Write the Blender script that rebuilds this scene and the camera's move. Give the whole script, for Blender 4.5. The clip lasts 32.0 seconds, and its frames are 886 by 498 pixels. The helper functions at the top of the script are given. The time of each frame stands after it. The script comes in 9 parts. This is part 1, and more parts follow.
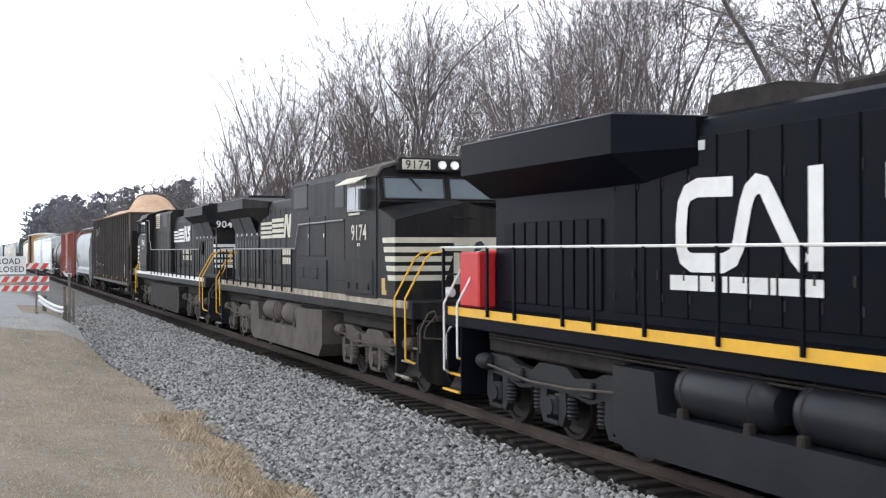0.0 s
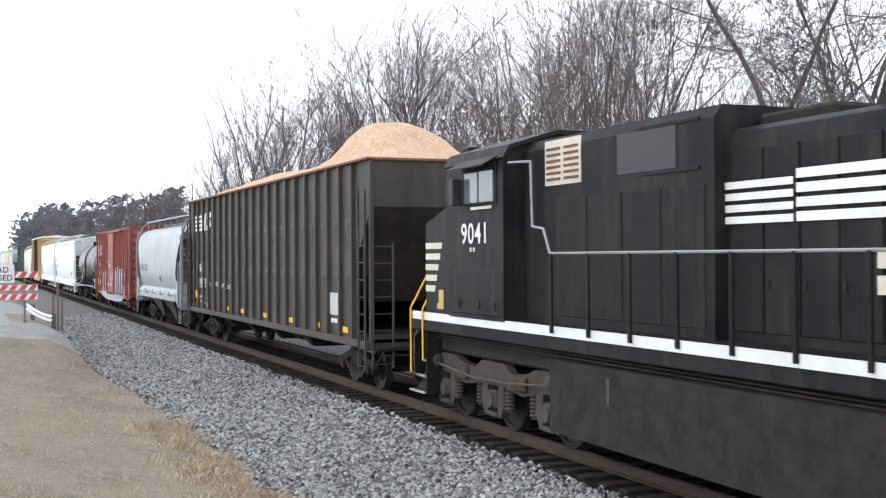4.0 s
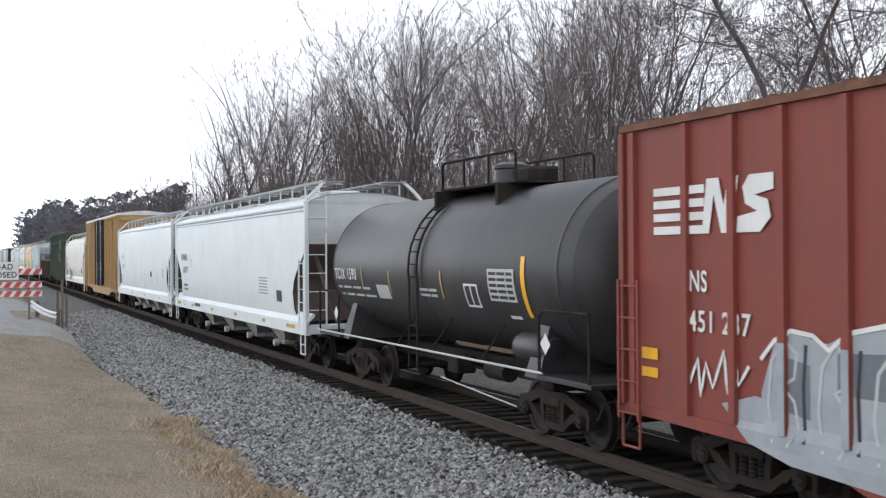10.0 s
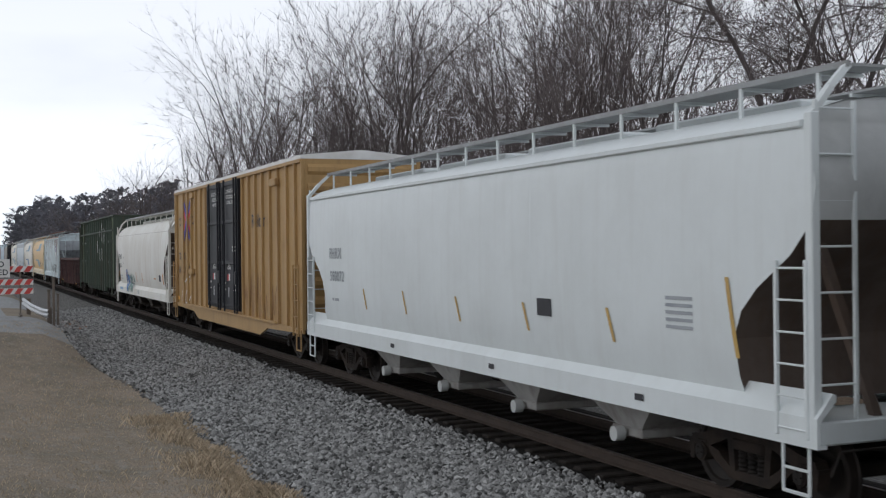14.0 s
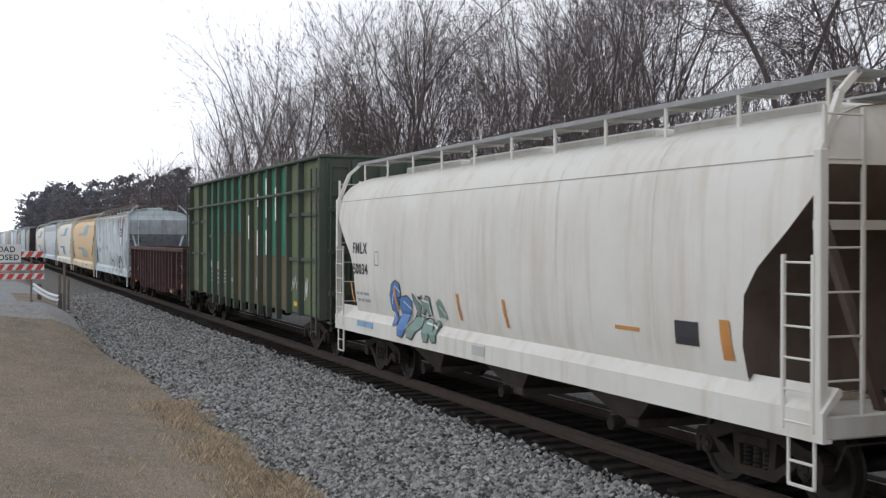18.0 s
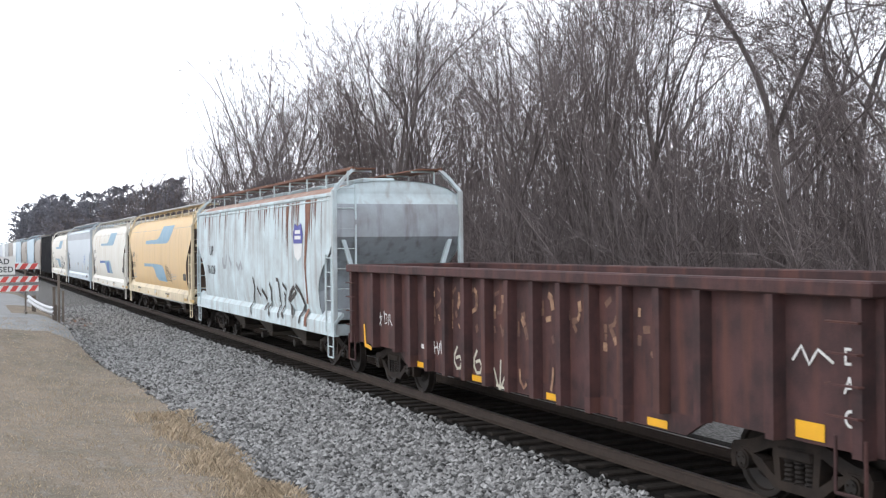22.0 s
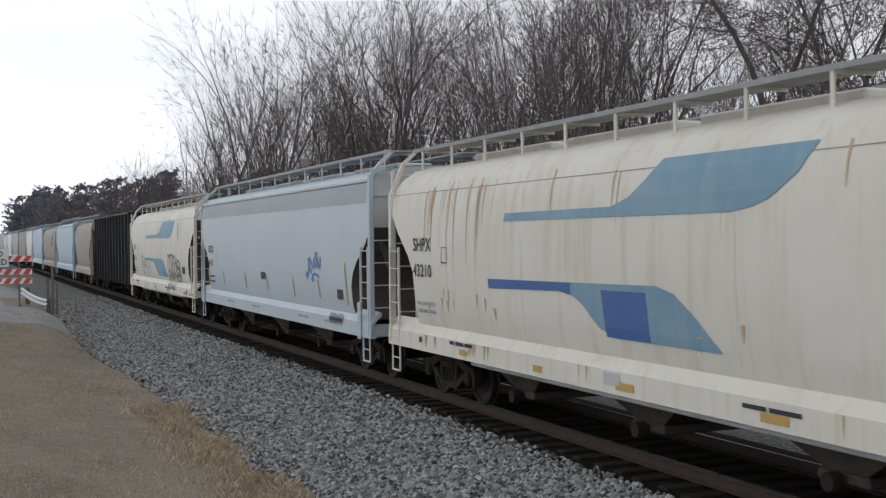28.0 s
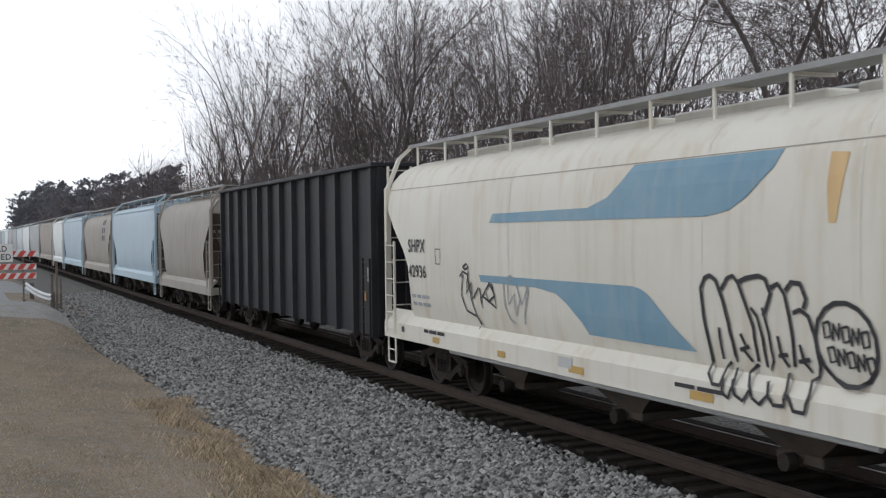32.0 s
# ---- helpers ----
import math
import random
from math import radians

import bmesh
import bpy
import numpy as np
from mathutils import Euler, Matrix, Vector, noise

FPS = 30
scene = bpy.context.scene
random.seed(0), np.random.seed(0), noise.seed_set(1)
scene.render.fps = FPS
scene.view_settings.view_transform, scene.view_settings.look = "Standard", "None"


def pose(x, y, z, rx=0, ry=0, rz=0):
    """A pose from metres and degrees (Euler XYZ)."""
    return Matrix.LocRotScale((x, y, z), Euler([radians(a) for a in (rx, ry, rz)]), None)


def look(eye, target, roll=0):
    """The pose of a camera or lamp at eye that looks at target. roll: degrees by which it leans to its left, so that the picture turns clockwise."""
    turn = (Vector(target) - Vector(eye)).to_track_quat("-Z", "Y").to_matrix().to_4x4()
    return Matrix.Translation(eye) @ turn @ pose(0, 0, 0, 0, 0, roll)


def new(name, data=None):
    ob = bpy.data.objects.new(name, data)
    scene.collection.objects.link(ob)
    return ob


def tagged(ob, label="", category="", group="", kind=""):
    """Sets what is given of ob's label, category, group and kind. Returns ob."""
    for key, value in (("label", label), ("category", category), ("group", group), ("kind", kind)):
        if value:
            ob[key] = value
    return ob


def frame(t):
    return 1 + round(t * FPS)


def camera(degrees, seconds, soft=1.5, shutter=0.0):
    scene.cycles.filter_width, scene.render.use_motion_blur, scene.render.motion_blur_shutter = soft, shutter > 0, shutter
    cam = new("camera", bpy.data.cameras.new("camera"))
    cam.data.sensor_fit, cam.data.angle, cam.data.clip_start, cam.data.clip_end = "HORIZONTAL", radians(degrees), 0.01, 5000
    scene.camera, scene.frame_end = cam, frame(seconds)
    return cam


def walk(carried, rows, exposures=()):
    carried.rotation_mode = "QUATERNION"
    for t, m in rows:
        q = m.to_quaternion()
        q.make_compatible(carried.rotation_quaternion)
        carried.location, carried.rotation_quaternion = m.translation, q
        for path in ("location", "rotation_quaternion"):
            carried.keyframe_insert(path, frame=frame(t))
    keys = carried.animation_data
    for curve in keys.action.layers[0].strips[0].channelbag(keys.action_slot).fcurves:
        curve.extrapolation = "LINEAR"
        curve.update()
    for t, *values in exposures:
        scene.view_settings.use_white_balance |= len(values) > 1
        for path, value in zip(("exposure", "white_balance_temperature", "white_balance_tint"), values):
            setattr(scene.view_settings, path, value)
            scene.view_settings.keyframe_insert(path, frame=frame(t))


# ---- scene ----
# The camera stands still on the grass beside the line and sways a little; metres, top of rail at z = 0, the line runs along x.
cam = camera(41.3, 32.0, soft=1.2, shutter=0.1)
EXPOSURES = [(0, 0.45, 6150, 9), (3, 0.65, 6150, 9), (6.3, 0.50, 6150, 9), (8, -0.12, 6150, 9), (9, 0.05, 6150, 9), (10.5, -0.05, 6200, 9), (13, -0.88, 6180, 9), (17, -0.40, 6250, 10), (19, -0.45, 6250, 10), (20, 0.2, 6150, 10), (21.5, 0.35, 6200, 10), (23, 0.12, 6250, 10), (24, -0.4, 6300, 10), (28, -0.7, 6300, 9), (32, -0.55, 6300, 9)]
EX, EY, EZ = 0.000, -9.314, 2.898
walk(cam, [
    (0, pose(EX, EY, EZ, 90.040, 0.145, 68.201)), (0.5, pose(EX, EY, EZ, 90.075, 0.144, 68.125)),
    (1, pose(EX, EY, EZ, 90.106, 0.240, 68.113)), (1.5, pose(EX, EY, EZ, 90.234, 0.125, 67.991)),
    (2, pose(EX, EY, EZ, 90.415, 0.024, 67.802)), (2.5, pose(EX, EY, EZ, 90.497, 0.006, 67.695)),
    (3, pose(EX, EY, EZ, 90.443, 0.189, 67.708)), (3.5, pose(EX, EY, EZ, 90.413, 0.392, 67.696)),
    (5.5, pose(EX, EY, EZ, 90.236, 0.027, 67.694)), (6, pose(EX, EY, EZ, 90.214, 0.237, 67.731)),
    (6.5, pose(EX, EY, EZ, 90.135, 0.500, 67.683)), (7, pose(EX, EY, EZ, 90.125, 0.426, 67.560)),
    (7.5, pose(EX, EY, EZ, 90.135, 0.270, 67.692)), (8, pose(EX, EY, EZ, 90.305, 0.077, 67.602)),
    (8.5, pose(EX, EY, EZ, 90.287, -0.080, 67.667)), (9, pose(EX, EY, EZ, 90.320, 0.093, 67.560)),
    (9.5, pose(EX, EY, EZ, 90.290, 0.323, 67.707)), (10, pose(EX, EY, EZ, 90.204, 0.430, 67.879)),
    (10.5, pose(EX, EY, EZ, 90.158, 0.453, 67.810)), (11, pose(EX, EY, EZ, 90.211, 0.250, 67.591)),
    (11.5, pose(EX, EY, EZ, 90.198, 0.046, 67.560)), (12, pose(EX, EY, EZ, 90.263, 0.140, 67.677)),
    (12.5, pose(EX, EY, EZ, 90.253, 0.429, 67.671)), (13, pose(EX, EY, EZ, 90.249, 0.533, 67.532)),
    (13.5, pose(EX, EY, EZ, 90.232, 0.627, 67.418)), (14, pose(EX, EY, EZ, 90.004, 0.629, 67.495)),
    (14.5, pose(EX, EY, EZ, 89.840, 0.633, 67.630)), (16.5, pose(EX, EY, EZ, 89.887, 0.395, 67.925)),
    (17, pose(EX, EY, EZ, 89.709, 0.438, 67.982)), (17.5, pose(EX, EY, EZ, 89.508, 0.140, 68.120)),
    (18, pose(EX, EY, EZ, 89.529, -0.048, 67.982)), (18.5, pose(EX, EY, EZ, 89.662, -0.215, 67.987)),
    (19, pose(EX, EY, EZ, 89.630, 0.193, 67.966)), (19.5, pose(EX, EY, EZ, 89.501, 0.461, 67.944)),
    (20, pose(EX, EY, EZ, 89.524, 0.746, 67.911)), (20.5, pose(EX, EY, EZ, 89.577, 0.689, 67.874)),
    (21, pose(EX, EY, EZ, 89.695, 0.415, 67.750)), (21.5, pose(EX, EY, EZ, 89.808, 0.426, 67.719)),
    (22, pose(EX, EY, EZ, 89.901, 0.546, 67.720)), (22.5, pose(EX, EY, EZ, 89.820, 0.838, 67.550)),
    (23, pose(EX, EY, EZ, 89.712, 1.067, 67.624)), (23.5, pose(EX, EY, EZ, 89.674, 1.148, 67.617)),
    (24, pose(EX, EY, EZ, 89.853, 0.859, 67.327)), (24.5, pose(EX, EY, EZ, 89.998, 0.551, 67.324)),
    (25, pose(EX, EY, EZ, 90.066, 0.573, 67.317)), (25.5, pose(EX, EY, EZ, 89.998, 0.881, 67.478)),
    (27.5, pose(EX, EY, EZ, 89.564, 0.667, 67.345)), (28, pose(EX, EY, EZ, 89.514, 0.588, 67.442)),
    (28.5, pose(EX, EY, EZ, 89.462, 0.872, 67.484)), (29, pose(EX, EY, EZ, 89.377, 0.980, 67.535)),
    (29.5, pose(EX, EY, EZ, 89.413, 1.016, 67.437)), (30, pose(EX, EY, EZ, 89.397, 0.797, 67.504)),
    (30.5, pose(EX, EY, EZ, 89.420, 0.602, 67.524)), (31, pose(EX, EY, EZ, 89.385, 0.397, 67.530)),
    (31.5, pose(EX, EY, EZ, 89.324, 0.606, 67.593)), (32, pose(EX, EY, EZ, 89.225, 0.716, 67.617)),
], exposures=EXPOSURES)

# How far the train has rolled: seconds, metres.
TRAVEL = [(0, -0.00), (1, 10.65), (2, 20.99), (3, 31.23), (3.5, 36.37), (5.5, 57.24), (6.5, 67.75), (7.5, 78.25), (8.5, 88.63), (9.5, 98.66), (10.5, 108.75), (11.5, 118.72), (12.5, 128.48), (13.5, 138.01), (14.5, 147.41), (16.5, 166.11), (17.5, 175.56), (18.5, 185.09), (19.5, 194.59), (20.5, 203.89), (21.5, 213.25), (22.5, 222.56), (23.5, 231.92), (24.5, 241.39), (25.5, 250.91), (27.5, 269.85), (28.5, 279.10), (29.5, 288.17), (30.5, 296.88), (31.5, 305.55), (32, 310.20)]

# ---- light: bright overcast sky with a soft sun behind the cloud ----
world = bpy.data.worlds.new("overcast_sky")
scene.world = world
world.use_nodes = True
wn, wl = world.node_tree.nodes, world.node_tree.links
wn.clear()
w_out, w_bg = wn.new("ShaderNodeOutputWorld"), wn.new("ShaderNodeBackground")
w_sky = wn.new("ShaderNodeTexSky")
w_sky.sky_type, w_sky.sun_disc = "NISHITA", False
w_sky.sun_elevation, w_sky.sun_rotation = radians(38), radians(205)
w_co, w_map, w_noise, w_ramp, w_mix = (wn.new("ShaderNodeTexCoord"), wn.new("ShaderNodeMapping"), wn.new("ShaderNodeTexNoise"),
                                       wn.new("ShaderNodeValToRGB"), wn.new("ShaderNodeMixRGB"))
w_map.inputs["Scale"].default_value = (1.6, 1.6, 5.5)
w_noise.inputs["Scale"].default_value, w_noise.inputs["Detail"].default_value = 2.3, 5.0
w_ramp.color_ramp.elements[0].position, w_ramp.color_ramp.elements[0].color = 0.28, (0.86, 0.86, 0.86, 1)
w_ramp.color_ramp.elements[1].position, w_ramp.color_ramp.elements[1].color = 0.52, (1, 1, 1, 1)
w_sep, w_grad = wn.new("ShaderNodeSeparateXYZ"), wn.new("ShaderNodeValToRGB")
w_grad.color_ramp.elements[0].position, w_grad.color_ramp.elements[0].color = 0.05, (19.0, 19.2, 20.0, 1)
w_grad.color_ramp.elements[1].position, w_grad.color_ramp.elements[1].color = 0.62, (9.0, 9.2, 9.8, 1)
wl.new(w_co.outputs["Generated"], w_sep.inputs["Vector"])
wl.new(w_sep.outputs["Z"], w_grad.inputs["Fac"])
wl.new(w_grad.outputs["Color"], w_mix.inputs[2])
wl.new(w_co.outputs["Generated"], w_map.inputs["Vector"])
wl.new(w_map.outputs["Vector"], w_noise.inputs["Vector"])
wl.new(w_noise.outputs["Fac"], w_ramp.inputs["Fac"])
wl.new(w_ramp.outputs["Color"], w_mix.inputs[0])
wl.new(w_sky.outputs["Color"], w_mix.inputs[1])
wl.new(w_mix.outputs["Color"], w_bg.inputs["Color"])
w_bg.inputs["Strength"].default_value = 0.10
wl.new(w_bg.outputs["Background"], w_out.inputs["Surface"])

sun_data = bpy.data.lights.new("sun", "SUN")
sun_data.energy, sun_data.angle, sun_data.color = 0.6, radians(16), (1.0, 0.96, 0.9)
sun = new("sun", sun_data)
sun.matrix_world = look((-30, -70, 60), (-30, 0, 0))


# ---- materials ----
def surface(name, base, second=None, amount=0.35, scale=1.2, rough=0.6, metal=0.0, bump=0.15, grain=40.0, streak=0.0, streak_colour=None,
            fleck=0.0, shine=0.5):
    """Two scales of variation: broad patches from base to second, fine grain in the relief, and run-down streaks where streak > 0."""
    m = bpy.data.materials.new(name)
    m.use_nodes = True
    n, l = m.node_tree.nodes, m.node_tree.links
    b = n["Principled BSDF"]
    b.inputs["Roughness"].default_value, b.inputs["Metallic"].default_value = rough, metal
    b.inputs["Specular IOR Level"].default_value = shine
    second = second or tuple(c * 0.62 for c in base)
    co, info, add = n.new("ShaderNodeTexCoord"), n.new("ShaderNodeObjectInfo"), n.new("ShaderNodeVectorMath")
    off = n.new("ShaderNodeMath")
    off.operation = "MULTIPLY"
    off.inputs[1].default_value = 37.0
    l.new(info.outputs["Random"], off.inputs[0])
    l.new(co.outputs["Object"], add.inputs[0])
    l.new(off.outputs[0], add.inputs[1])
    broad = n.new("ShaderNodeTexNoise")
    broad.inputs["Scale"].default_value, broad.inputs["Detail"].default_value = scale, 6.0
    broad.inputs["Roughness"].default_value = 0.65
    l.new(add.outputs[0], broad.inputs["Vector"])
    ramp = n.new("ShaderNodeValToRGB")
    ramp.color_ramp.elements[0].position, ramp.color_ramp.elements[1].position = 0.38, 0.68
    ramp.color_ramp.elements[0].color, ramp.color_ramp.elements[1].color = (0, 0, 0, 1), (amount, amount, amount, 1)
    l.new(broad.outputs["Fac"], ramp.inputs["Fac"])
    mix = n.new("ShaderNodeMixRGB")
    mix.inputs[1].default_value, mix.inputs[2].default_value = (*base, 1), (*second, 1)
    l.new(ramp.outputs["Color"], mix.inputs[0])
    colour = mix.outputs["Color"]
    fine = n.new("ShaderNodeTexNoise")
    fine.inputs["Scale"].default_value, fine.inputs["Detail"].default_value = grain, 4.0
    l.new(add.outputs[0], fine.inputs["Vector"])
    if streak:
        mp, sn, sr, sm = n.new("ShaderNodeMapping"), n.new("ShaderNodeTexNoise"), n.new("ShaderNodeValToRGB"), n.new("ShaderNodeMixRGB")
        mp.inputs["Scale"].default_value = (4.0, 4.0, 0.32)
        sn.inputs["Scale"].default_value, sn.inputs["Detail"].default_value = 1.1, 5.0
        sr.color_ramp.elements[0].position, sr.color_ramp.elements[1].position = 0.5, 0.72
        sr.color_ramp.elements[0].color, sr.color_ramp.elements[1].color = (0, 0, 0, 1), (streak, streak, streak, 1)
        sm.inputs[2].default_value = (*(streak_colour or (0.10, 0.06, 0.04)), 1)
        l.new(add.outputs[0], mp.inputs["Vector"])
        l.new(mp.outputs["Vector"], sn.inputs["Vector"])
        l.new(sn.outputs["Fac"], sr.inputs["Fac"])
        l.new(sr.outputs["Color"], sm.inputs[0])
        l.new(colour, sm.inputs[1])
        colour = sm.outputs["Color"]
    if fleck:
        fr, fm = n.new("ShaderNodeValToRGB"), n.new("ShaderNodeMixRGB")
        fr.color_ramp.elements[0].position, fr.color_ramp.elements[1].position = 0.40, 0.62
        fr.color_ramp.elements[0].color, fr.color_ramp.elements[1].color = (1 - fleck,) * 3 + (1,), (1 + fleck * 0.6,) * 3 + (1,)
        fm.blend_type = "MULTIPLY"
        fm.inputs[0].default_value = 1.0
        l.new(fine.outputs["Fac"], fr.inputs["Fac"])
        l.new(colour, fm.inputs[1])
        l.new(fr.outputs["Color"], fm.inputs[2])
        colour = fm.outputs["Color"]
    l.new(colour, b.inputs["Base Color"])
    if bump:
        bp = n.new("ShaderNodeBump")
        bp.inputs["Strength"].default_value, bp.inputs["Distance"].default_value = bump, 0.02
        l.new(fine.outputs["Fac"], bp.inputs["Height"])
        l.new(bp.outputs["Normal"], b.inputs["Normal"])
    return m


def jittered(m, low=0.75, high=1.2):
    """Let each object (or each loose island) of a material differ in brightness."""
    n, l = m.node_tree.nodes, m.node_tree.links
    b = n["Principled BSDF"]
    src = b.inputs["Base Color"].links[0].from_socket
    geo, rng, mul = n.new("ShaderNodeNewGeometry"), n.new("ShaderNodeMapRange"), n.new("ShaderNodeMixRGB")
    rng.inputs["To Min"].default_value, rng.inputs["To Max"].default_value = low, high
    mul.blend_type = "MULTIPLY"
    mul.inputs[0].default_value = 1.0
    l.new(geo.outputs["Random Per Island"], rng.inputs["Value"])
    l.new(src, mul.inputs[1])
    l.new(rng.outputs["Result"], mul.inputs[2])
    l.new(mul.outputs["Color"], b.inputs["Base Color"])
    return m


M_black = surface("loco_black_paint", (0.013, 0.014, 0.017), (0.040, 0.034, 0.028), 0.5, 0.9, 0.48, shine=0.06, streak=0.40, streak_colour=(0.060, 0.050, 0.038), bump=0.05)
M_newblack = surface("fresh_black_paint", (0.005, 0.006, 0.010), (0.012, 0.012, 0.015), 0.4, 0.8, 0.40, shine=0.03, bump=0.03)
M_frame = surface("running_gear_grime", (0.016, 0.014, 0.013), (0.045, 0.036, 0.030), 0.7, 3.0, 0.8, shine=0.2, bump=0.3)
M_truck = surface("truck_casting", (0.021, 0.017, 0.015), (0.052, 0.037, 0.028), 0.7, 3.0, 0.85, shine=0.2, bump=0.35)
M_ltruck = surface("dusty_loco_truck", (0.098, 0.084, 0.071), (0.046, 0.039, 0.034), 0.8, 2.0, 0.8, shine=0.25, bump=0.3)
M_midtruck = surface("grimy_loco_truck", (0.070, 0.060, 0.051), (0.034, 0.029, 0.026), 0.8, 2.0, 0.8, shine=0.2, bump=0.3)
M_blacktruck = surface("clean_black_truck", (0.016, 0.017, 0.020), (0.032, 0.030, 0.029), 0.6, 2.0, 0.6, shine=0.2, bump=0.2)
M_wheel = surface("wheel_steel", (0.020, 0.017, 0.015), (0.042, 0.031, 0.025), 0.6, 4.0, 0.6, metal=0.3, shine=0.3)
M_tread = surface("worn_steel", (0.42, 0.41, 0.40), (0.25, 0.23, 0.22), 0.5, 6.0, 0.3, metal=0.9, bump=0.05)
M_yellow = surface("yellow_paint", (0.72, 0.40, 0.02), (0.50, 0.28, 0.04), 0.5, 3.0, 0.5, bump=0.05)
M_reflect = surface("reflective_sheet", (0.86, 0.45, 0.02), (0.65, 0.33, 0.03), 0.4, 5.0, 0.35, bump=0.02)
M_white = surface("white_paint", (0.74, 0.74, 0.72), (0.52, 0.50, 0.46), 0.5, 2.0, 0.55, bump=0.04)
M_cream = surface("aged_white_lettering", (0.60, 0.57, 0.46), (0.40, 0.37, 0.29), 0.6, 2.5, 0.6, bump=0.04)
M_ink = surface("black_stencil", (0.03, 0.03, 0.035), None, 0.3, 4.0, 0.6, bump=0.0)
M_red = surface("red_paint", (0.55, 0.022, 0.025), None, 0.4, 2.0, 0.45, bump=0.03)
M_glass = surface("cab_glass", (0.10, 0.13, 0.15), (0.06, 0.08, 0.10), 0.5, 1.0, 0.06, bump=0.0)
M_chrome = surface("light_lens", (0.8, 0.8, 0.78), None, 0.2, 4.0, 0.15, metal=0.3, bump=0.0)
M_white_body = surface("white_hopper_paint", (0.70, 0.74, 0.74), (0.58, 0.61, 0.60), 0.5, 0.7, 0.45, streak=0.12, streak_colour=(0.45, 0.44, 0.40), bump=0.03)
M_grey_body = surface("grey_hopper_paint", (0.385, 0.415, 0.425), (0.27, 0.285, 0.29), 0.7, 0.8, 0.5, streak=0.5, streak_colour=(0.22, 0.21, 0.195), bump=0.04)
M_old_white = surface("old_white_hopper_paint", (0.72, 0.71, 0.66), (0.60, 0.57, 0.50), 0.6, 0.7, 0.55, streak=0.30, streak_colour=(0.45, 0.36, 0.25), bump=0.04)
M_cream_body = surface("cream_hopper_paint", (0.71, 0.69, 0.62), (0.62, 0.585, 0.50), 0.6, 0.7, 0.55, streak=0.32, streak_colour=(0.47, 0.36, 0.22), bump=0.04)
M_tan_body = surface("tan_hopper_paint", (0.68, 0.47, 0.22), (0.61, 0.44, 0.25), 0.6, 0.7, 0.55, streak=0.30, streak_colour=(0.38, 0.24, 0.11), bump=0.04)
M_tan_sill = surface("pale_yellow_sill", (0.70, 0.60, 0.41), (0.54, 0.44, 0.30), 0.6, 1.2, 0.6, streak=0.4, bump=0.05)
M_ut_body = surface("pale_blue_grey_paint", (0.50, 0.56, 0.60), (0.44, 0.49, 0.53), 0.5, 0.6, 0.45, streak=0.10, streak_colour=(0.38, 0.39, 0.40), bump=0.03)
M_ut_band = surface("grey_top_band", (0.36, 0.39, 0.42), (0.30, 0.32, 0.35), 0.5, 0.8, 0.5, bump=0.03)
M_up_body = surface("rusted_pale_blue_paint", (0.58, 0.68, 0.70), (0.33, 0.35, 0.35), 0.75, 0.9, 0.65, streak=0.55, streak_colour=(0.25, 0.19, 0.16), bump=0.1)
M_up_end = surface("dull_grey_end_sheet", (0.38, 0.42, 0.45), (0.24, 0.24, 0.24), 0.7, 1.0, 0.65, streak=0.5, bump=0.08)
M_rusty = surface("rusted_steel", (0.19, 0.085, 0.050), (0.09, 0.045, 0.032), 0.8, 2.5, 0.85, bump=0.3)
M_blue_body = surface("light_blue_hopper_paint", (0.42, 0.54, 0.62), (0.36, 0.45, 0.52), 0.5, 0.7, 0.5, streak=0.2, streak_colour=(0.30, 0.32, 0.33), bump=0.03)
M_dun_body = surface("dun_grey_hopper_paint", (0.36, 0.33, 0.29), (0.28, 0.25, 0.22), 0.6, 0.8, 0.6, streak=0.3, bump=0.04)
M_satin = surface("satin_black_tank_paint", (0.012, 0.013, 0.017), (0.028, 0.028, 0.030), 0.5, 1.2, 0.42, shine=0.18, bump=0.03)
M_bay = surface("dark_brown_hopper_bay", (0.055, 0.046, 0.039), (0.11, 0.095, 0.08), 0.7, 1.5, 0.85, streak=0.4, bump=0.1, shine=0.2)
# Frame grey set darker than the body: shade of the car ends painted in.
M_nahx_frame = surface("shaded_blue_grey_frame", (0.24, 0.26, 0.28), (0.14, 0.145, 0.15), 0.7, 1.5, 0.65, bump=0.06)
M_dust_stripe = surface("dust_covered_stripe", (0.40, 0.36, 0.29), (0.17, 0.13, 0.095), 1.0, 2.2, 0.8, streak=0.6, streak_colour=(0.12, 0.09, 0.06), bump=0.05)
M_run = surface("red_brown_rust_run", (0.17, 0.070, 0.045), (0.26, 0.14, 0.09), 0.9, 4.0, 0.85, bump=0.15)
M_ghost = surface("flaked_letter_remains", (0.19, 0.105, 0.065), (0.10, 0.055, 0.048), 1.0, 7.0, 0.8, bump=0.2)
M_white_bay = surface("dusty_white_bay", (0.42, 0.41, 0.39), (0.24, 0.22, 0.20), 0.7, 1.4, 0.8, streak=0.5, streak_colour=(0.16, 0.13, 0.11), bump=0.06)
M_orange_flake = surface("faded_orange_flakes", (0.40, 0.25, 0.15), (0.20, 0.10, 0.07), 1.0, 9.0, 0.8, bump=0.15)
M_slate = surface("slate_spray", (0.13, 0.145, 0.165), (0.20, 0.21, 0.22), 0.7, 2.0, 0.6, bump=0.03)
M_pink = surface("pale_pink_spray", (0.52, 0.36, 0.34), (0.44, 0.30, 0.28), 0.5, 2.0, 0.6, bump=0.03)
M_stain = surface("pale_rust_stain", (0.50, 0.33, 0.18), (0.60, 0.50, 0.36), 0.9, 5.0, 0.7, bump=0.03)
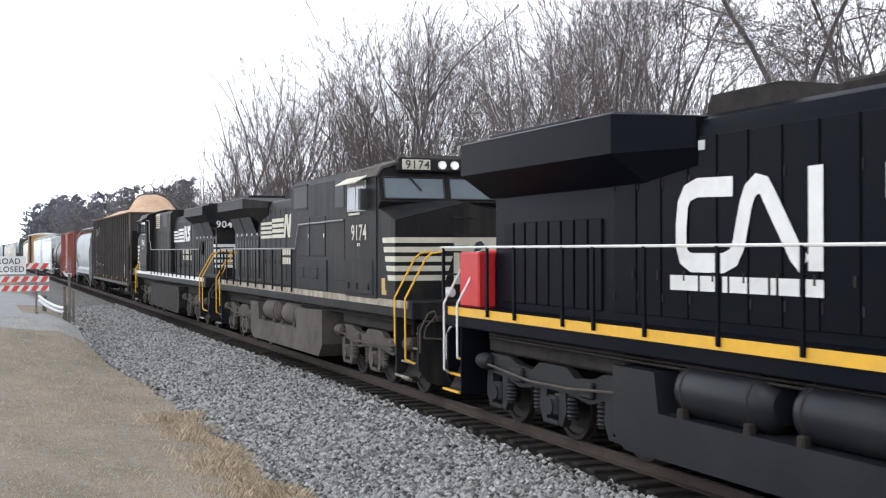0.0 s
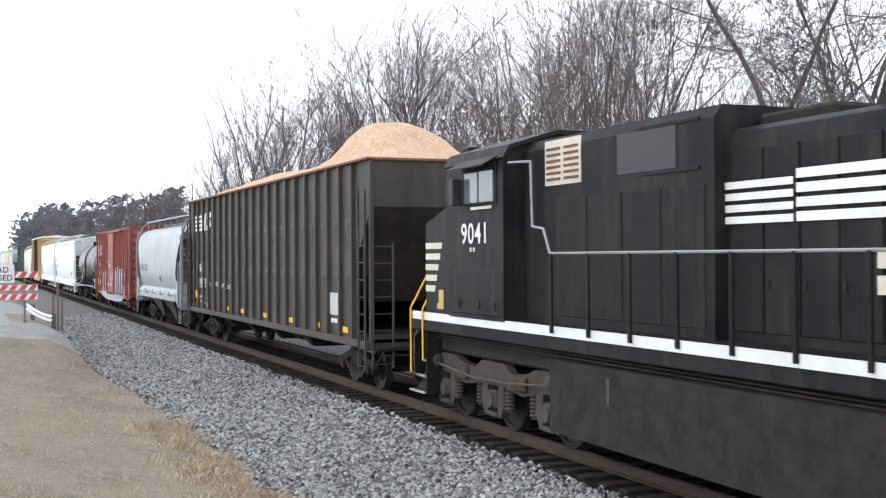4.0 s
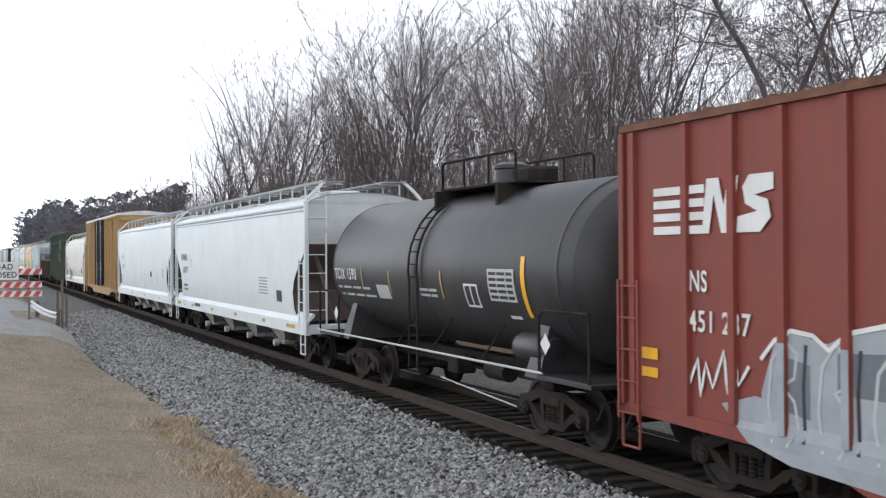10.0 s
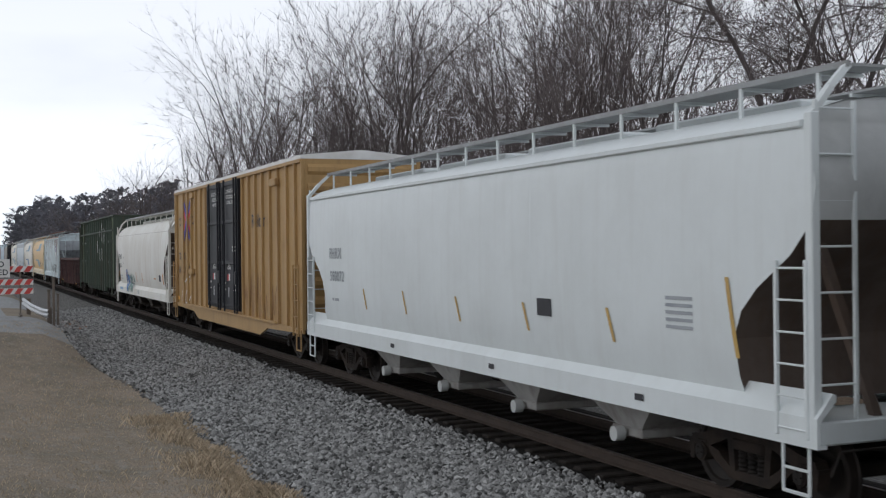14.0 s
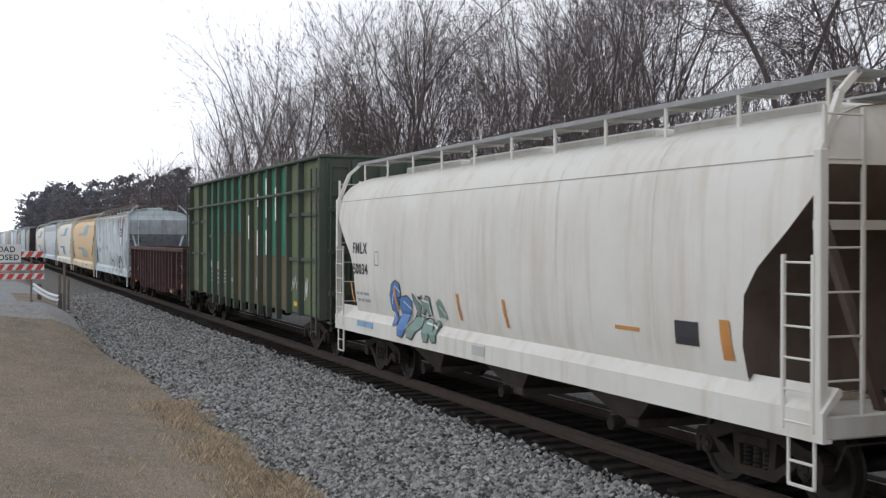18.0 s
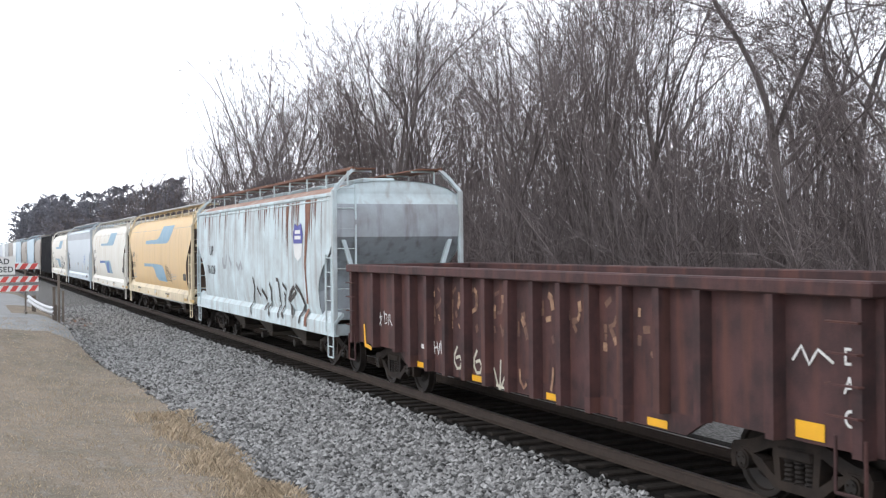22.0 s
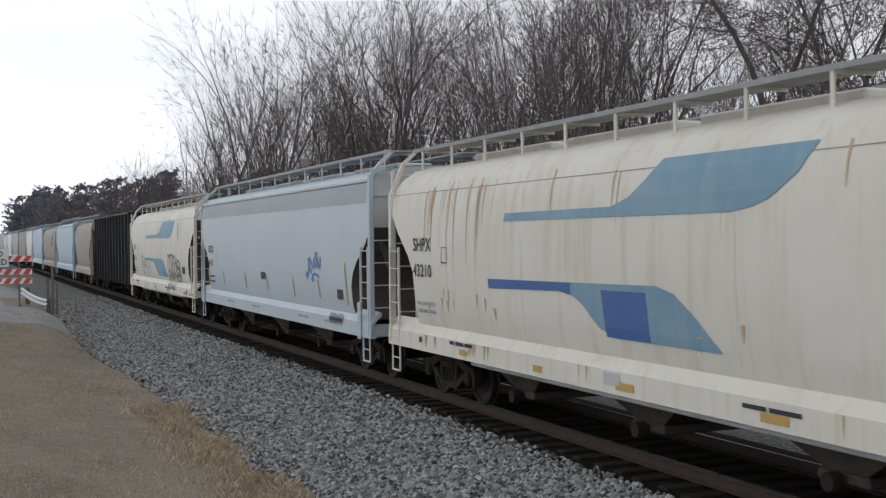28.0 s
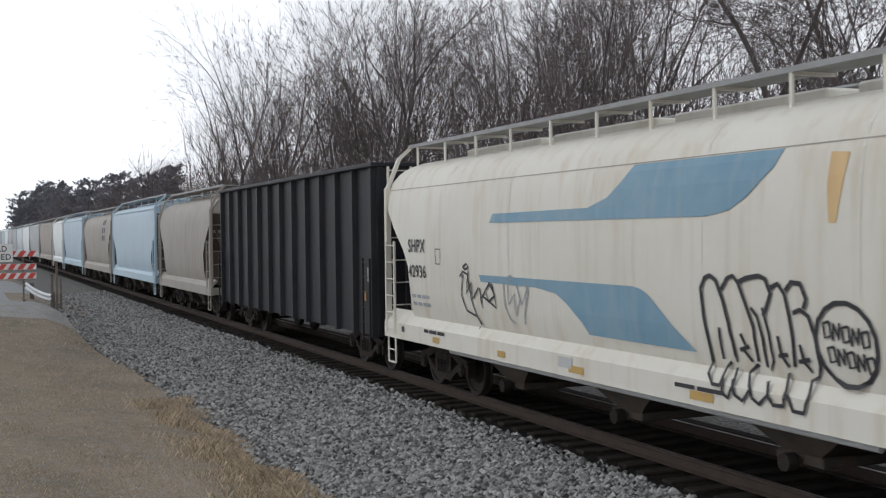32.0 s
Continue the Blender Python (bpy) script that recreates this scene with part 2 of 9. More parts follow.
M_roof_rust = surface("patchy_roof_rust", (0.42, 0.30, 0.24), (0.24, 0.11, 0.07), 0.9, 1.6, 0.8, streak=0.6, streak_colour=(0.55, 0.50, 0.46), bump=0.1)
# Grimy brown of the car ends, darkened further for shade between cars.
M_slope = surface("grimy_shaded_end", (0.135, 0.105, 0.088), (0.075, 0.055, 0.045), 0.7, 1.5, 0.85, shine=0.2, streak=0.4, bump=0.1)
M_boxred = surface("boxcar_red_paint", (0.235, 0.048, 0.032), (0.165, 0.048, 0.036), 0.6, 0.8, 0.62, streak=0.45, streak_colour=(0.12, 0.055, 0.045), bump=0.06)
M_boxdoor = surface("boxcar_door_red", (0.30, 0.055, 0.038), (0.22, 0.05, 0.04), 0.6, 1.0, 0.6, streak=0.35, streak_colour=(0.12, 0.05, 0.04), bump=0.06)
M_boxyel = surface("boxcar_yellow_paint", (0.43, 0.27, 0.105), (0.33, 0.20, 0.08), 0.6, 0.8, 0.6, streak=0.4, streak_colour=(0.22, 0.13, 0.06), bump=0.05)
M_blackdoor = surface("black_door_paint", (0.010, 0.011, 0.016), (0.026, 0.025, 0.026), 0.6, 1.3, 0.5, streak=0.3, streak_colour=(0.05, 0.046, 0.042), bump=0.05, shine=0.25)
M_chipcar = surface("dull_black_car_paint", (0.034, 0.029, 0.027), (0.072, 0.058, 0.048), 0.7, 0.9, 0.6, streak=0.4, streak_colour=(0.085, 0.07, 0.055), bump=0.08, shine=0.3)
M_chips = surface("wood_chips", (0.55, 0.36, 0.23), (0.68, 0.48, 0.33), 0.8, 3.0, 0.95, bump=0.9, grain=30, fleck=0.35)
M_green = surface("green_car_paint", (0.018, 0.20, 0.115), (0.035, 0.15, 0.09), 0.6, 0.9, 0.6, streak=0.5, streak_colour=(0.06, 0.065, 0.04), bump=0.06)
M_olive = surface("faded_olive_paint", (0.105, 0.15, 0.07), (0.15, 0.155, 0.08), 0.7, 0.9, 0.7, streak=0.55, streak_colour=(0.07, 0.055, 0.035), bump=0.08)
M_brownpanel = surface("brown_patch_paint", (0.15, 0.115, 0.055), (0.11, 0.09, 0.05), 0.7, 1.0, 0.7, streak=0.5, streak_colour=(0.06, 0.045, 0.03), bump=0.08)
M_greenrib = surface("dirty_green_rib", (0.060, 0.082, 0.058), (0.045, 0.055, 0.042), 0.7, 1.5, 0.7, streak=0.4, bump=0.08)
M_gon = surface("maroon_rusted_gondola", (0.085, 0.040, 0.038), (0.030, 0.020, 0.020), 0.9, 1.6, 0.75, streak=0.5, streak_colour=(0.15, 0.06, 0.04), bump=0.15, shine=0.3)
M_tank = surface("black_tank_paint", (0.026, 0.026, 0.029), (0.055, 0.05, 0.046), 0.6, 0.7, 0.42, shine=0.55, streak=0.25, streak_colour=(0.07, 0.062, 0.055), bump=0.04)
M_coal = surface("coal_car_black", (0.013, 0.014, 0.019), (0.03, 0.029, 0.031), 0.6, 1.0, 0.55, shine=0.3, streak=0.25, streak_colour=(0.06, 0.055, 0.05), bump=0.06)
M_grating = surface("galvanised_grating", (0.33, 0.34, 0.34), (0.22, 0.21, 0.20), 0.6, 3.0, 0.55, metal=0.4, bump=0.1)
M_stripe = surface("blue_stripe_paint", (0.165, 0.305, 0.41), (0.25, 0.38, 0.46), 0.7, 0.9, 0.55, streak=0.25, streak_colour=(0.45, 0.46, 0.44), bump=0.04)
M_stripe_dark = surface("deep_blue_paint", (0.055, 0.12, 0.34), (0.08, 0.16, 0.36), 0.6, 1.0, 0.55, bump=0.04)
M_purple = surface("blue_violet_paint", (0.05, 0.05, 0.30), (0.08, 0.08, 0.28), 0.5, 1.0, 0.55, bump=0.04)
M_ltblue = surface("pale_blue_spray", (0.22, 0.38, 0.58), (0.36, 0.48, 0.56), 0.7, 1.6, 0.6, bump=0.03)
M_spray_blue = surface("blue_spray", (0.06, 0.17, 0.45), (0.12, 0.26, 0.50), 0.6, 1.6, 0.6, bump=0.03)
M_spray_grey = surface("silver_spray", (0.36, 0.38, 0.40), (0.22, 0.25, 0.28), 0.6, 1.8, 0.55, bump=0.03)
M_spray_green = surface("green_spray", (0.16, 0.26, 0.22), (0.26, 0.36, 0.33), 0.6, 1.8, 0.6, bump=0.03)
M_orange = surface("orange_rust_mark", (0.55, 0.25, 0.06), (0.40, 0.17, 0.05), 0.6, 2.0, 0.6, bump=0.03)
M_gold = surface("faded_gold_strip", (0.52, 0.34, 0.10), (0.40, 0.26, 0.10), 0.6, 2.0, 0.6, bump=0.03)
M_panelgrey = surface("grey_placard", (0.50, 0.51, 0.50), (0.36, 0.37, 0.36), 0.5, 3.0, 0.6, bump=0.03)


# ---- mesh building ----
class Form:
    """Vertices and faces of one mesh."""

    def __init__(self):
        self.v, self.f = [], []

    def add(self, verts, faces):
        k = len(self.v)
        self.v += [tuple(p) for p in verts]
        self.f += [tuple(i + k for i in q) for q in faces]
        return self

    def box(self, x0, x1, y0, y1, z0, z1, c=0.0):
        """A block; c chamfers its twelve edges."""
        x0, x1, y0, y1, z0, z1 = min(x0, x1), max(x0, x1), min(y0, y1), max(y0, y1), min(z0, z1), max(z0, z1)
        if not c:
            return self.add([(x, y, z) for x in (x0, x1) for y in (y0, y1) for z in (z0, z1)],
                            [(0, 1, 3, 2), (4, 6, 7, 5), (0, 4, 5, 1), (2, 3, 7, 6), (0, 2, 6, 4), (1, 5, 7, 3)])
        c = min(c, (x1 - x0) / 2.2, (y1 - y0) / 2.2, (z1 - z0) / 2.2)
        v, f, ids = [], [], {}
        for i, x in enumerate((x0, x1)):
            for j, y in enumerate((y0, y1)):
                for k, z in enumerate((z0, z1)):
                    sx, sy, sz = (1, -1)[i] * c, (1, -1)[j] * c, (1, -1)[k] * c
                    for a, p in enumerate(((x, y + sy, z + sz), (x + sx, y, z + sz), (x + sx, y + sy, z))):
                        ids[i, j, k, a] = len(v)
                        v.append(p)
        for i in (0, 1):
            f.append(tuple(ids[i, j, k, 0] for j, k in ((0, 0), (0, 1), (1, 1), (1, 0))))
            f.append(tuple(ids[j, i, k, 1] for j, k in ((0, 0), (0, 1), (1, 1), (1, 0))))
            f.append(tuple(ids[j, k, i, 2] for j, k in ((0, 0), (0, 1), (1, 1), (1, 0))))
            for j in (0, 1):
                f.append((ids[i, j, 0, 0], ids[i, j, 1, 0], ids[i, j, 1, 1], ids[i, j, 0, 1]))
                f.append((ids[i, 0, j, 0], ids[i, 1, j, 0], ids[i, 1, j, 2], ids[i, 0, j, 2]))
                f.append((ids[0, i, j, 1], ids[1, i, j, 1], ids[1, i, j, 2], ids[0, i, j, 2]))
                for k in (0, 1):
                    f.append((ids[i, j, k, 0], ids[i, j, k, 1], ids[i, j, k, 2]))
        return self.add(v, f)

    def prism(self, poly, axis, a, b):
        """A polygon of (u, w) pairs pushed from a to b along an axis; u, w are the other two axes in x, y, z order."""
        n = len(poly)

        def at(p, d):
            return {"x": (d, p[0], p[1]), "y": (p[0], d, p[1]), "z": (p[0], p[1], d)}[axis]
        return self.add([at(p, a) for p in poly] + [at(p, b) for p in poly],
                        [tuple(range(n))[::-1], tuple(range(n, 2 * n))] + [(i, (i + 1) % n, n + (i + 1) % n, n + i) for i in range(n)])

    def rod(self, p, q, r, n=8, r2=None, caps=True):
        p, q = Vector(p), Vector(q)
        w = (q - p).normalized()
        u = w.orthogonal().normalized()
        s = w.cross(u)
        r2 = r if r2 is None else r2
        ring = [(math.cos(6.28319 * i / n), math.sin(6.28319 * i / n)) for i in range(n)]
        v = [p + (u * c + s * d) * r for c, d in ring] + [q + (u * c + s * d) * r2 for c, d in ring]
        f = [(i, (i + 1) % n, n + (i + 1) % n, n + i) for i in range(n)]
        if caps:
            f += [tuple(range(n))[::-1], tuple(range(n, 2 * n))]
        return self.add(v, f)

    def pipe(self, pts, r, n=6):
        for a, b in zip(pts, pts[1:]):
            self.rod(a, b, r, n)
        return self

    def turned(self, outline, centre, axis="y", n=20):
        """A lathe: outline of (radius, offset along the axis)."""
        v, f, m = [], [], len(outline)
        for i in range(n):
            c, s = math.cos(6.28319 * i / n), math.sin(6.28319 * i / n)
            for r, d in outline:
                p = {"y": (r * c, d, r * s), "x": (d, r * c, r * s), "z": (r * c, r * s, d)}[axis]
                v.append(tuple(a + b for a, b in zip(p, centre)))
        for i in range(n):
            k = (i + 1) % n
            for j in range(m - 1):
                f.append((i * m + j, i * m + j + 1, k * m + j + 1, k * m + j))
        if outline[0][0] > 1e-6:
            f.append(tuple(i * m for i in range(n)))
        if outline[-1][0] > 1e-6:
            f.append(tuple(i * m + m - 1 for i in range(n)))
        return self.add(v, f)

    def mesh(self, name, material, smooth=True):
        me = bpy.data.meshes.new(name)
        me.from_pydata(self.v, [], self.f)
        me.materials.append(material)
        if smooth:
            me.polygons.foreach_set("use_smooth", [True] * len(me.polygons))
            me.set_sharp_from_angle(angle=radians(32))
        me.update()
        return me


def fix_normals(me):
    bm = bmesh.new()
    bm.from_mesh(me)
    bmesh.ops.recalc_face_normals(bm, faces=bm.faces)
    bm.to_mesh(me)
    bm.free()
    return me


def part(name, form, material, parent, label="", smooth=True):
    """One mesh object under a thing or a part; form may be a mesh that is shared."""
    me = form if isinstance(form, bpy.types.Mesh) else fix_normals(form.mesh(name, material, smooth))
    ob = new(name, me)
    ob.parent = parent
    return tagged(ob, label)


def placed(ob, x, y, z, rz=0):
    ob.matrix_basis = pose(x, y, z, 0, 0, rz)
    return ob


# ---- ground, ballast and track ----
M_grass = surface("winter_grass", (0.295, 0.243, 0.187), (0.190, 0.165, 0.125), 1.0, 0.7, 0.95, bump=0.8, grain=34, fleck=0.30, streak=0.85, streak_colour=(0.285, 0.265, 0.235), shine=0.1)
M_blade = jittered(surface("dry_grass_blades", (0.54, 0.44, 0.32), (0.37, 0.30, 0.21), 0.7, 2.0, 0.9, bump=0.0, shine=0.1), 0.6, 1.25)
M_stone = jittered(surface("ballast_granite", (0.262, 0.260, 0.252), (0.170, 0.166, 0.160), 0.7, 9.0, 0.9, bump=0.3, grain=60, shine=0.15), 0.22, 1.7)
M_bed = surface("ballast_bed", (0.22, 0.215, 0.205), (0.115, 0.11, 0.10), 0.9, 9.0, 0.95, bump=1.0, grain=16, fleck=0.6, shine=0.1)
# Oil-stained bed; its near-black also paints in the shade beneath the train.
M_oily_shade = surface("oily_shaded_ballast", (0.013, 0.012, 0.011), (0.030, 0.026, 0.022), 0.8, 5.0, 0.95, bump=1.0, grain=26, fleck=0.5, shine=0.1)
M_gravel = surface("pale_road_gravel", (0.30, 0.31, 0.31), (0.22, 0.215, 0.21), 0.8, 1.4, 0.95, bump=0.7, grain=18, fleck=0.3)
M_clay = surface("red_clay_and_weeds", (0.24, 0.11, 0.07), (0.20, 0.14, 0.08), 0.8, 1.1, 0.95, bump=0.6, grain=14, fleck=0.3)
M_tie = jittered(surface("creosoted_tie", (0.020, 0.017, 0.015), (0.048, 0.040, 0.033), 0.7, 4.0, 0.9, bump=0.5, shine=0.15), 0.6, 1.3)
M_rail = surface("rusty_rail_side", (0.062, 0.046, 0.037), (0.036, 0.029, 0.025), 0.6, 6.0, 0.8, bump=0.2, shine=0.2)
M_litter = surface("leaf_litter", (0.15, 0.105, 0.065), (0.09, 0.065, 0.045), 0.8, 0.6, 0.95, bump=0.8, grain=12, fleck=0.35)


def ground_height(x, y):
    """Height of the land: the bed of the line lies near level, the old road bank rises on the near side, the wood stands a little higher."""
    if y < 0:
        t = min(max((-y - 1.5) / 3.5, 0.0), 1.0)
        z = -0.225 - 0.28 * t
        u = min(max((-y - 4.8) / 4.0, 0.0), 1.0)
        z += 0.25 * u * u
        r = min(max((-x - 30.0) / 13.0, 0.0), 1.0) * min(max((-y - 4.4) / 2.4, 0.0), 1.0)
        z += 0.95 * r * r * (3 - 2 * r)
    else:
        t = min(max((y - 1.6) / 3.0, 0.0), 1.0)
        z = -0.225 - 0.35 * t
        u = min(max((y - 5.0) / 9.0, 0.0), 1.0)
        z += 1.3 * u * u * (3 - 2 * u)
    return z


def land():
    xs = [-4000, -2000, -1000, -700] + list(np.arange(-520, -90, 14.0)) + list(np.arange(-90, 14, 0.9)) + [20, 60, 200, 1000, 4000]
    ys = [-4000, -1500, -500, -200, -90, -50, -30, -20] + list(np.arange(-14, -2.2, 0.4)) + [-1.9, -1.6, -1.3, -0.9, -0.45, 0, 0.45, 0.9, 1.3, 1.6] + list(np.arange(2.0, 16, 0.7)) + [18, 22, 28, 40, 70, 120, 300, 1000, 4000]
    verts, faces, mats = [], [], []
    for x in xs:
        for y in ys:
            near = -90 < x < 14 and -14 < y < 16
            b = (noise.noise((x * 0.35, y * 0.35, 3.0)) * 0.05 + noise.noise((x * 1.3, y * 1.3, 7.0)) * 0.018) if near else 0.0
            if abs(y) < 3:
                b *= 0.25
            verts.append((x, y, ground_height(x, y) + b))
    ny = len(ys)
    for i in range(len(xs) - 1):
        for j in range(ny - 1):
            faces.append((i * ny + j, (i + 1) * ny + j, (i + 1) * ny + j + 1, i * ny + j + 1))
            x, y = (xs[i] + xs[i + 1]) / 2, (ys[j] + ys[j + 1]) / 2
            edge = -5.0 + 0.35 * noise.noise((x * 0.4, 1.0, 0.0)) - 0.6 * min(max((-x - 30) / 8, 0), 1)
            if y > 5.2:
                mats.append(3)
            # Strip under the cars gets the bed colour with shade in it.
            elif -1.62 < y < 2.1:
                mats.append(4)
            elif -61.5 < x < -52.5 + 2 * noise.noise((y * 2, 2.0, 0.0)) and -5.3 < y < -3.75 + 0.3 * noise.noise((x, 2.0, 0.0)):
                mats.append(5)
            elif y > edge:
                mats.append(1)
            elif -70 < x < -39.6 + 1.2 * noise.noise((y * 0.6, 4.0, 0.0)) and y < edge and not (-54 < x < -46.8 and -7.5 < y):
                mats.append(2)
            else:
                mats.append(0)
    me = bpy.data.meshes.new("ground")
    me.from_pydata(verts, [], faces)
    for m in (M_grass, M_bed, M_gravel, M_litter, M_oily_shade, M_clay):
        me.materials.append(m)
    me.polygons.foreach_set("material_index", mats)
    me.polygons.foreach_set("use_smooth", [True] * len(faces))
    return tagged(new("ground", me), "dormant winter grass, grey ballast and pale gravel", "ground", kind="structure")


land()

RAIL_PROFILE = [(-0.070, -0.172), (0.070, -0.172), (0.070, -0.160), (0.012, -0.138), (0.010, -0.045), (0.036, -0.034), (0.037, -0.008), (0.028, 0.0),
                (-0.028, 0.0), (-0.037, -0.008), (-0.036, -0.034), (-0.010, -0.045), (-0.012, -0.138), (-0.070, -0.160)]
for side in (-1, 1):
    yr = side * 0.7535
    rail = part("rail", Form().prism([(yr + u, w) for u, w in RAIL_PROFILE], "x", -900, 60), M_rail, None)
    tagged(rail, "rusty steel rail spiked to wooden ties", "rail", kind="structure")
    part("rail_head", Form().box(-900, 60, yr - 0.024, yr + 0.024, -0.004, 0.0006), M_tread, rail, "polished running band of the rail")

tie_mesh = fix_normals(Form().box(-0.115, 0.115, -1.30, 1.30, -0.34, -0.185, 0.015).mesh("tie", M_tie))
rng = random.Random(5)
tie_bed = tagged(new("tie_row"), "dark creosoted wooden ties under the rails", "ties", kind="structure")
for i in range(150):
    x = 6 - i * 0.54
    ob = part("tie", tie_mesh, M_tie, tie_bed)
    ob.matrix_basis = pose(x + rng.uniform(-0.03, 0.03), rng.uniform(-0.05, 0.05), rng.uniform(-0.012, 0.012), 0, 0, rng.uniform(-1.2, 1.2))
far_ties = Form()
for i in range(700):
    x = 6 - (i + 150) * 0.54
    far_ties.box(x - 0.115, x + 0.115, -1.3, 1.3, -0.34, -0.185)
tagged(part("far_tie", far_ties, M_tie, tie_bed, smooth=False), kind="stuff")


def stones():
    """Loose ballast stones on both shoulders and between the ties, thinning out with distance."""
    rs = np.random.RandomState(11)
    base = [np.array(v) for v in ((1, 0, 0), (-1, 0, 0), (0, 1, 0), (0, -1, 0), (0, 0, 1), (0, 0, -1))]
    tri = [(0, 2, 4), (2, 1, 4), (1, 3, 4), (3, 0, 4), (2, 0, 5), (1, 2, 5), (3, 1, 5), (0, 3, 5)]
    count = 80000
    verts = np.empty((count, 6, 3))
    k = 0
    while k < count:
        x = -8.0 - 62.0 * rs.rand() ** 1.7
        y = -5.3 + 4.25 * rs.rand() - 0.55 * min(max((-x - 30) / 8, 0), 1)
        if y < -4.75 and x > -32 and rs.rand() < (-4.75 - y) / 0.6:
            continue
        if -61.5 < x < -52.8 and y < -3.9 and rs.rand() < 0.9:
            continue
        size = 0.022 + 0.028 * rs.rand() + 0.0004 * (-x)
        d = rs.normal(size=(6, 3)) * 0.22
        p = (np.array(base) + d) * size * np.array([1.2, 1.0, 0.8])
        a = rs.rand() * 6.28
        c, s = math.cos(a), math.sin(a)
        p = p @ np.array([[c, -s, 0], [s, c, 0], [0, 0, 1]]).T
        if -2.0 < y and rs.rand() < (y + 2.0) / 0.6:
            continue
        h = ground_height(x, y)
        verts[k] = p + np.array([x, y, h + size * 0.30 + 0.035 * rs.rand()])
        k += 1
    faces = (np.array(tri)[None] + 6 * np.arange(count)[:, None, None]).reshape(-1, 3)
    me = bpy.data.meshes.new("ballast_stones")
    me.from_pydata(verts.reshape(-1, 3).tolist(), [], faces.tolist())
    me.materials.append(M_stone)
    return tagged(new("ballast_stones", me), "loose grey crushed granite ballast", "ballast", kind="stuff")


def grass():
    """Dry blades: short mown turf, and a taller fringe where the ballast begins."""
    rs = np.random.RandomState(12)
    v, f = [], []
    for i in range(46000):
        if i < 24000:
            x, y = -9.5 - 34 * rs.rand() ** 1.6, -5.2 - 5.2 * rs.rand()
            h = 0.025 + 0.05 * rs.rand()
        else:
            x = -11.5 - 13 * rs.rand() ** 2.2
            y = -5.05 - abs(rs.normal()) * 0.5
            clump = noise.noise((x * 0.9, y * 1.3, 5.0))
            if clump < -0.25:
                continue
            h = (0.05 + 0.13 * rs.rand()) * (0.75 + clump * 0.9)
        z = ground_height(x, y) - 0.02
        a, lean = rs.rand() * 6.28, h * (0.3 + 0.6 * rs.rand())
        w = 0.004 + 0.005 * rs.rand()
        dx, dy = math.cos(a), math.sin(a)
        k = len(v)
        v += [(x - dy * w, y + dx * w, z), (x + dy * w, y - dx * w, z), (x + dx * lean * 0.4, y + dy * lean * 0.4, z + h * 0.7), (x + dx * lean, y + dy * lean, z + h)]
        f += [(k, k + 1, k + 2), (k + 1, k + 3, k + 2)]
    me = bpy.data.meshes.new("dry_grass")
    me.from_pydata(v, [], f)
    me.materials.append(M_blade)
    return tagged(new("dry_grass", me), "dry straw-coloured winter grass beside the ballast", "grass", kind="stuff")


stones()
grass()

# ---- trees ----
M_bark = jittered(surface("grey_brown_bark", (0.150, 0.130, 0.124), (0.080, 0.068, 0.066), 0.7, 1.5, 0.95, bump=0.6, grain=14, shine=0.1), 0.65, 1.3)
# Twigs paler than bark, their colour standing in for haze in the wood.
M_twig = jittered(surface("haze_paled_twigs", (0.185, 0.158, 0.153), (0.112, 0.095, 0.095), 0.7, 1.0, 0.95, bump=0.0, shine=0.1), 0.6, 1.35)
# Pine needles are pale blue-grey: distance haze is put into the colour.
M_hazed_needle = jittered(surface("hazed_pine_needles", (0.235, 0.238, 0.265), (0.16, 0.163, 0.185), 0.7, 0.8, 0.9, bump=0.0, shine=0.1), 0.6, 1.35)


def limb(form, rs, p, d, length, r, segs, sides, bend, tip=0.35, lift=0.10):
    """A bending, tapering limb; returns points along it with directions and radii."""
    out = []
    ring0 = None
    q, w = Vector(p), Vector(d).normalized()
    for i in range(segs + 1):
        rr = r * (1 - (1 - tip) * i / segs)
        u = w.orthogonal().normalized()
        s = w.cross(u)
        k = len(form.v)
        if i == segs and tip < 0.05:
            form.v.append(tuple(q))
            if ring0 is not None:
                form.f += [(ring0 + a, ring0 + (a + 1) % sides, k) for a in range(sides)]
        else:
            form.v += [tuple(q + (u * math.cos(6.28319 * a / sides) + s * math.sin(6.28319 * a / sides)) * rr) for a in range(sides)]
            if ring0 is not None:
                form.f += [(ring0 + a, ring0 + (a + 1) % sides, k + (a + 1) % sides, k + a) for a in range(sides)]
        ring0 = k
        out.append((q.copy(), w.copy(), rr))
        w = (w + Vector((rs.gauss(0, bend), rs.gauss(0, bend), rs.gauss(0, bend) + lift))).normalized()
        q = q + w * (length / segs)
    return out


def side_way(w, rs, angle, a=None):
    u = w.orthogonal().normalized()
    s = w.cross(u)
    a = rs.uniform(0, 6.28) if a is None else a
    side = u * math.cos(a) + s * math.sin(a)
    return (w * math.cos(angle) + side * math.sin(angle)).normalized()


SEGMENTS = ((6, 7), (5, 5), (4, 4), (3, 3), (2, 3), (1, 3))


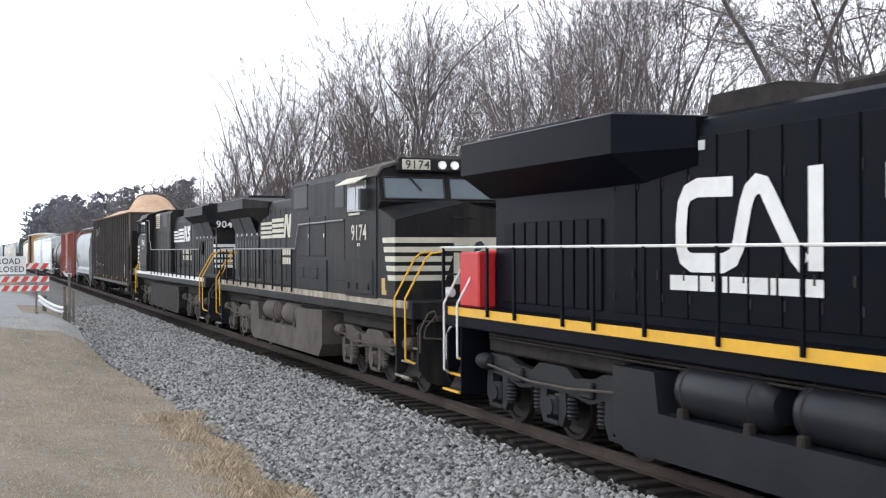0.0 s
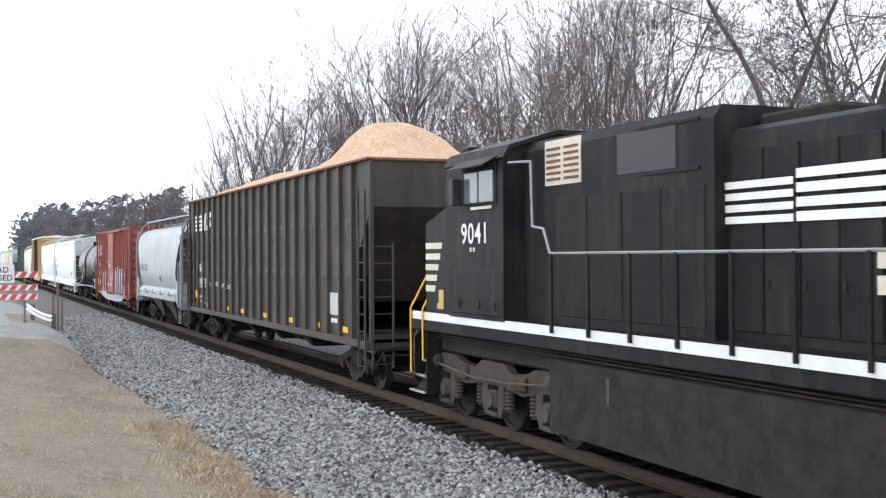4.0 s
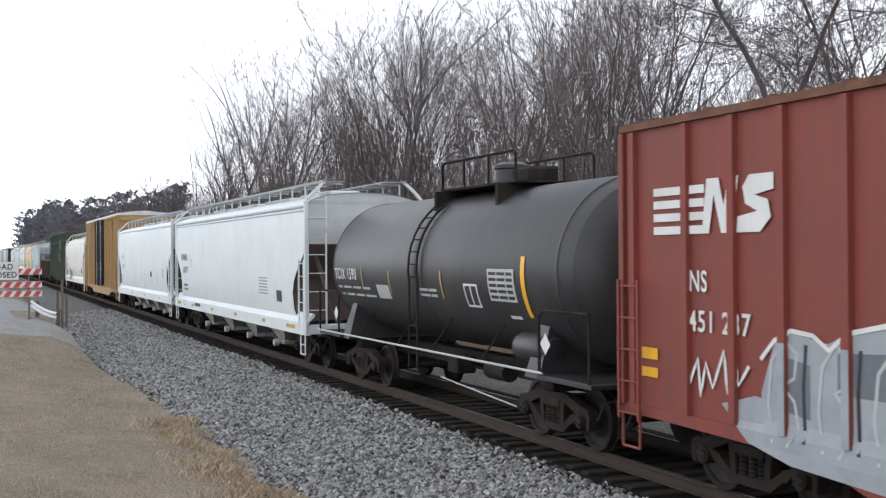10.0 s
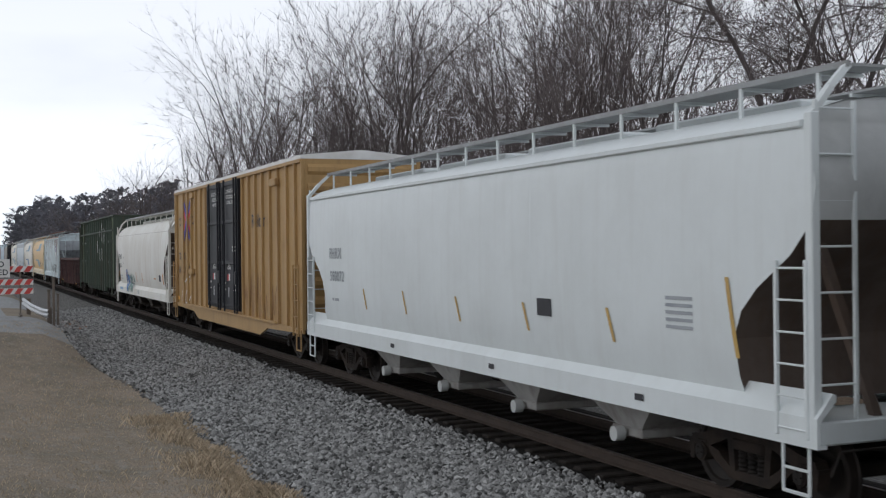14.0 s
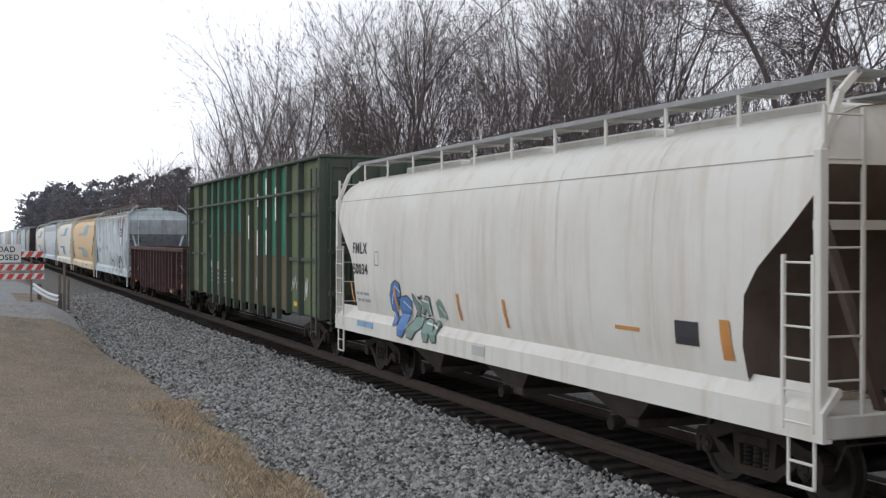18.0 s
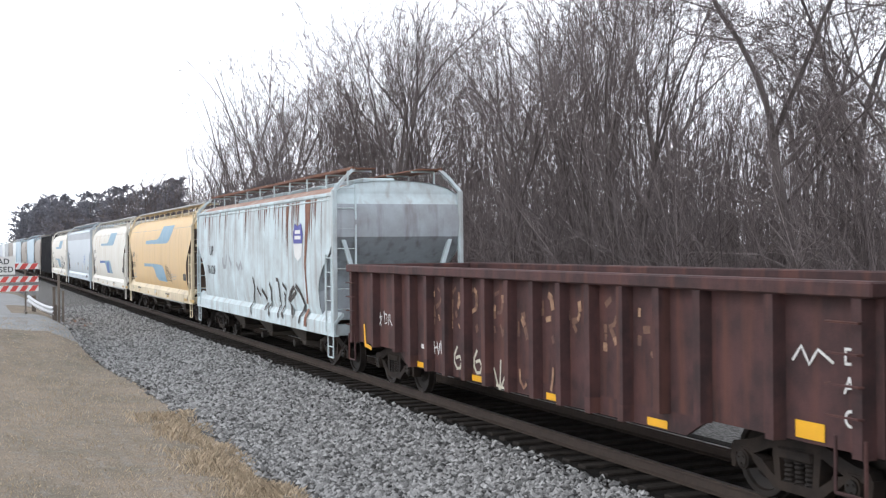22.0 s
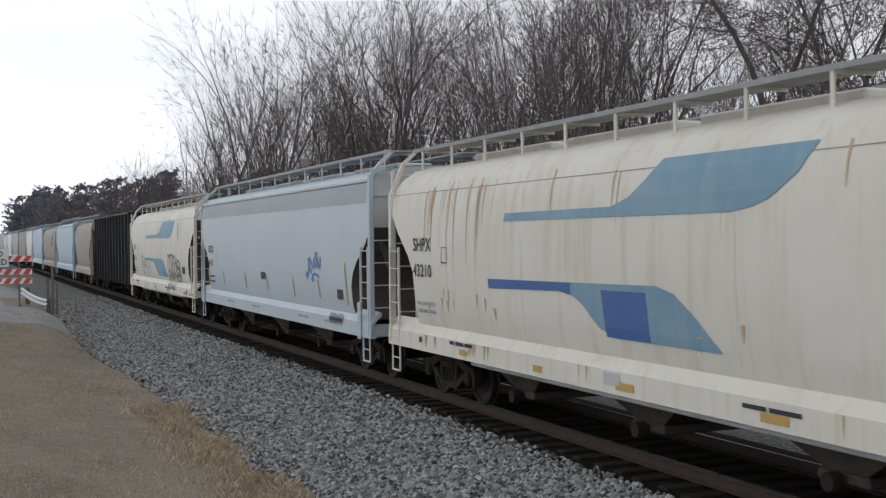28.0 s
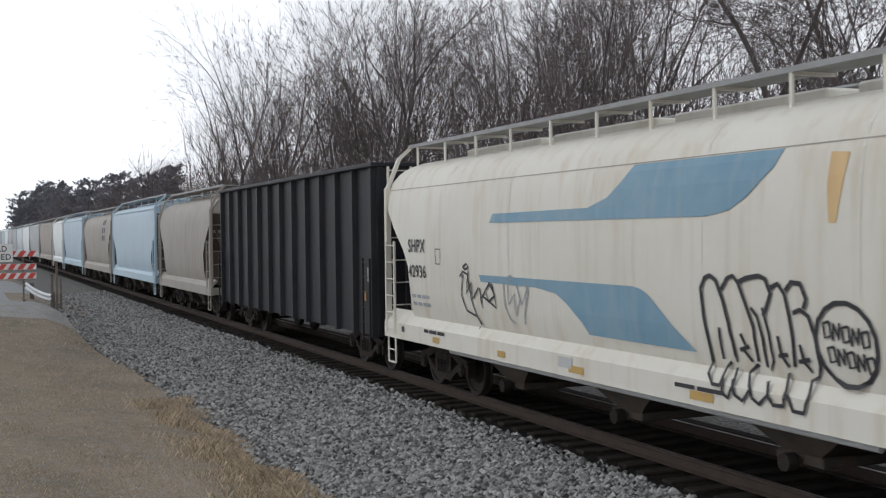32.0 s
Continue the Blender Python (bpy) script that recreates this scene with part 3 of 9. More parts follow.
def sprout(wood, twigs, rs, p, d, length, r, level, deep, wide, lift, thick):
    """A limb that forks at its end and throws side shoots, down to twigs."""
    segs, sides = SEGMENTS[min(level, 5)]
    last = level == deep
    pts = limb(wood if level < 3 else twigs, rs, p, d, length, r, segs, sides, (0.05, 0.08, 0.09, 0.09, 0.08, 0.05)[min(level, 5)], 0.0 if last else 0.62, lift)
    if last:
        return
    q, w, rr = pts[-1]
    a = rs.uniform(0, 6.28)
    forks = 3 if level < 2 and rs.random() < 0.35 else 2
    for k in range(forks):
        way = side_way(w, rs, rs.uniform(0.14, 0.48) * wide, a + 6.2832 * k / forks + rs.uniform(-0.5, 0.5))
        sprout(wood, twigs, rs, q, way, length * rs.uniform(0.60, 0.86), max(rr * rs.uniform(0.70, 0.92), 0.0075 * thick), level + 1, deep, wide, lift, thick)
    for k in range((2, 2, 2, 2, 3)[min(level, 4)]):
        i = rs.randint(max(1, segs // 2), segs)
        q, w, rr = pts[i]
        way = side_way(w, rs, rs.uniform(0.55, 1.0) * wide)
        sprout(wood, twigs, rs, q, way, length * rs.uniform(0.40, 0.68), max(rr * rs.uniform(0.38, 0.58), 0.0075 * thick), level + 1, deep, wide, lift, thick)


def bare_tree_meshes(seed, stems, bole, girth, wide, lift, deep=5, thick=1.0):
    """Trunks with their limbs, and the crown of twigs, as two meshes; stems that part at the ground lean outwards."""
    rs = random.Random(seed)
    wood, twigs = Form(), Form()
    a = rs.uniform(0, 6.28)
    for k in range(stems):
        lean = rs.gauss(0, 0.05) if stems == 1 else rs.uniform(0.12, 0.30)
        d = Vector((math.cos(a + 6.2832 * k / stems) * lean, math.sin(a + 6.2832 * k / stems) * lean, 1))
        sprout(wood, twigs, rs, (0.12 * d.x, 0.12 * d.y, -0.5), d, bole * rs.uniform(0.9, 1.1), girth / stems ** 0.4, 0, deep, wide, lift, thick)
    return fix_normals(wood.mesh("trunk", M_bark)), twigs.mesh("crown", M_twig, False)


def pine_meshes(seed, height):
    rs = random.Random(seed)
    wood, crown = Form(), Form()
    trunk = limb(wood, rs, (0, 0, -0.5), (0, 0, 1), height, 0.19, 8, 6, 0.03, 0.15)
    for j in range(30):
        t = 0.35 + 0.62 * rs.random()
        i = min(int(t * 8), 7)
        q, w, r = trunk[i]
        reach = 3.6 * (1.2 - t) + 0.7
        a = limb(wood, rs, q, side_way(w, rs, rs.uniform(1.0, 1.4)), reach, 0.045, 3, 3, 0.15, 0.3)
        for k in range(7):
            c = a[rs.randint(1, 3)][0] + Vector((rs.gauss(0, 0.4), rs.gauss(0, 0.4), rs.gauss(0.15, 0.3)))
            for m in range(18):
                d = Vector((rs.gauss(0, 1), rs.gauss(0, 1), rs.gauss(0.3, 0.8))).normalized() * rs.uniform(0.25, 0.5)
                e = d.orthogonal().normalized() * 0.10
                p = c + d * 0.15
                k0 = len(crown.v)
                crown.v += [tuple(p - e), tuple(p + e), tuple(p + d)]
                crown.f.append((k0, k0 + 1, k0 + 2))
    return fix_normals(wood.mesh("trunk", M_bark)), crown.mesh("crown", M_hazed_needle, False)


# stems, bole, girth, spread, lift: forest-grown trees, vase-shaped clumps, and a broad crooked one
SHAPES = [(1, 6.6, 0.17, 0.92, 0.03), (1, 7.4, 0.15, 0.82, 0.03), (2, 5.8, 0.17, 0.84, 0.03), (1, 5.6, 0.14, 1.0, 0.02), (3, 5.0, 0.17, 0.72, 0.05), (1, 7.6, 0.13, 0.78, 0.03), (1, 5.2, 0.19, 1.15, 0.01)]
BARE = [bare_tree_meshes(100 + i, *q) for i, q in enumerate(SHAPES)]
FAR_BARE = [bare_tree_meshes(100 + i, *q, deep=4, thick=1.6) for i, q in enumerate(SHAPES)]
BROAD = bare_tree_meshes(151, 1, 5.2, 0.17, 1.15, 0.0, deep=6)
PINES = [pine_meshes(300 + i, h) for i, h in enumerate((15.0, 17.0))]


def tree(meshes, x, y, scale, turn, label, category="tree", group="trees of the wood beside the line"):
    root = tagged(new("tree"), label, category, group)
    root.matrix_basis = Matrix.LocRotScale((x, y, ground_height(x, y) - 0.1), Euler((0, 0, turn)), (scale, scale, scale))
    part("trunk", meshes[0], M_bark, root)
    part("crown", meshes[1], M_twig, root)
    return root


def canopy(x):
    """Height of the wood along the line."""
    return float(np.interp(x, [-330, -207, -158, -136, -100, -89, -78, -72, -62, -50, -40, -20, 20], [14.0, 12.4, 13.6, 14.4, 15.8, 16.4, 15.8, 16.8, 17.0, 15.8, 15.0, 14.2, 14.0]))


TOPS = [float(np.percentile([v.co.z for v in m[1].vertices], 97)) for m in BARE]


def wood():
    rs = random.Random(21)
    bare = "bare grey-brown deciduous tree in a winter wood"
    x = 4.0
    while x > -330:
        for row, y0 in enumerate((13.0, 18.0, 25.0)):
            if (row == 2 and x < -120) or (x > -20 and row > 0):
                continue
            k = rs.randrange(7)
            xx, y = x + rs.uniform(-1.6, 1.6), y0 + rs.uniform(-2.0, 2.0)
            s = canopy(xx) / TOPS[k] * rs.uniform(0.70 if -112 < xx < -50 else 0.60, 1.02) * (1.0 + 0.04 * row)
            if rs.random() < (0.33 if xx > -56 else 0.12) or (row == 0 and -31.5 < xx < -23):
                continue
            tree((BARE if xx > -95 else FAR_BARE)[k], xx, y, s, rs.uniform(0, 6.28), bare)
        x -= 4.2 if x > -48 else 3.0 + (-x) * 0.010
    # slender trees that stand over the rest, and broad crooked ones near the line
    tree(BARE[0], -101.0, 13.4, 20.6 / TOPS[0], 0.6, "tall slender bare tree rising above the wood")
    tree(BARE[2], -92.0, 13.6, 20.0 / TOPS[2], 2.6, "tall forked bare tree rising above the wood")
    tree(BARE[4], -37.0, 13.0, 15.0 / TOPS[4], 1.1, "vase-shaped clump of slender bare stems")
    for x, y, tall, turn in ((-27.4, 13.0, 14.0, 0.4), (-26.0, 15.5, 15.0, 2.7), (-30.6, 18.0, 14.5, 4.4)):
        tree(BROAD, x, y, tall / 12.5, turn, "broad dark bare tree with crooked spreading limbs")
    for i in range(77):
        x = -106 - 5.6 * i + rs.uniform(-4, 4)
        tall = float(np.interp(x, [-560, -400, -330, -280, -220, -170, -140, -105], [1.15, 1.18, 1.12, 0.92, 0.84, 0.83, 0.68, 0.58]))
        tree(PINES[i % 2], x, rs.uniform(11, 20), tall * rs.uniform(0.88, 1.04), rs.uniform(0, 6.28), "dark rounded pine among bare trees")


wood()


def thicket():
    """Bare undergrowth: thin leaning stems in front of and between the trunks."""
    rs = random.Random(31)
    form = Form()
    for i in range(11000):
        x = rs.uniform(-80, -14) if i % 2 else 4 - 300 * rs.random() ** 1.5
        y = rs.uniform(8.5, 34) if x > -120 else rs.uniform(9, 20)
        h = rs.uniform(1.4, 5.5) if rs.random() < 0.65 else rs.uniform(5.0, 9.0)
        p = (x, y, ground_height(x, y) - 0.1)
        a = limb(form, rs, p, (rs.gauss(0, 0.42), rs.gauss(0, 0.42), 1), h, rs.uniform(0.008, 0.020), 3, 3, 0.17, 0.3, 0.02)
        for k in range(9):
            q, w, r = a[rs.randint(1, 3)]
            limb(form, rs, q, side_way(w, rs, rs.uniform(0.4, 1.1)), h * rs.uniform(0.16, 0.42), 0.009, 1, 3, 0.16, 0.0)
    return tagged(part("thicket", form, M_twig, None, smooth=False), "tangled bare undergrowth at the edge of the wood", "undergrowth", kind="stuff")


def far_wood():
    """The depth of the wood behind: crowded stems and twigs, too many to count."""
    rs = random.Random(41)
    form = Form()
    for i in range(4600):
        x = 20 - 560 * rs.random() ** 1.2
        y = rs.uniform(26, 60)
        h = rs.uniform(8, 13.0) * (1.08 if -130 < x < -56 else 0.9 if x > -56 else 1.0)
        a = limb(form, rs, (x, y, 0.6), (rs.gauss(0, 0.14), rs.gauss(0, 0.14), 1), h, rs.uniform(0.04, 0.11), 4, 3, 0.10, 0.2, 0.03)
        for k in range(13):
            q, w, r = a[rs.randint(1, 4)]
            limb(form, rs, q, side_way(w, rs, rs.uniform(0.4, 1.0)), h * rs.uniform(0.12, 0.34), 0.020, 1, 3, 0.12, 0.0)
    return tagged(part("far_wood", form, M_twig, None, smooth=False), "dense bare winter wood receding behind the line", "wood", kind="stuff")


thicket()
far_wood()


# ---- roadside: barricade, guard rail end, posts ----
M_signred = surface("red_reflective_sheet", (0.55, 0.06, 0.05), (0.45, 0.07, 0.06), 0.5, 3.0, 0.5, bump=0.02)
M_wood_post = surface("weathered_post", (0.17, 0.14, 0.115), (0.10, 0.085, 0.07), 0.6, 5.0, 0.9, bump=0.3)
M_zinc = surface("galvanised_steel", (0.55, 0.56, 0.57), (0.42, 0.43, 0.44), 0.5, 3.0, 0.4, metal=0.5, bump=0.05)


def barricade(x, y0, y1):
    root = tagged(new("barricade"), "red and white striped road barricade with a closure sign", "barricade")
    z = ground_height(x, (y0 + y1) / 2)
    root.matrix_basis = pose(x, 0, z)
    for y in (y1 - 0.46, y0 + 0.5):
        part("upright", Form().box(-0.03, 0.03, y - 0.03, y + 0.03, -0.1, 1.86, 0.005), M_wood_post, root)
        part("foot", Form().box(-0.6, 0.6, y - 0.04, y + 0.04, 0.0, 0.06, 0.01), M_wood_post, root)
    for k, zb in enumerate((0.79, 1.13, 1.61)):
        board = part("board", Form().box(0.03, 0.06, y0, y1, zb, zb + 0.22, 0.004), M_white, root, "white reflective board with red slanted stripes")
        n = int((y1 - y0) / 0.34)
        for i in range(n):
            a = y0 + 0.02 + i * 0.34
            b = min(a + 0.20, y1)
            part("stripe", Form().add([(0.064, a, zb + 0.005), (0.064, b, zb + 0.005), (0.064, min(b + 0.14, y1), zb + 0.215), (0.064, min(a + 0.14, y1), zb + 0.215)], [(0, 1, 2, 3)]), M_signred, board)
    sign = part("sign_panel", Form().box(0.07, 0.085, y1 - 2.05, y1 - 0.82, 1.42, 2.09, 0.005), M_white, root, "white rectangular road sign with black capitals")
    for word, zt in (("ROAD", 1.81), ("CLOSED", 1.51)):
        ink = letters(sign, word, 0, 0, 0.205, M_ink, lambda q: 0.0, 0.0, 0.95)
        wide = max(v.co.x for v in ink.data.vertices)
        ink.matrix_basis = pose(0.089, y1 - 1.435 - wide / 2, zt, 0, 0, 90)
    return root


def guard_rail(x, y):
    root = tagged(new("guard_rail"), "galvanised end of a corrugated steel guard rail", "guard rail")
    root.matrix_basis = pose(x, y, ground_height(x, y))
    prof = [(0.0, 0.20), (0.06, 0.25), (0.06, 0.29), (0.0, 0.35), (0.06, 0.41), (0.06, 0.45), (0.0, 0.50)]
    form = Form()
    n = len(prof)
    for i in range(13):
        t = i / 12
        px, py, pz = -3.8 * t, -0.70 * t, 0.34 * t * t
        form.v += [(px + d * 0.4, py - d, z + pz) for d, z in prof] + [(px + d * 0.4, py - d + 0.01, z + pz) for d, z in prof]
    for i in range(12):
        a, b = i * 2 * n, (i + 1) * 2 * n
        form.f += [(a + j, b + j, b + j + 1, a + j + 1) for j in range(n - 1)] + [(a + n + j, a + n + j + 1, b + n + j + 1, b + n + j) for j in range(n - 1)]
        form.f += [(a, a + n, b + n, b), (a + n - 1, b + n - 1, b + 2 * n - 1, a + 2 * n - 1)]
    form.f += [tuple(range(n)) + tuple(range(2 * n - 1, n - 1, -1)), tuple(24 * n + k for k in tuple(range(n)) + tuple(range(2 * n - 1, n - 1, -1)))]
    part("beam", form, M_zinc, root, "galvanised corrugated beam")
    for t in (0.08, 0.9):
        part("post", Form().box(-3.8 * t - 0.08, -3.8 * t + 0.08, -0.70 * t + 0.03, -0.70 * t + 0.19, -0.3, 0.55 + 0.3 * t, 0.01), M_wood_post, root)
    return root


def marker_post(x, y, h, r, label):
    root = tagged(new("marker_post"), label, "post", "posts beside the old road")
    root.matrix_basis = pose(x, y, ground_height(x, y))
    part("shaft", Form().box(-r, r, -r, r, -0.2, h, 0.015), M_wood_post, root)
    part("cap", Form().box(-r - 0.015, r + 0.015, -r - 0.015, r + 0.015, h, h + 0.05, 0.01), M_wood_post, root)
    return root


# ---- rolling stock: shared pieces ----
WHEEL_R = 0.457
ROLLING = []        # things that travel with the train
WHEELS = []         # wheelsets that turn: object, x and z in the truck's space, radius


def wheelset_mesh(r, y=0.7175):
    form = Form()
    for s in (-1, 1):
        form.turned([(0.0, s * (y + 0.16)), (0.10, s * (y + 0.16)), (0.12, s * (y + 0.10)), (r * 0.55, s * (y + 0.055)), (r * 0.80, s * (y + 0.085)), (r * 0.84, s * (y + 0.115)),
                     (r * 0.985, s * (y + 0.115)), (r, s * (y + 0.10)), (r + 0.004, s * (y + 0.02)), (r + 0.028, s * y), (r + 0.02, s * (y - 0.02)), (0.12, s * (y - 0.02))], (0, 0, 0), "y", 28)
        form.rod((0, s * 0.8, 0), (0, s * 1.14, 0), 0.085, 12)
        for a in range(3):
            c, d = math.cos(a * 2.094) * 0.05, math.sin(a * 2.094) * 0.05
            form.rod((c, s * 1.14, d), (c, s * 1.155, d), 0.014, 6)
    form.rod((0, -0.72, 0), (0, 0.72, 0), 0.085, 10)
    return fix_normals(form.mesh("wheelset", M_wheel))


def sideframe_mesh(side):
    """Cast side frame of a two-axle freight truck, with its window openings left open."""
    form = Form()
    y0, y1 = side * 0.93, side * 1.09
    top = [(-1.16, 0.52), (-1.10, 0.64), (-0.86, 0.68), (-0.45, 0.80), (0.45, 0.80), (0.86, 0.68), (1.10, 0.64), (1.16, 0.52), (0.80, 0.52), (0.42, 0.66), (-0.42, 0.66), (-0.80, 0.52)]
    form.prism(top, "y", y0, y1)
    low = [(-0.62, 0.40), (-0.36, 0.22), (0.36, 0.22), (0.62, 0.40), (0.56, 0.48), (0.30, 0.32), (-0.30, 0.32), (-0.56, 0.48)]
    form.prism(low, "y", y0, y1)
    for s in (-1, 1):
        form.prism([(s * 0.80, 0.56), (s * 0.56, 0.50), (s * 0.52, 0.36), (s * 0.64, 0.38), (s * 0.74, 0.47)], "y", y0, y1)
        form.prism([(s * 0.40, 0.70), (s * 0.29, 0.70), (s * 0.25, 0.28), (s * 0.35, 0.28)], "y", y0, y1)
        form.prism([(s * 1.16, 0.56), (s * 1.05, 0.56), (s * 1.06, 0.34), (s * 1.13, 0.34)], "y", y0, y1)
        form.box(s * 0.79, s * 0.99, side * 0.96, side * 1.10, 0.535, 0.60, 0.015)
        form.rod((s * 0.89, side * 0.95, 0.457), (s * 0.89, side * 1.12, 0.457), 0.115, 14)
    form.box(-0.28, 0.28, side * 0.90, side * 1.12, 0.57, 0.70, 0.02)
    return fix_normals(form.mesh("sideframe", M_truck))


def spring_mesh(side):
    form = Form()
    for x in (-0.17, 0.0, 0.17):
        form.turned([(0.05 + 0.018 * (k % 2), 0.32 + 0.025 * k) for k in range(11)], (x, side * 1.03, 0), "z", 10)
    form.box(-0.25, 0.25, side * 0.96, side * 1.08, 0.30, 0.33)
    return fix_normals(form.mesh("spring_group", M_frame))


FREIGHT_WHEELS = wheelset_mesh(WHEEL_R)
SIDEFRAMES = {s: sideframe_mesh(s) for s in (-1, 1)}
SPRINGS = {s: spring_mesh(s) for s in (-1, 1)}
BOLSTER = fix_normals(Form().box(-0.2, 0.2, -0.95, 0.95, 0.42, 0.72, 0.03).rod((0, 0, 0.6), (0, 0, 0.85), 0.2, 12).box(-0.45, 0.45, -0.6, 0.6, 0.34, 0.40, 0.02).mesh("truck", M_frame))


def freight_truck(car, x):
    truck = placed(part("truck", BOLSTER, M_frame, car, "rust-brown cast two-axle truck"), x, 0, 0)
    for s in (-1, 1):
        part("sideframe", SIDEFRAMES[s], M_truck, truck)
        part("spring_group", SPRINGS[s], M_frame, truck)
    for dx in (-0.89, 0.89):
        w = placed(part("wheelset", FREIGHT_WHEELS, M_wheel, truck), dx, 0, WHEEL_R)
        WHEELS.append((w, dx, WHEEL_R))
    return truck


def coupler(car, x, s):
    form = Form().box(x - s * 0.1, x + s * 0.42, -0.07, 0.07, 0.78, 0.94, 0.02).box(x + s * 0.40, x + s * 0.70, -0.15, 0.13, 0.74, 0.98, 0.04)
    form.pipe([(x, 0.3, 0.75), (x + s * 0.25, 0.34, 0.48), (x + s * 0.6, 0.25, 0.36)], 0.025, 6)
    form.pipe([(x - s * 0.05, -0.35, 0.86), (x - s * 0.02, -1.30, 0.86), (x - s * 0.02, -1.42, 0.62)], 0.015, 5)
    part("coupler", form, M_frame, car)


def ladder(car, x, y, z0, z1, width, rungs, material, axis="x", label=""):
    form = Form()
    for k in (0, 1):
        a = (x + k * width, y) if axis == "x" else (x, y + k * width)
        form.box(a[0] - 0.022, a[0] + 0.022, a[1] - 0.022, a[1] + 0.022, z0, z1, 0.006)
    for i in range(rungs):
        z = z0 + 0.08 + (z1 - z0 - 0.16) * i / (rungs - 1)
        b = (x + width, y) if axis == "x" else (x, y + width)
        form.rod((x, y, z), (b[0], b[1], z), 0.013, 6)
    return part("ladder", form, material, car, label)


def car_root(name, hi, lo, label, category):
    root = tagged(new(name), label, category, "cars of the freight train")
    ROLLING.append((root, (hi + lo) / 2))
    return root, abs(hi - lo) / 2


def underframe(car, half, material, trucks, z=1.0):
    form = Form().box(-half, half, -0.17, 0.17, 0.66, z, 0.02)
    for s in (-1, 1):
        form.box(s * trucks - 0.16, s * trucks + 0.16, -1.15, 1.15, 0.80, z, 0.02)
    part("centre_sill", form, M_frame, car)
    rig = Form().rod((1.2, -0.55, 0.80), (2.0, -0.55, 0.80), 0.16, 12)
    rig.box(-0.4, 0.1, -0.75, -0.35, 0.62, 0.95, 0.03).pipe([(-half + 1, -0.4, 0.78), (-0.4, -0.4, 0.75), (2.6, -0.42, 0.75), (half - 1, -0.4, 0.80)], 0.02, 5)
    part("brake_gear", rig, M_frame, car)
    for s in (-1, 1):
        coupler(car, s * half, s)
        freight_truck(car, s * trucks)


# ---- paint, letters and marks on the sides ----
def flat(z):
    return 1.55


def patch(name, car, polys, material, wrap=flat, lift=0.008, label="", rows=0.12):
    """Paint areas on the camera side of a car: polygons of (x, z), cut into rows so that they follow the curve of the side."""
    v, f, seen = [], [], {}
    for poly in polys:
        zs = sorted({p[1] for p in poly})
        levels = []
        for a, b in zip(zs, zs[1:]):
            n = max(1, int((b - a) / rows + 0.99))
            levels += [(a + (b - a) * i / n, a + (b - a) * (i + 1) / n) for i in range(n)]
        for za, zb in levels:
            e = 1e-5

            def cuts(z):
                out = []
                for p, q in zip(poly, poly[1:] + poly[:1]):
                    if (p[1] > z) != (q[1] > z):
                        out.append(p[0] + (q[0] - p[0]) * (z - p[1]) / (q[1] - p[1]))
                return sorted(out)
            ca, cb = cuts(za + e), cuts(zb - e)
            if len(ca) != len(cb):
                continue
            for i in range(0, len(ca) - 1, 2):
                quad = [(ca[i], za), (ca[i + 1], za), (cb[i + 1], zb), (cb[i], zb)]
                for x, z in quad:
                    if (round(x, 3), round(z, 3)) not in seen:
                        seen[round(x, 3), round(z, 3)] = len(v)
                        v.append((x, -wrap(z) - lift, z))
                face = []
                for x, z in quad:
                    k = seen[round(x, 3), round(z, 3)]
                    if k not in face:
                        face.append(k)
                if len(face) > 2:
                    f.append(tuple(face))
    form = Form()
    form.v, form.f = v, f
    return part(name, form.mesh(name, material, False), material, car, label)


def strokes(name, car, lines, width, material, wrap=flat, lift=0.012, label=""):
    """Drawn lines on the side of a car: each is a list of (x, z)."""
    v, f = [], []
    for pts in lines:
        fine = []
        for (xa, za), (xb, zb) in zip(pts, pts[1:]):
            n = max(1, int(abs(zb - za) / 0.15 + 0.99))
            fine += [(xa + (xb - xa) * i / n, za + (zb - za) * i / n) for i in range(n)]
        fine.append(pts[-1])
        for i, (x, z) in enumerate(fine):
            a, b = fine[max(i - 1, 0)], fine[min(i + 1, len(fine) - 1)]
            d = math.hypot(b[0] - a[0], b[1] - a[1]) or 1.0
            nx, nz = -(b[1] - a[1]) / d * width / 2, (b[0] - a[0]) / d * width / 2
            k = len(v)
            for s in (1, -1):
                v.append((x + s * nx, -wrap(z + s * nz) - lift, z + s * nz))
            if i:
                f.append((k - 2, k - 1, k + 1, k))
    form = Form()
    form.v, form.f = v, f
    return part(name, form.mesh(name, material, False), material, car, label)


def letters(car, text, x, z, size, material, wrap=flat, lift=0.012, spread=1.0, label=""):
    """Stencilled characters on the camera side, lower left corner at (x, z), capitals of height size."""
    cu = bpy.data.curves.new("lettering", "FONT")
    cu.body, cu.size, cu.space_character = text, size / 0.70, 1.10
    cu.offset = size * 0.022
    tmp = bpy.data.objects.new("lettering", cu)
    me = bpy.data.meshes.new_from_object(tmp)
    bpy.data.objects.remove(tmp)
    for p in me.vertices:
        px, pz = x + p.co.x * spread, z + p.co.y
        p.co = (px, -wrap(pz) - lift, pz)
    me.materials.clear()
    me.materials.append(material)
    return part("lettering", me, material, car, label)


def bars(car, x, z, widths, height, material, wrap=flat, gap=0.05, name="stencil_bar", lift=0.010):
    """Small print that cannot be read: plain bars, one for each word."""
    for w in widths:
        patch(name, car, [[(x, z), (x + w, z), (x + w, z + height), (x, z + height)]], material, wrap, lift, rows=0.3)
        x += w + gap


def rect(x0, x1, z0, z1):
    return [(x0, z0), (x1, z0), (x1, z1), (x0, z1)]


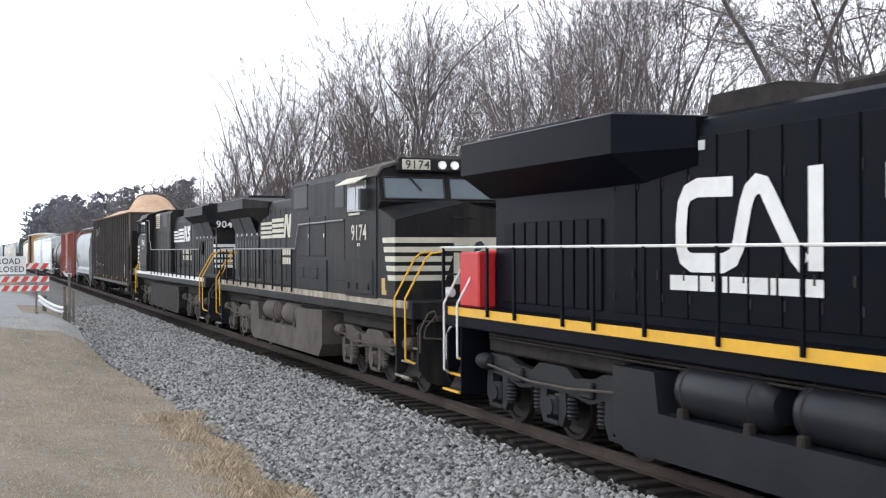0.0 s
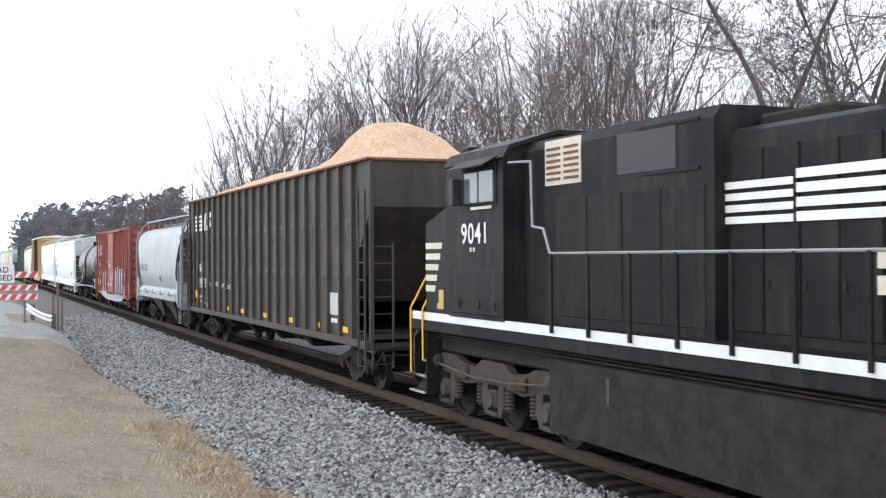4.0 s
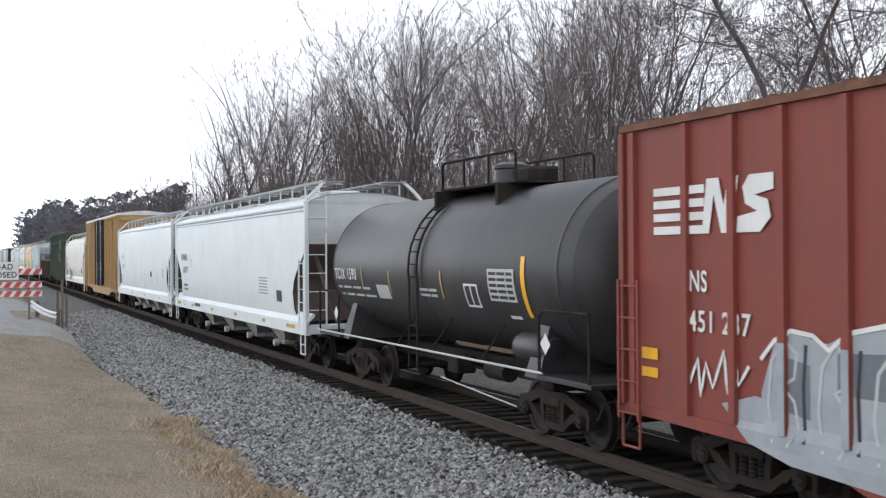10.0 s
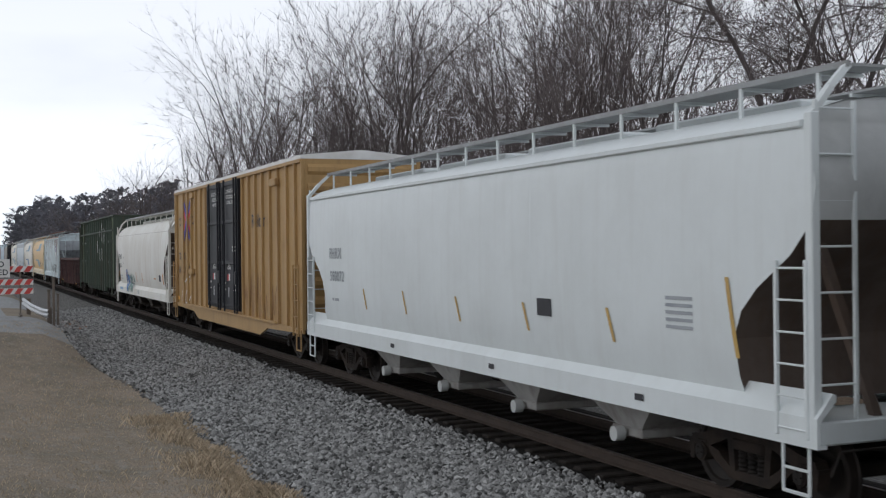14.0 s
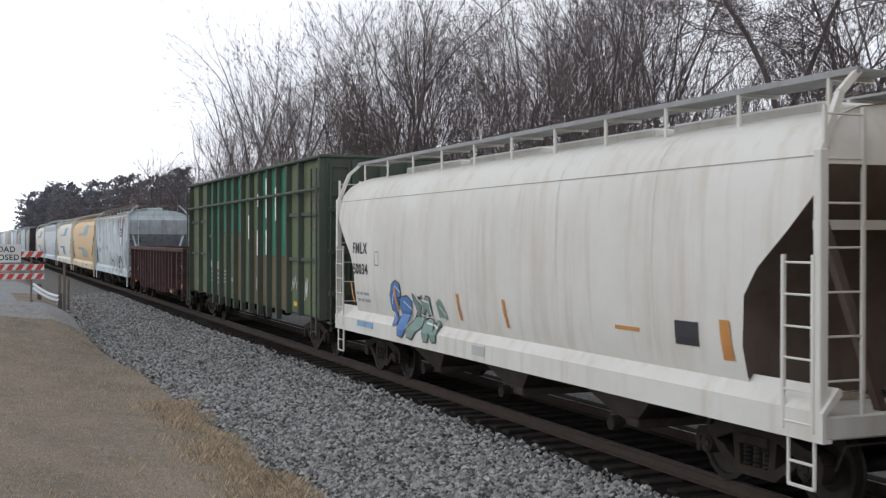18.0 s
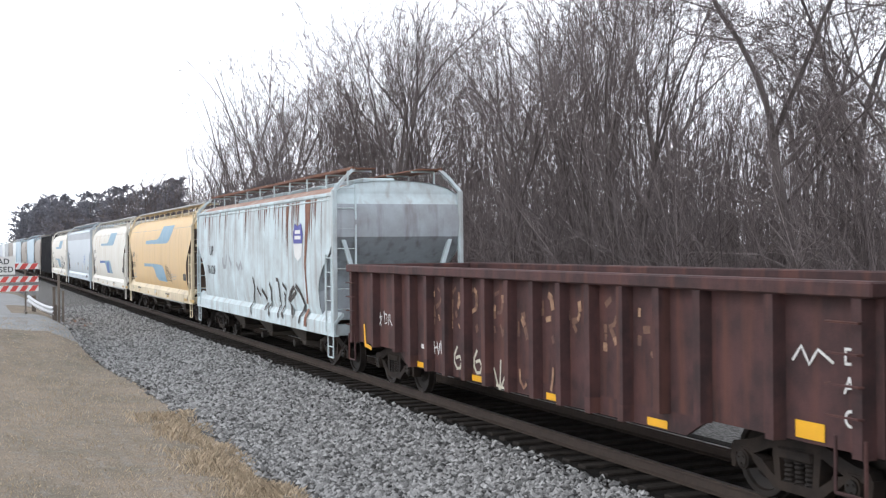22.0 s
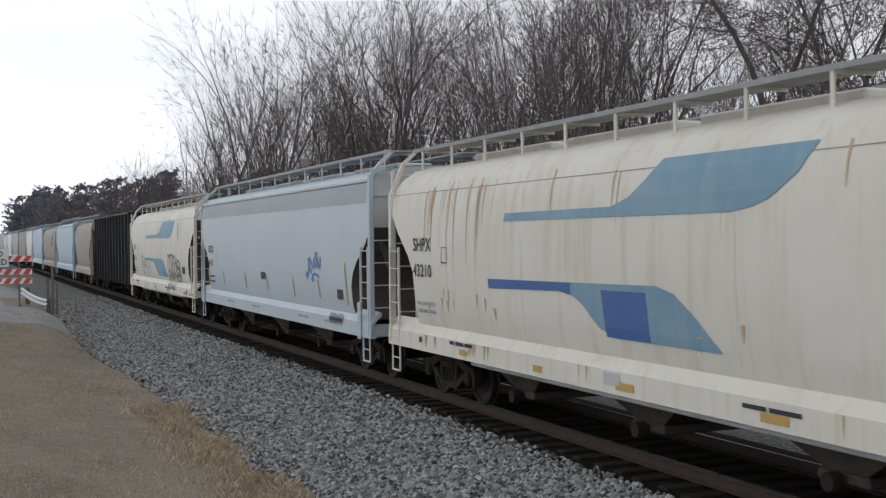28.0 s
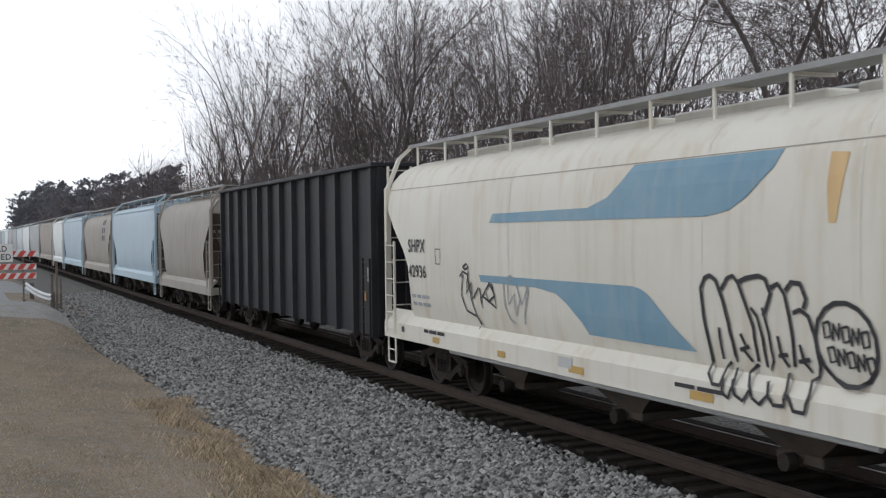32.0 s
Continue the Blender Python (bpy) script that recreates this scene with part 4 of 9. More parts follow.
def reflectors(car, xs, z0, z1, w, wrap=flat, material=None):
    for x in xs:
        patch("reflector", car, [rect(x, x + w, z0, z1)], material or M_reflect, wrap, 0.014, rows=0.5)


# ---- covered hopper ----
ROUND = [(1.20, 1.40, 1.30), (1.42, 1.50, 1.32), (1.75, 1.555, 1.34), (2.30, 1.585, 1.28), (2.60, 1.59, 1.05), (3.00, 1.585, 0.55), (3.40, 1.56, 0.12), (3.65, 1.52, 0.04), (3.88, 1.44, 0.10),
         (4.06, 1.30, 0.20), (4.18, 1.12, 0.28), (4.27, 0.85, 0.34), (4.32, 0.45, 0.36), (4.34, 0.0, 0.36)]
DROP = [(1.30, 1.16, 1.10), (1.43, 1.28, 1.20), (1.65, 1.415, 1.30), (1.90, 1.515, 1.33), (2.15, 1.57, 1.33), (2.34, 1.585, 1.29), (2.60, 1.59, 1.16), (3.00, 1.585, 0.92), (3.40, 1.56, 0.60), (3.65, 1.52, 0.36), (3.88, 1.44, 0.16),
        (4.06, 1.30, 0.10), (4.18, 1.12, 0.20), (4.27, 0.85, 0.30), (4.32, 0.45, 0.34), (4.34, 0.0, 0.34)]
SLAB = [(1.20, 1.46, 1.25), (1.50, 1.535, 1.30), (1.90, 1.56, 1.36), (2.20, 1.57, 1.22), (2.45, 1.572, 0.95), (2.80, 1.575, 0.40), (3.15, 1.575, 0.06), (3.50, 1.57, 0.02), (3.90, 1.555, 0.10), (4.12, 1.53, 0.22),
        (4.16, 1.50, 0.22), (4.28, 1.30, 0.26), (4.38, 0.95, 0.30), (4.43, 0.5, 0.30), (4.45, 0.0, 0.30)]


def wrap_of(profile):
    zs, ys = [p[0] for p in profile], [p[1] for p in profile]
    return lambda z: float(np.interp(z, zs, ys))


def shell(profile, half, stations=9):
    """Side sheets, roof and the sloped ends: each level of the profile runs from end to end less its own inset."""
    v, f = [], []
    ring = [(z, -y, i) for z, y, i in profile] + [(z, y, i) for z, y, i in profile[-2::-1]]
    m = len(ring)
    for k in range(stations + 1):
        for z, y, inset in ring:
            v.append(((half - inset) * (2 * k / stations - 1), y, z))
    for k in range(stations):
        for j in range(m - 1):
            f.append((k * m + j, (k + 1) * m + j, (k + 1) * m + j + 1, k * m + j + 1))
        f.append((k * m, k * m + m - 1, (k + 1) * m + m - 1, (k + 1) * m))
    form = Form()
    form.add(v, f)
    ends = []
    n = len(profile)
    for s in (-1, 1):
        e = Form()
        for z, y, inset in profile:
            e.v += [(s * (half - inset - 0.03), -y + 0.02, z - 0.004), (s * (half - inset - 0.03), y - 0.02, z - 0.004)]
        e.f += [(2 * j, 2 * j + 1, 2 * j + 3, 2 * j + 2) for j in range(n - 1)]
        ends.append(e)
    return form, ends


def covered_hopper(hi, lo, label, body, sill, profile=None, bays=3, end=None, band=None, board=None, frame_paint=None, roof_z=None, brackets=11, seams=True, bay_paint=None, slope=None, front=0.0, back=0.0, lift=0.0, short=0.0):
    """front, back: how much further the body reaches ahead of hi and behind lo than the marks on its side, which keep to their middle.
    lift, short: how much higher the side sill sits and how far it stops before the ends."""
    car, half = car_root("covered_hopper", hi, lo, label, "covered hopper")
    half += (front + back) / 2
    profile = profile or ROUND
    if roof_z:
        profile = [(z if z < 2.5 else 2.5 + (z - 2.5) * (roof_z - 2.5) / (profile[-1][0] - 2.5), y, i) for z, y, i in profile]
    round_sided = profile[5][0] < 3.1 and profile[-1][1] == 0 and profile[1][0] < 1.45
    wrap = wrap_of(profile)
    skin, ends = shell(profile, half)
    part("body", skin, body, car)
    for e in ends:
        zs = [p[0] for p in profile]
        cut = next(j for j, z in enumerate(zs) if z > zs[-1] - (0.7 if end in (None, M_up_body) else 1.35))
        low, up = Form(), Form()
        low.v, up.v, n = e.v[:2 * cut + 2], e.v[2 * cut:], len(zs)
        low.f = [(2 * j, 2 * j + 1, 2 * j + 3, 2 * j + 2) for j in range(cut)]
        up.f = [(2 * j, 2 * j + 1, 2 * j + 3, 2 * j + 2) for j in range(n - 1 - cut)]
        part("slope_sheet", low, slope or M_slope, car, "grimy sloping end sheet, colour darkened for shade")
        part("end_plate", up, end or body, car)
    top = profile[-1][0]
    paint = frame_paint or sill
    # side sill with its sloping ledge
    for s in (-1, 1):
        form = Form().prism([(s * 1.60, 1.20 + lift), (s * 1.60, 0.93 + lift), (s * 1.56, 0.93 + lift), (s * 1.56, 1.16 + lift), (s * 1.36, 1.36 + lift * 0.8), (s * 1.36, 1.42 + lift * 0.8), (s * 1.40, 1.44 + lift * 0.8)], "x", -half + short, half - short)
        form.box(-half + short, half - short, s * 1.48, s * 1.60, 0.90 + lift, 0.935 + lift)
        part("side_sill", form, sill, car)
    if seams:
        count = 6 if round_sided else 3
        for k in range(1, count):
            ring = Form()
            x = (2 * k / count - 1) * (half - 0.6)
            lv = [p for p in profile if p[0] > 1.3]
            for a, b in zip(lv, lv[1:]):
                ring.add([(x - 0.02, -a[1] - 0.004, a[0]), (x + 0.02, -a[1] - 0.004, a[0]), (x + 0.02, -b[1] - 0.004, b[0] + 0.003), (x - 0.02, -b[1] - 0.004, b[0] + 0.003)], [(0, 1, 2, 3)])
            part("weld_seam", ring.mesh("weld_seam", body, False), body, car)
    if round_sided and seams:
        patch("weld_seam", car, [rect(-half + 0.20, half - 0.20, 3.730, 3.744)], M_dun_body, wrap, 0.005, rows=1)
    if band:
        patch("top_band", car, [rect(-half + 0.30, half - 0.30, top - 0.80, top - 0.36)], band, wrap, 0.006, "darker band under the roof edge")
    # eaves
    if not round_sided:
        e = top - 0.33
        for s in (-1, 1):
            part("roof_chord", Form().box(-half + 0.24, half - 0.24, s * (wrap(e) - 0.03), s * (wrap(e) + 0.045), e - 0.05, e + 0.03, 0.015), body, car)
    # running boards on brackets
    zb = top + 0.27
    for s in (-1, 1):
        form = Form().box(-half + 0.12, half - 0.12, s * 0.52, s * 1.08, zb - 0.03, zb, 0.0)
        form.box(-half + 0.10, half - 0.10, s * 1.06, s * 1.10, zb - 0.045, zb + 0.02)
        part("running_board", form, board or M_grating, car, "steel grating running board")
        for k in range(brackets):
            x = (2 * k / (brackets - 1) - 1) * (half - 0.55)
            zr = float(np.interp(1.02, [p[1] for p in profile[::-1]], [p[0] for p in profile[::-1]]))
            bk = Form().box(x - 0.025, x + 0.025, s * 1.055, s * 1.085, zr - 0.10, zb - 0.03).box(x - 0.02, x + 0.02, s * 0.5, s * 1.07, zb - 0.07, zb - 0.03)
            part("board_bracket", bk, paint, car)
    hatch = Form()
    for k in range(4):
        x = (2 * (k + 0.5) / 4 - 1) * (half - 1.2)
        hatch.box(x - 1.5, x + 1.5, -0.42, 0.42, top - 0.03, top + 0.12, 0.03)
    part("hatch_cover", hatch, paint, car)
    # hoppers below
    span = 2 * (half - 2.9)
    for b in range(bays):
        x = -half + 2.9 + span * (b + 0.5) / bays
        w = span / bays / 2 - 0.03
        form = Form()
        form.add([(x - w, -1.42, 1.30), (x + w, -1.42, 1.30), (x + w, 1.42, 1.30), (x - w, 1.42, 1.30), (x - 0.32, -1.02, 0.50), (x + 0.32, -1.02, 0.50), (x + 0.32, 1.02, 0.50), (x - 0.32, 1.02, 0.50)],
                 [(0, 1, 5, 4), (1, 2, 6, 5), (2, 3, 7, 6), (3, 0, 4, 7), (4, 5, 6, 7), (0, 3, 2, 1)])
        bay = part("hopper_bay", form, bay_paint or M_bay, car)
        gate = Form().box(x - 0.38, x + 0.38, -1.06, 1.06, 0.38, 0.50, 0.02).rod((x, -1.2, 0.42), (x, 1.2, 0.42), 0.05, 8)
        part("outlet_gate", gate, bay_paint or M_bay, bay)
        part("outlet_cap", Form().rod((x, -1.26, 0.42), (x, -1.12, 0.42), 0.10, 12), M_frame if bays < 4 else M_panelgrey, bay)
    # ends: ladders, corner posts, platform
    for s in (-1, 1):
        x = s * (half - 0.10)
        for t in (-1, 1):
            bend = top - (0.55 if round_sided else 0.24)
            post = Form().box(x - 0.055, x + 0.055, t * 1.49, t * 1.60, 0.95, bend, 0.012)
            part("corner_post", post, paint, car)
            part("post_brace", Form().pipe([(x, t * 1.545, bend - 0.02), (x - s * 0.02, t * 1.30, top + 0.02), (x - s * 0.05, t * 1.05, zb - 0.02)], 0.05, 4), paint, car)
        ladder(car, x - s * 0.50 - (0.0 if s > 0 else 0.0), -1.60, 0.98, 2.75, s * 0.46, 6, paint)
        ladder(car, x + s * 0.02, -1.52, 0.98, top - 0.12, 0.48, 8, paint, "y")
        st = Form().pipe([(x - s * 0.05, -1.57, 0.95), (x - s * 0.05, -1.57, 0.42), (x - s * 0.45, -1.57, 0.42), (x - s * 0.45, -1.57, 0.95)], 0.02, 5)
        st.rod((x - s * 0.05, -1.57, 0.66), (x - s * 0.45, -1.57, 0.66), 0.016, 5)
        part("sill_step", st, paint, car)
        ef = Form().box(x - s * 0.25, x + s * 0.06, -1.54, 1.54, 0.92, 1.16, 0.02)
        part("end_platform", Form().box(x - s * 1.20, x - s * 0.255, -1.50, 1.50, 1.02, 1.10, 0.01), paint, car)
        for t in (-1, 1):
            eb = Form()
            lean = 0.0 if slope else 0.20
            eb.add([(x - s * 0.05, t * 0.72, 1.1), (x - s * 0.15, t * 0.72, 1.1), (x - s * (0.15 + lean), t * 1.46, 3.4), (x - s * (0.05 + lean), t * 1.46, 3.4),
                    (x - s * 0.05, t * 0.62, 1.1), (x - s * 0.15, t * 0.62, 1.1), (x - s * (0.15 + lean), t * 1.36, 3.4), (x - s * (0.05 + lean), t * 1.36, 3.4)],
                   [(0, 1, 2, 3), (4, 7, 6, 5), (0, 3, 7, 4), (1, 5, 6, 2), (3, 2, 6, 7), (0, 4, 5, 1)])
            # Braces take the dark end colour, which paints them as shadowed.
            part("end_brace", eb, paint if slope else M_slope, car)
        part("end_beam", Form().box(x - s * 0.30, x - s * 0.24, -1.40, 1.40, 3.0, 3.1), paint, car)
        part("end_sill", ef, paint, car)
    cyl = Form().rod((-half + 0.75, -0.45, 1.35), (-half + 0.75, 0.35, 1.35), 0.17, 12).turned([(0.26, 0.0), (0.30, 0.02), (0.26, 0.04)], (half - 0.02, 0.55, 2.2), "x", 16)
    part("brake_cylinder", cyl, M_frame, car)
    underframe(car, half, sill, half - 1.75)
    for piece in car.children:
        piece.location.x += (front - back) / 2
    return car, half - (front + back) / 2, wrap


# ---- box and open cars ----
def box_car(hi, lo, label, body, top, ribs, door, end_ribs, roof):
    """A ribbed steel boxcar; door is (x0, x1) in the car's space."""
    car, half = car_root("boxcar", hi, lo, label, "boxcar")
    z0 = 0.98
    side = Form().box(-half, half, -1.50, 1.50, z0, top - 0.12, 0.01)
    part("body", side, body, car)
    rf = Form().prism([(-1.56, top - 0.14), (-1.56, top - 0.05), (0, top + 0.10), (1.56, top - 0.05), (1.56, top - 0.14)], "x", -half - 0.03, half + 0.03)
    roof_part = part("roof", rf, roof, car)
    for k in range(13):
        x = -half + 0.6 + (2 * half - 1.2) * k / 12
        part("roof_rib", Form().prism([(-1.5, top - 0.05), (-1.5, top - 0.015), (0, top + 0.135), (1.5, top - 0.015), (1.5, top - 0.05)], "x", x - 0.04, x + 0.04), roof, roof_part)
    rib = fix_normals(Form().prism([(-0.062, -1.49), (-0.056, -1.572), (0.056, -1.572), (0.062, -1.49)], "z", z0 + 0.02, top - 0.16).mesh("side_rib", body))
    for x in ribs:
        placed(part("side_rib", rib, body, car), x, 0, 0)
    for s in (-1, 1):
        plate = part("end_wall", Form().box(s * (half - 0.01), s * (half + 0.015), -1.45, 1.45, z0, top - 0.13, 0.005), body, car)
        for k in range(end_ribs):
            z = z0 + 0.2 + (top - z0 - 0.6) * k / (end_ribs - 1)
            part("end_rib", Form().prism([(s * (half + 0.01), z - 0.14), (s * (half + 0.08), z - 0.05), (s * (half + 0.08), z + 0.05), (s * (half + 0.01), z + 0.14)], "y", -1.38, 1.38), body, plate)
        for y0, y1 in ((-1.56, -1.46), (1.46, 1.56)):
            part("corner_post", Form().box(s * half - 0.06, s * half + 0.05, y0, y1, z0 - 0.02, top - 0.15, 0.01), body, car)
        ladder(car, s * (half - 0.06) - (0.46 if s > 0 else 0), -1.63, 0.80, 2.55, 0.46, 5, body)
        st = Form().pipe([(s * (half - 0.05), -1.57, 0.95), (s * (half - 0.05), -1.57, 0.45), (s * (half - 0.45), -1.57, 0.45), (s * (half - 0.45), -1.57, 0.95)], 0.02, 5)
        part("sill_step", st, body, car)
    # deep side sill, cut up over the trucks
    t = half - 2.0
    sl = [(-half, 0.99), (-half, 0.86), (-t - 1.3, 0.86), (-t + 1.6, 0.80), (-t + 2.4, 0.58), (t - 2.4, 0.58), (t - 1.6, 0.80), (t + 1.3, 0.86), (half, 0.86), (half, 0.99)]
    part("side_sill", Form().prism(sl, "y", -1.53, -1.47).prism(sl, "y", 1.47, 1.53), body, car)
    underframe(car, half + 0.15, body, half - 2.0)
    return car, half


def open_car(name, category, hi, lo, label, body, top, floor, ribs, rib_w, rib_d, rib_material=None, rim=0.08, rim_material=None):
    """An open-topped car: thin walls, posts on the outside, a rim along the top."""
    car, half = car_root(name, hi, lo, label, category)
    w = 1.55 - rib_d
    for s in (-1, 1):
        part("side_wall", Form().box(-half, half, s * (w - 0.05), s * w, floor, top - 0.01), body, car)
        part("end_wall", Form().box(s * (half - 0.05), s * half, -w + 0.05, w - 0.05, floor, top - 0.01), body, car)
        part("top_rim", Form().box(-half - 0.03, half + 0.03, s * (w - 0.07), s * 1.58, top - rim, top, 0.02), rim_material or body, car)
        part("end_rim", Form().box(s * (half - 0.07), s * (half + 0.05), -w + 0.07, w - 0.07, top - rim, top, 0.02), rim_material or body, car)
    part("floor", Form().box(-half + 0.05, half - 0.05, -w + 0.05, w - 0.05, floor, floor + 0.1), body, car)
    rib = fix_normals(Form().prism([(-rib_w / 2, -w), (-rib_w / 2 + 0.02, -w - rib_d), (rib_w / 2 - 0.02, -w - rib_d), (rib_w / 2, -w)], "z", floor - 0.02, top - rim - 0.004).mesh("side_post", rib_material or body))
    for x in ribs:
        placed(part("side_post", rib, body, car), x, 0, 0)
    return car, half, w


def even(a, b, n):
    return [a + (b - a) * i / (n - 1) for i in range(n)]


# ---- six-axle diesel locomotive ----
LOCO_R = 0.533
LOCO_WHEELS = wheelset_mesh(LOCO_R)


def loco_sideframe(side):
    """Cast frame over three axles, with box pedestals and a curved top line."""
    form = Form()
    y0, y1 = side * 1.06, side * 1.20
    beam = [(-2.45, 1.06), (-2.30, 1.16), (-1.55, 1.16), (-1.25, 1.06), (-0.70, 1.02), (-0.45, 1.16), (0.45, 1.16), (0.70, 1.02), (1.25, 1.06), (1.55, 1.16), (2.30, 1.16), (2.45, 1.06),
            (2.45, 0.86), (1.60, 0.80), (1.15, 0.70), (0.45, 0.78), (-0.45, 0.78), (-1.15, 0.70), (-1.60, 0.80), (-2.45, 0.86)]
    form.prism(beam, "y", y0, y1)
    for x in (-2.0, 0.0, 2.0):
        for s in (-1, 1):
            form.prism([(x + s * 0.40, 0.85), (x + s * 0.20, 0.85), (x + s * 0.19, 0.30), (x + s * 0.30, 0.26), (x + s * 0.44, 0.50)], "y", y0, y1)
        form.box(x - 0.20, x + 0.20, side * 1.04, side * 1.22, 0.26, 0.34, 0.02)
        form.box(x - 0.17, x + 0.17, side * 1.10, side * 1.24, 0.40, 0.70, 0.04)
        form.rod((x, side * 1.10, LOCO_R), (x, side * 1.27, LOCO_R), 0.12, 14)
    form.box(-1.32, -0.95, side * 1.10, side * 1.28, 0.78, 1.02, 0.03).box(0.95, 1.32, side * 1.10, side * 1.28, 0.78, 1.02, 0.03)
    return fix_normals(form.mesh("sideframe", M_ltruck))


LOCO_FRAMES = {s: loco_sideframe(s) for s in (-1, 1)}
LOCO_SPRING = fix_normals(Form().turned([(0.075, z) for z in (0.0, 0.36)], (0, 0, 0), "z", 12).turned(
    [(r, 0.02 + 0.03 * k) for k, r in enumerate((0.075, 0.10) * 6)], (0, 0, 0), "z", 14).mesh("coil_spring", M_ltruck))
LOCO_TRUCK = fix_normals(Form().box(-2.3, 2.3, -0.55, 0.55, 0.55, 0.95, 0.05).box(-0.4, 0.4, -1.1, 1.1, 0.72, 1.10, 0.05).rod((0, 0, 0.9), (0, 0, 1.5), 0.35, 14).mesh("truck", M_frame))
BRAKE_POT = fix_normals(Form().turned([(0, -0.22), (0.11, -0.20), (0.14, -0.05), (0.14, 0.12), (0.09, 0.2), (0, 0.22)], (0, 0, 0), "x", 16).mesh("brake_cylinder", M_ltruck))


RECAST = {}


def recast(me, material):
    """The same casting in another paint."""
    if (me.name, material.name) not in RECAST:
        RECAST[me.name, material.name] = me.copy()
        RECAST[me.name, material.name].materials[0] = material
    return RECAST[me.name, material.name]


def loco_truck(car, x, paint):
    pick = lambda me: recast(me, paint)
    truck = placed(part("truck", LOCO_TRUCK, M_frame, car, "dusty three-axle locomotive truck"), x, 0, 0)
    for s in (-1, 1):
        part("sideframe", pick(LOCO_FRAMES[s]), M_ltruck, truck)
        for dx in (-1.55, -0.55, 0.55, 1.45):
            placed(part("coil_spring", pick(LOCO_SPRING), M_ltruck, truck), dx, s * 1.14, 0.40)
        for dx in (-2.35, 2.35):
            placed(part("brake_cylinder", pick(BRAKE_POT), M_ltruck, truck), dx, s * 1.26, 1.02)
        part("brake_rod", Form().pipe([(-2.2, s * 1.30, 0.98), (-0.6, s * 1.31, 0.86), (0.7, s * 1.31, 0.88), (2.2, s * 1.30, 0.98)], 0.022, 6), M_ltruck, truck)
    for dx in (-2.0, 0.0, 2.0):
        w = placed(part("wheelset", LOCO_WHEELS, M_wheel, truck), dx, 0, LOCO_R)
        WHEELS.append((w, dx, LOCO_R))
    return truck


STANCHIONS = (-10.54, -8.63, -7.60, -6.00, -5.10, -3.80, -2.24, -0.78, 0.7, 2.2)


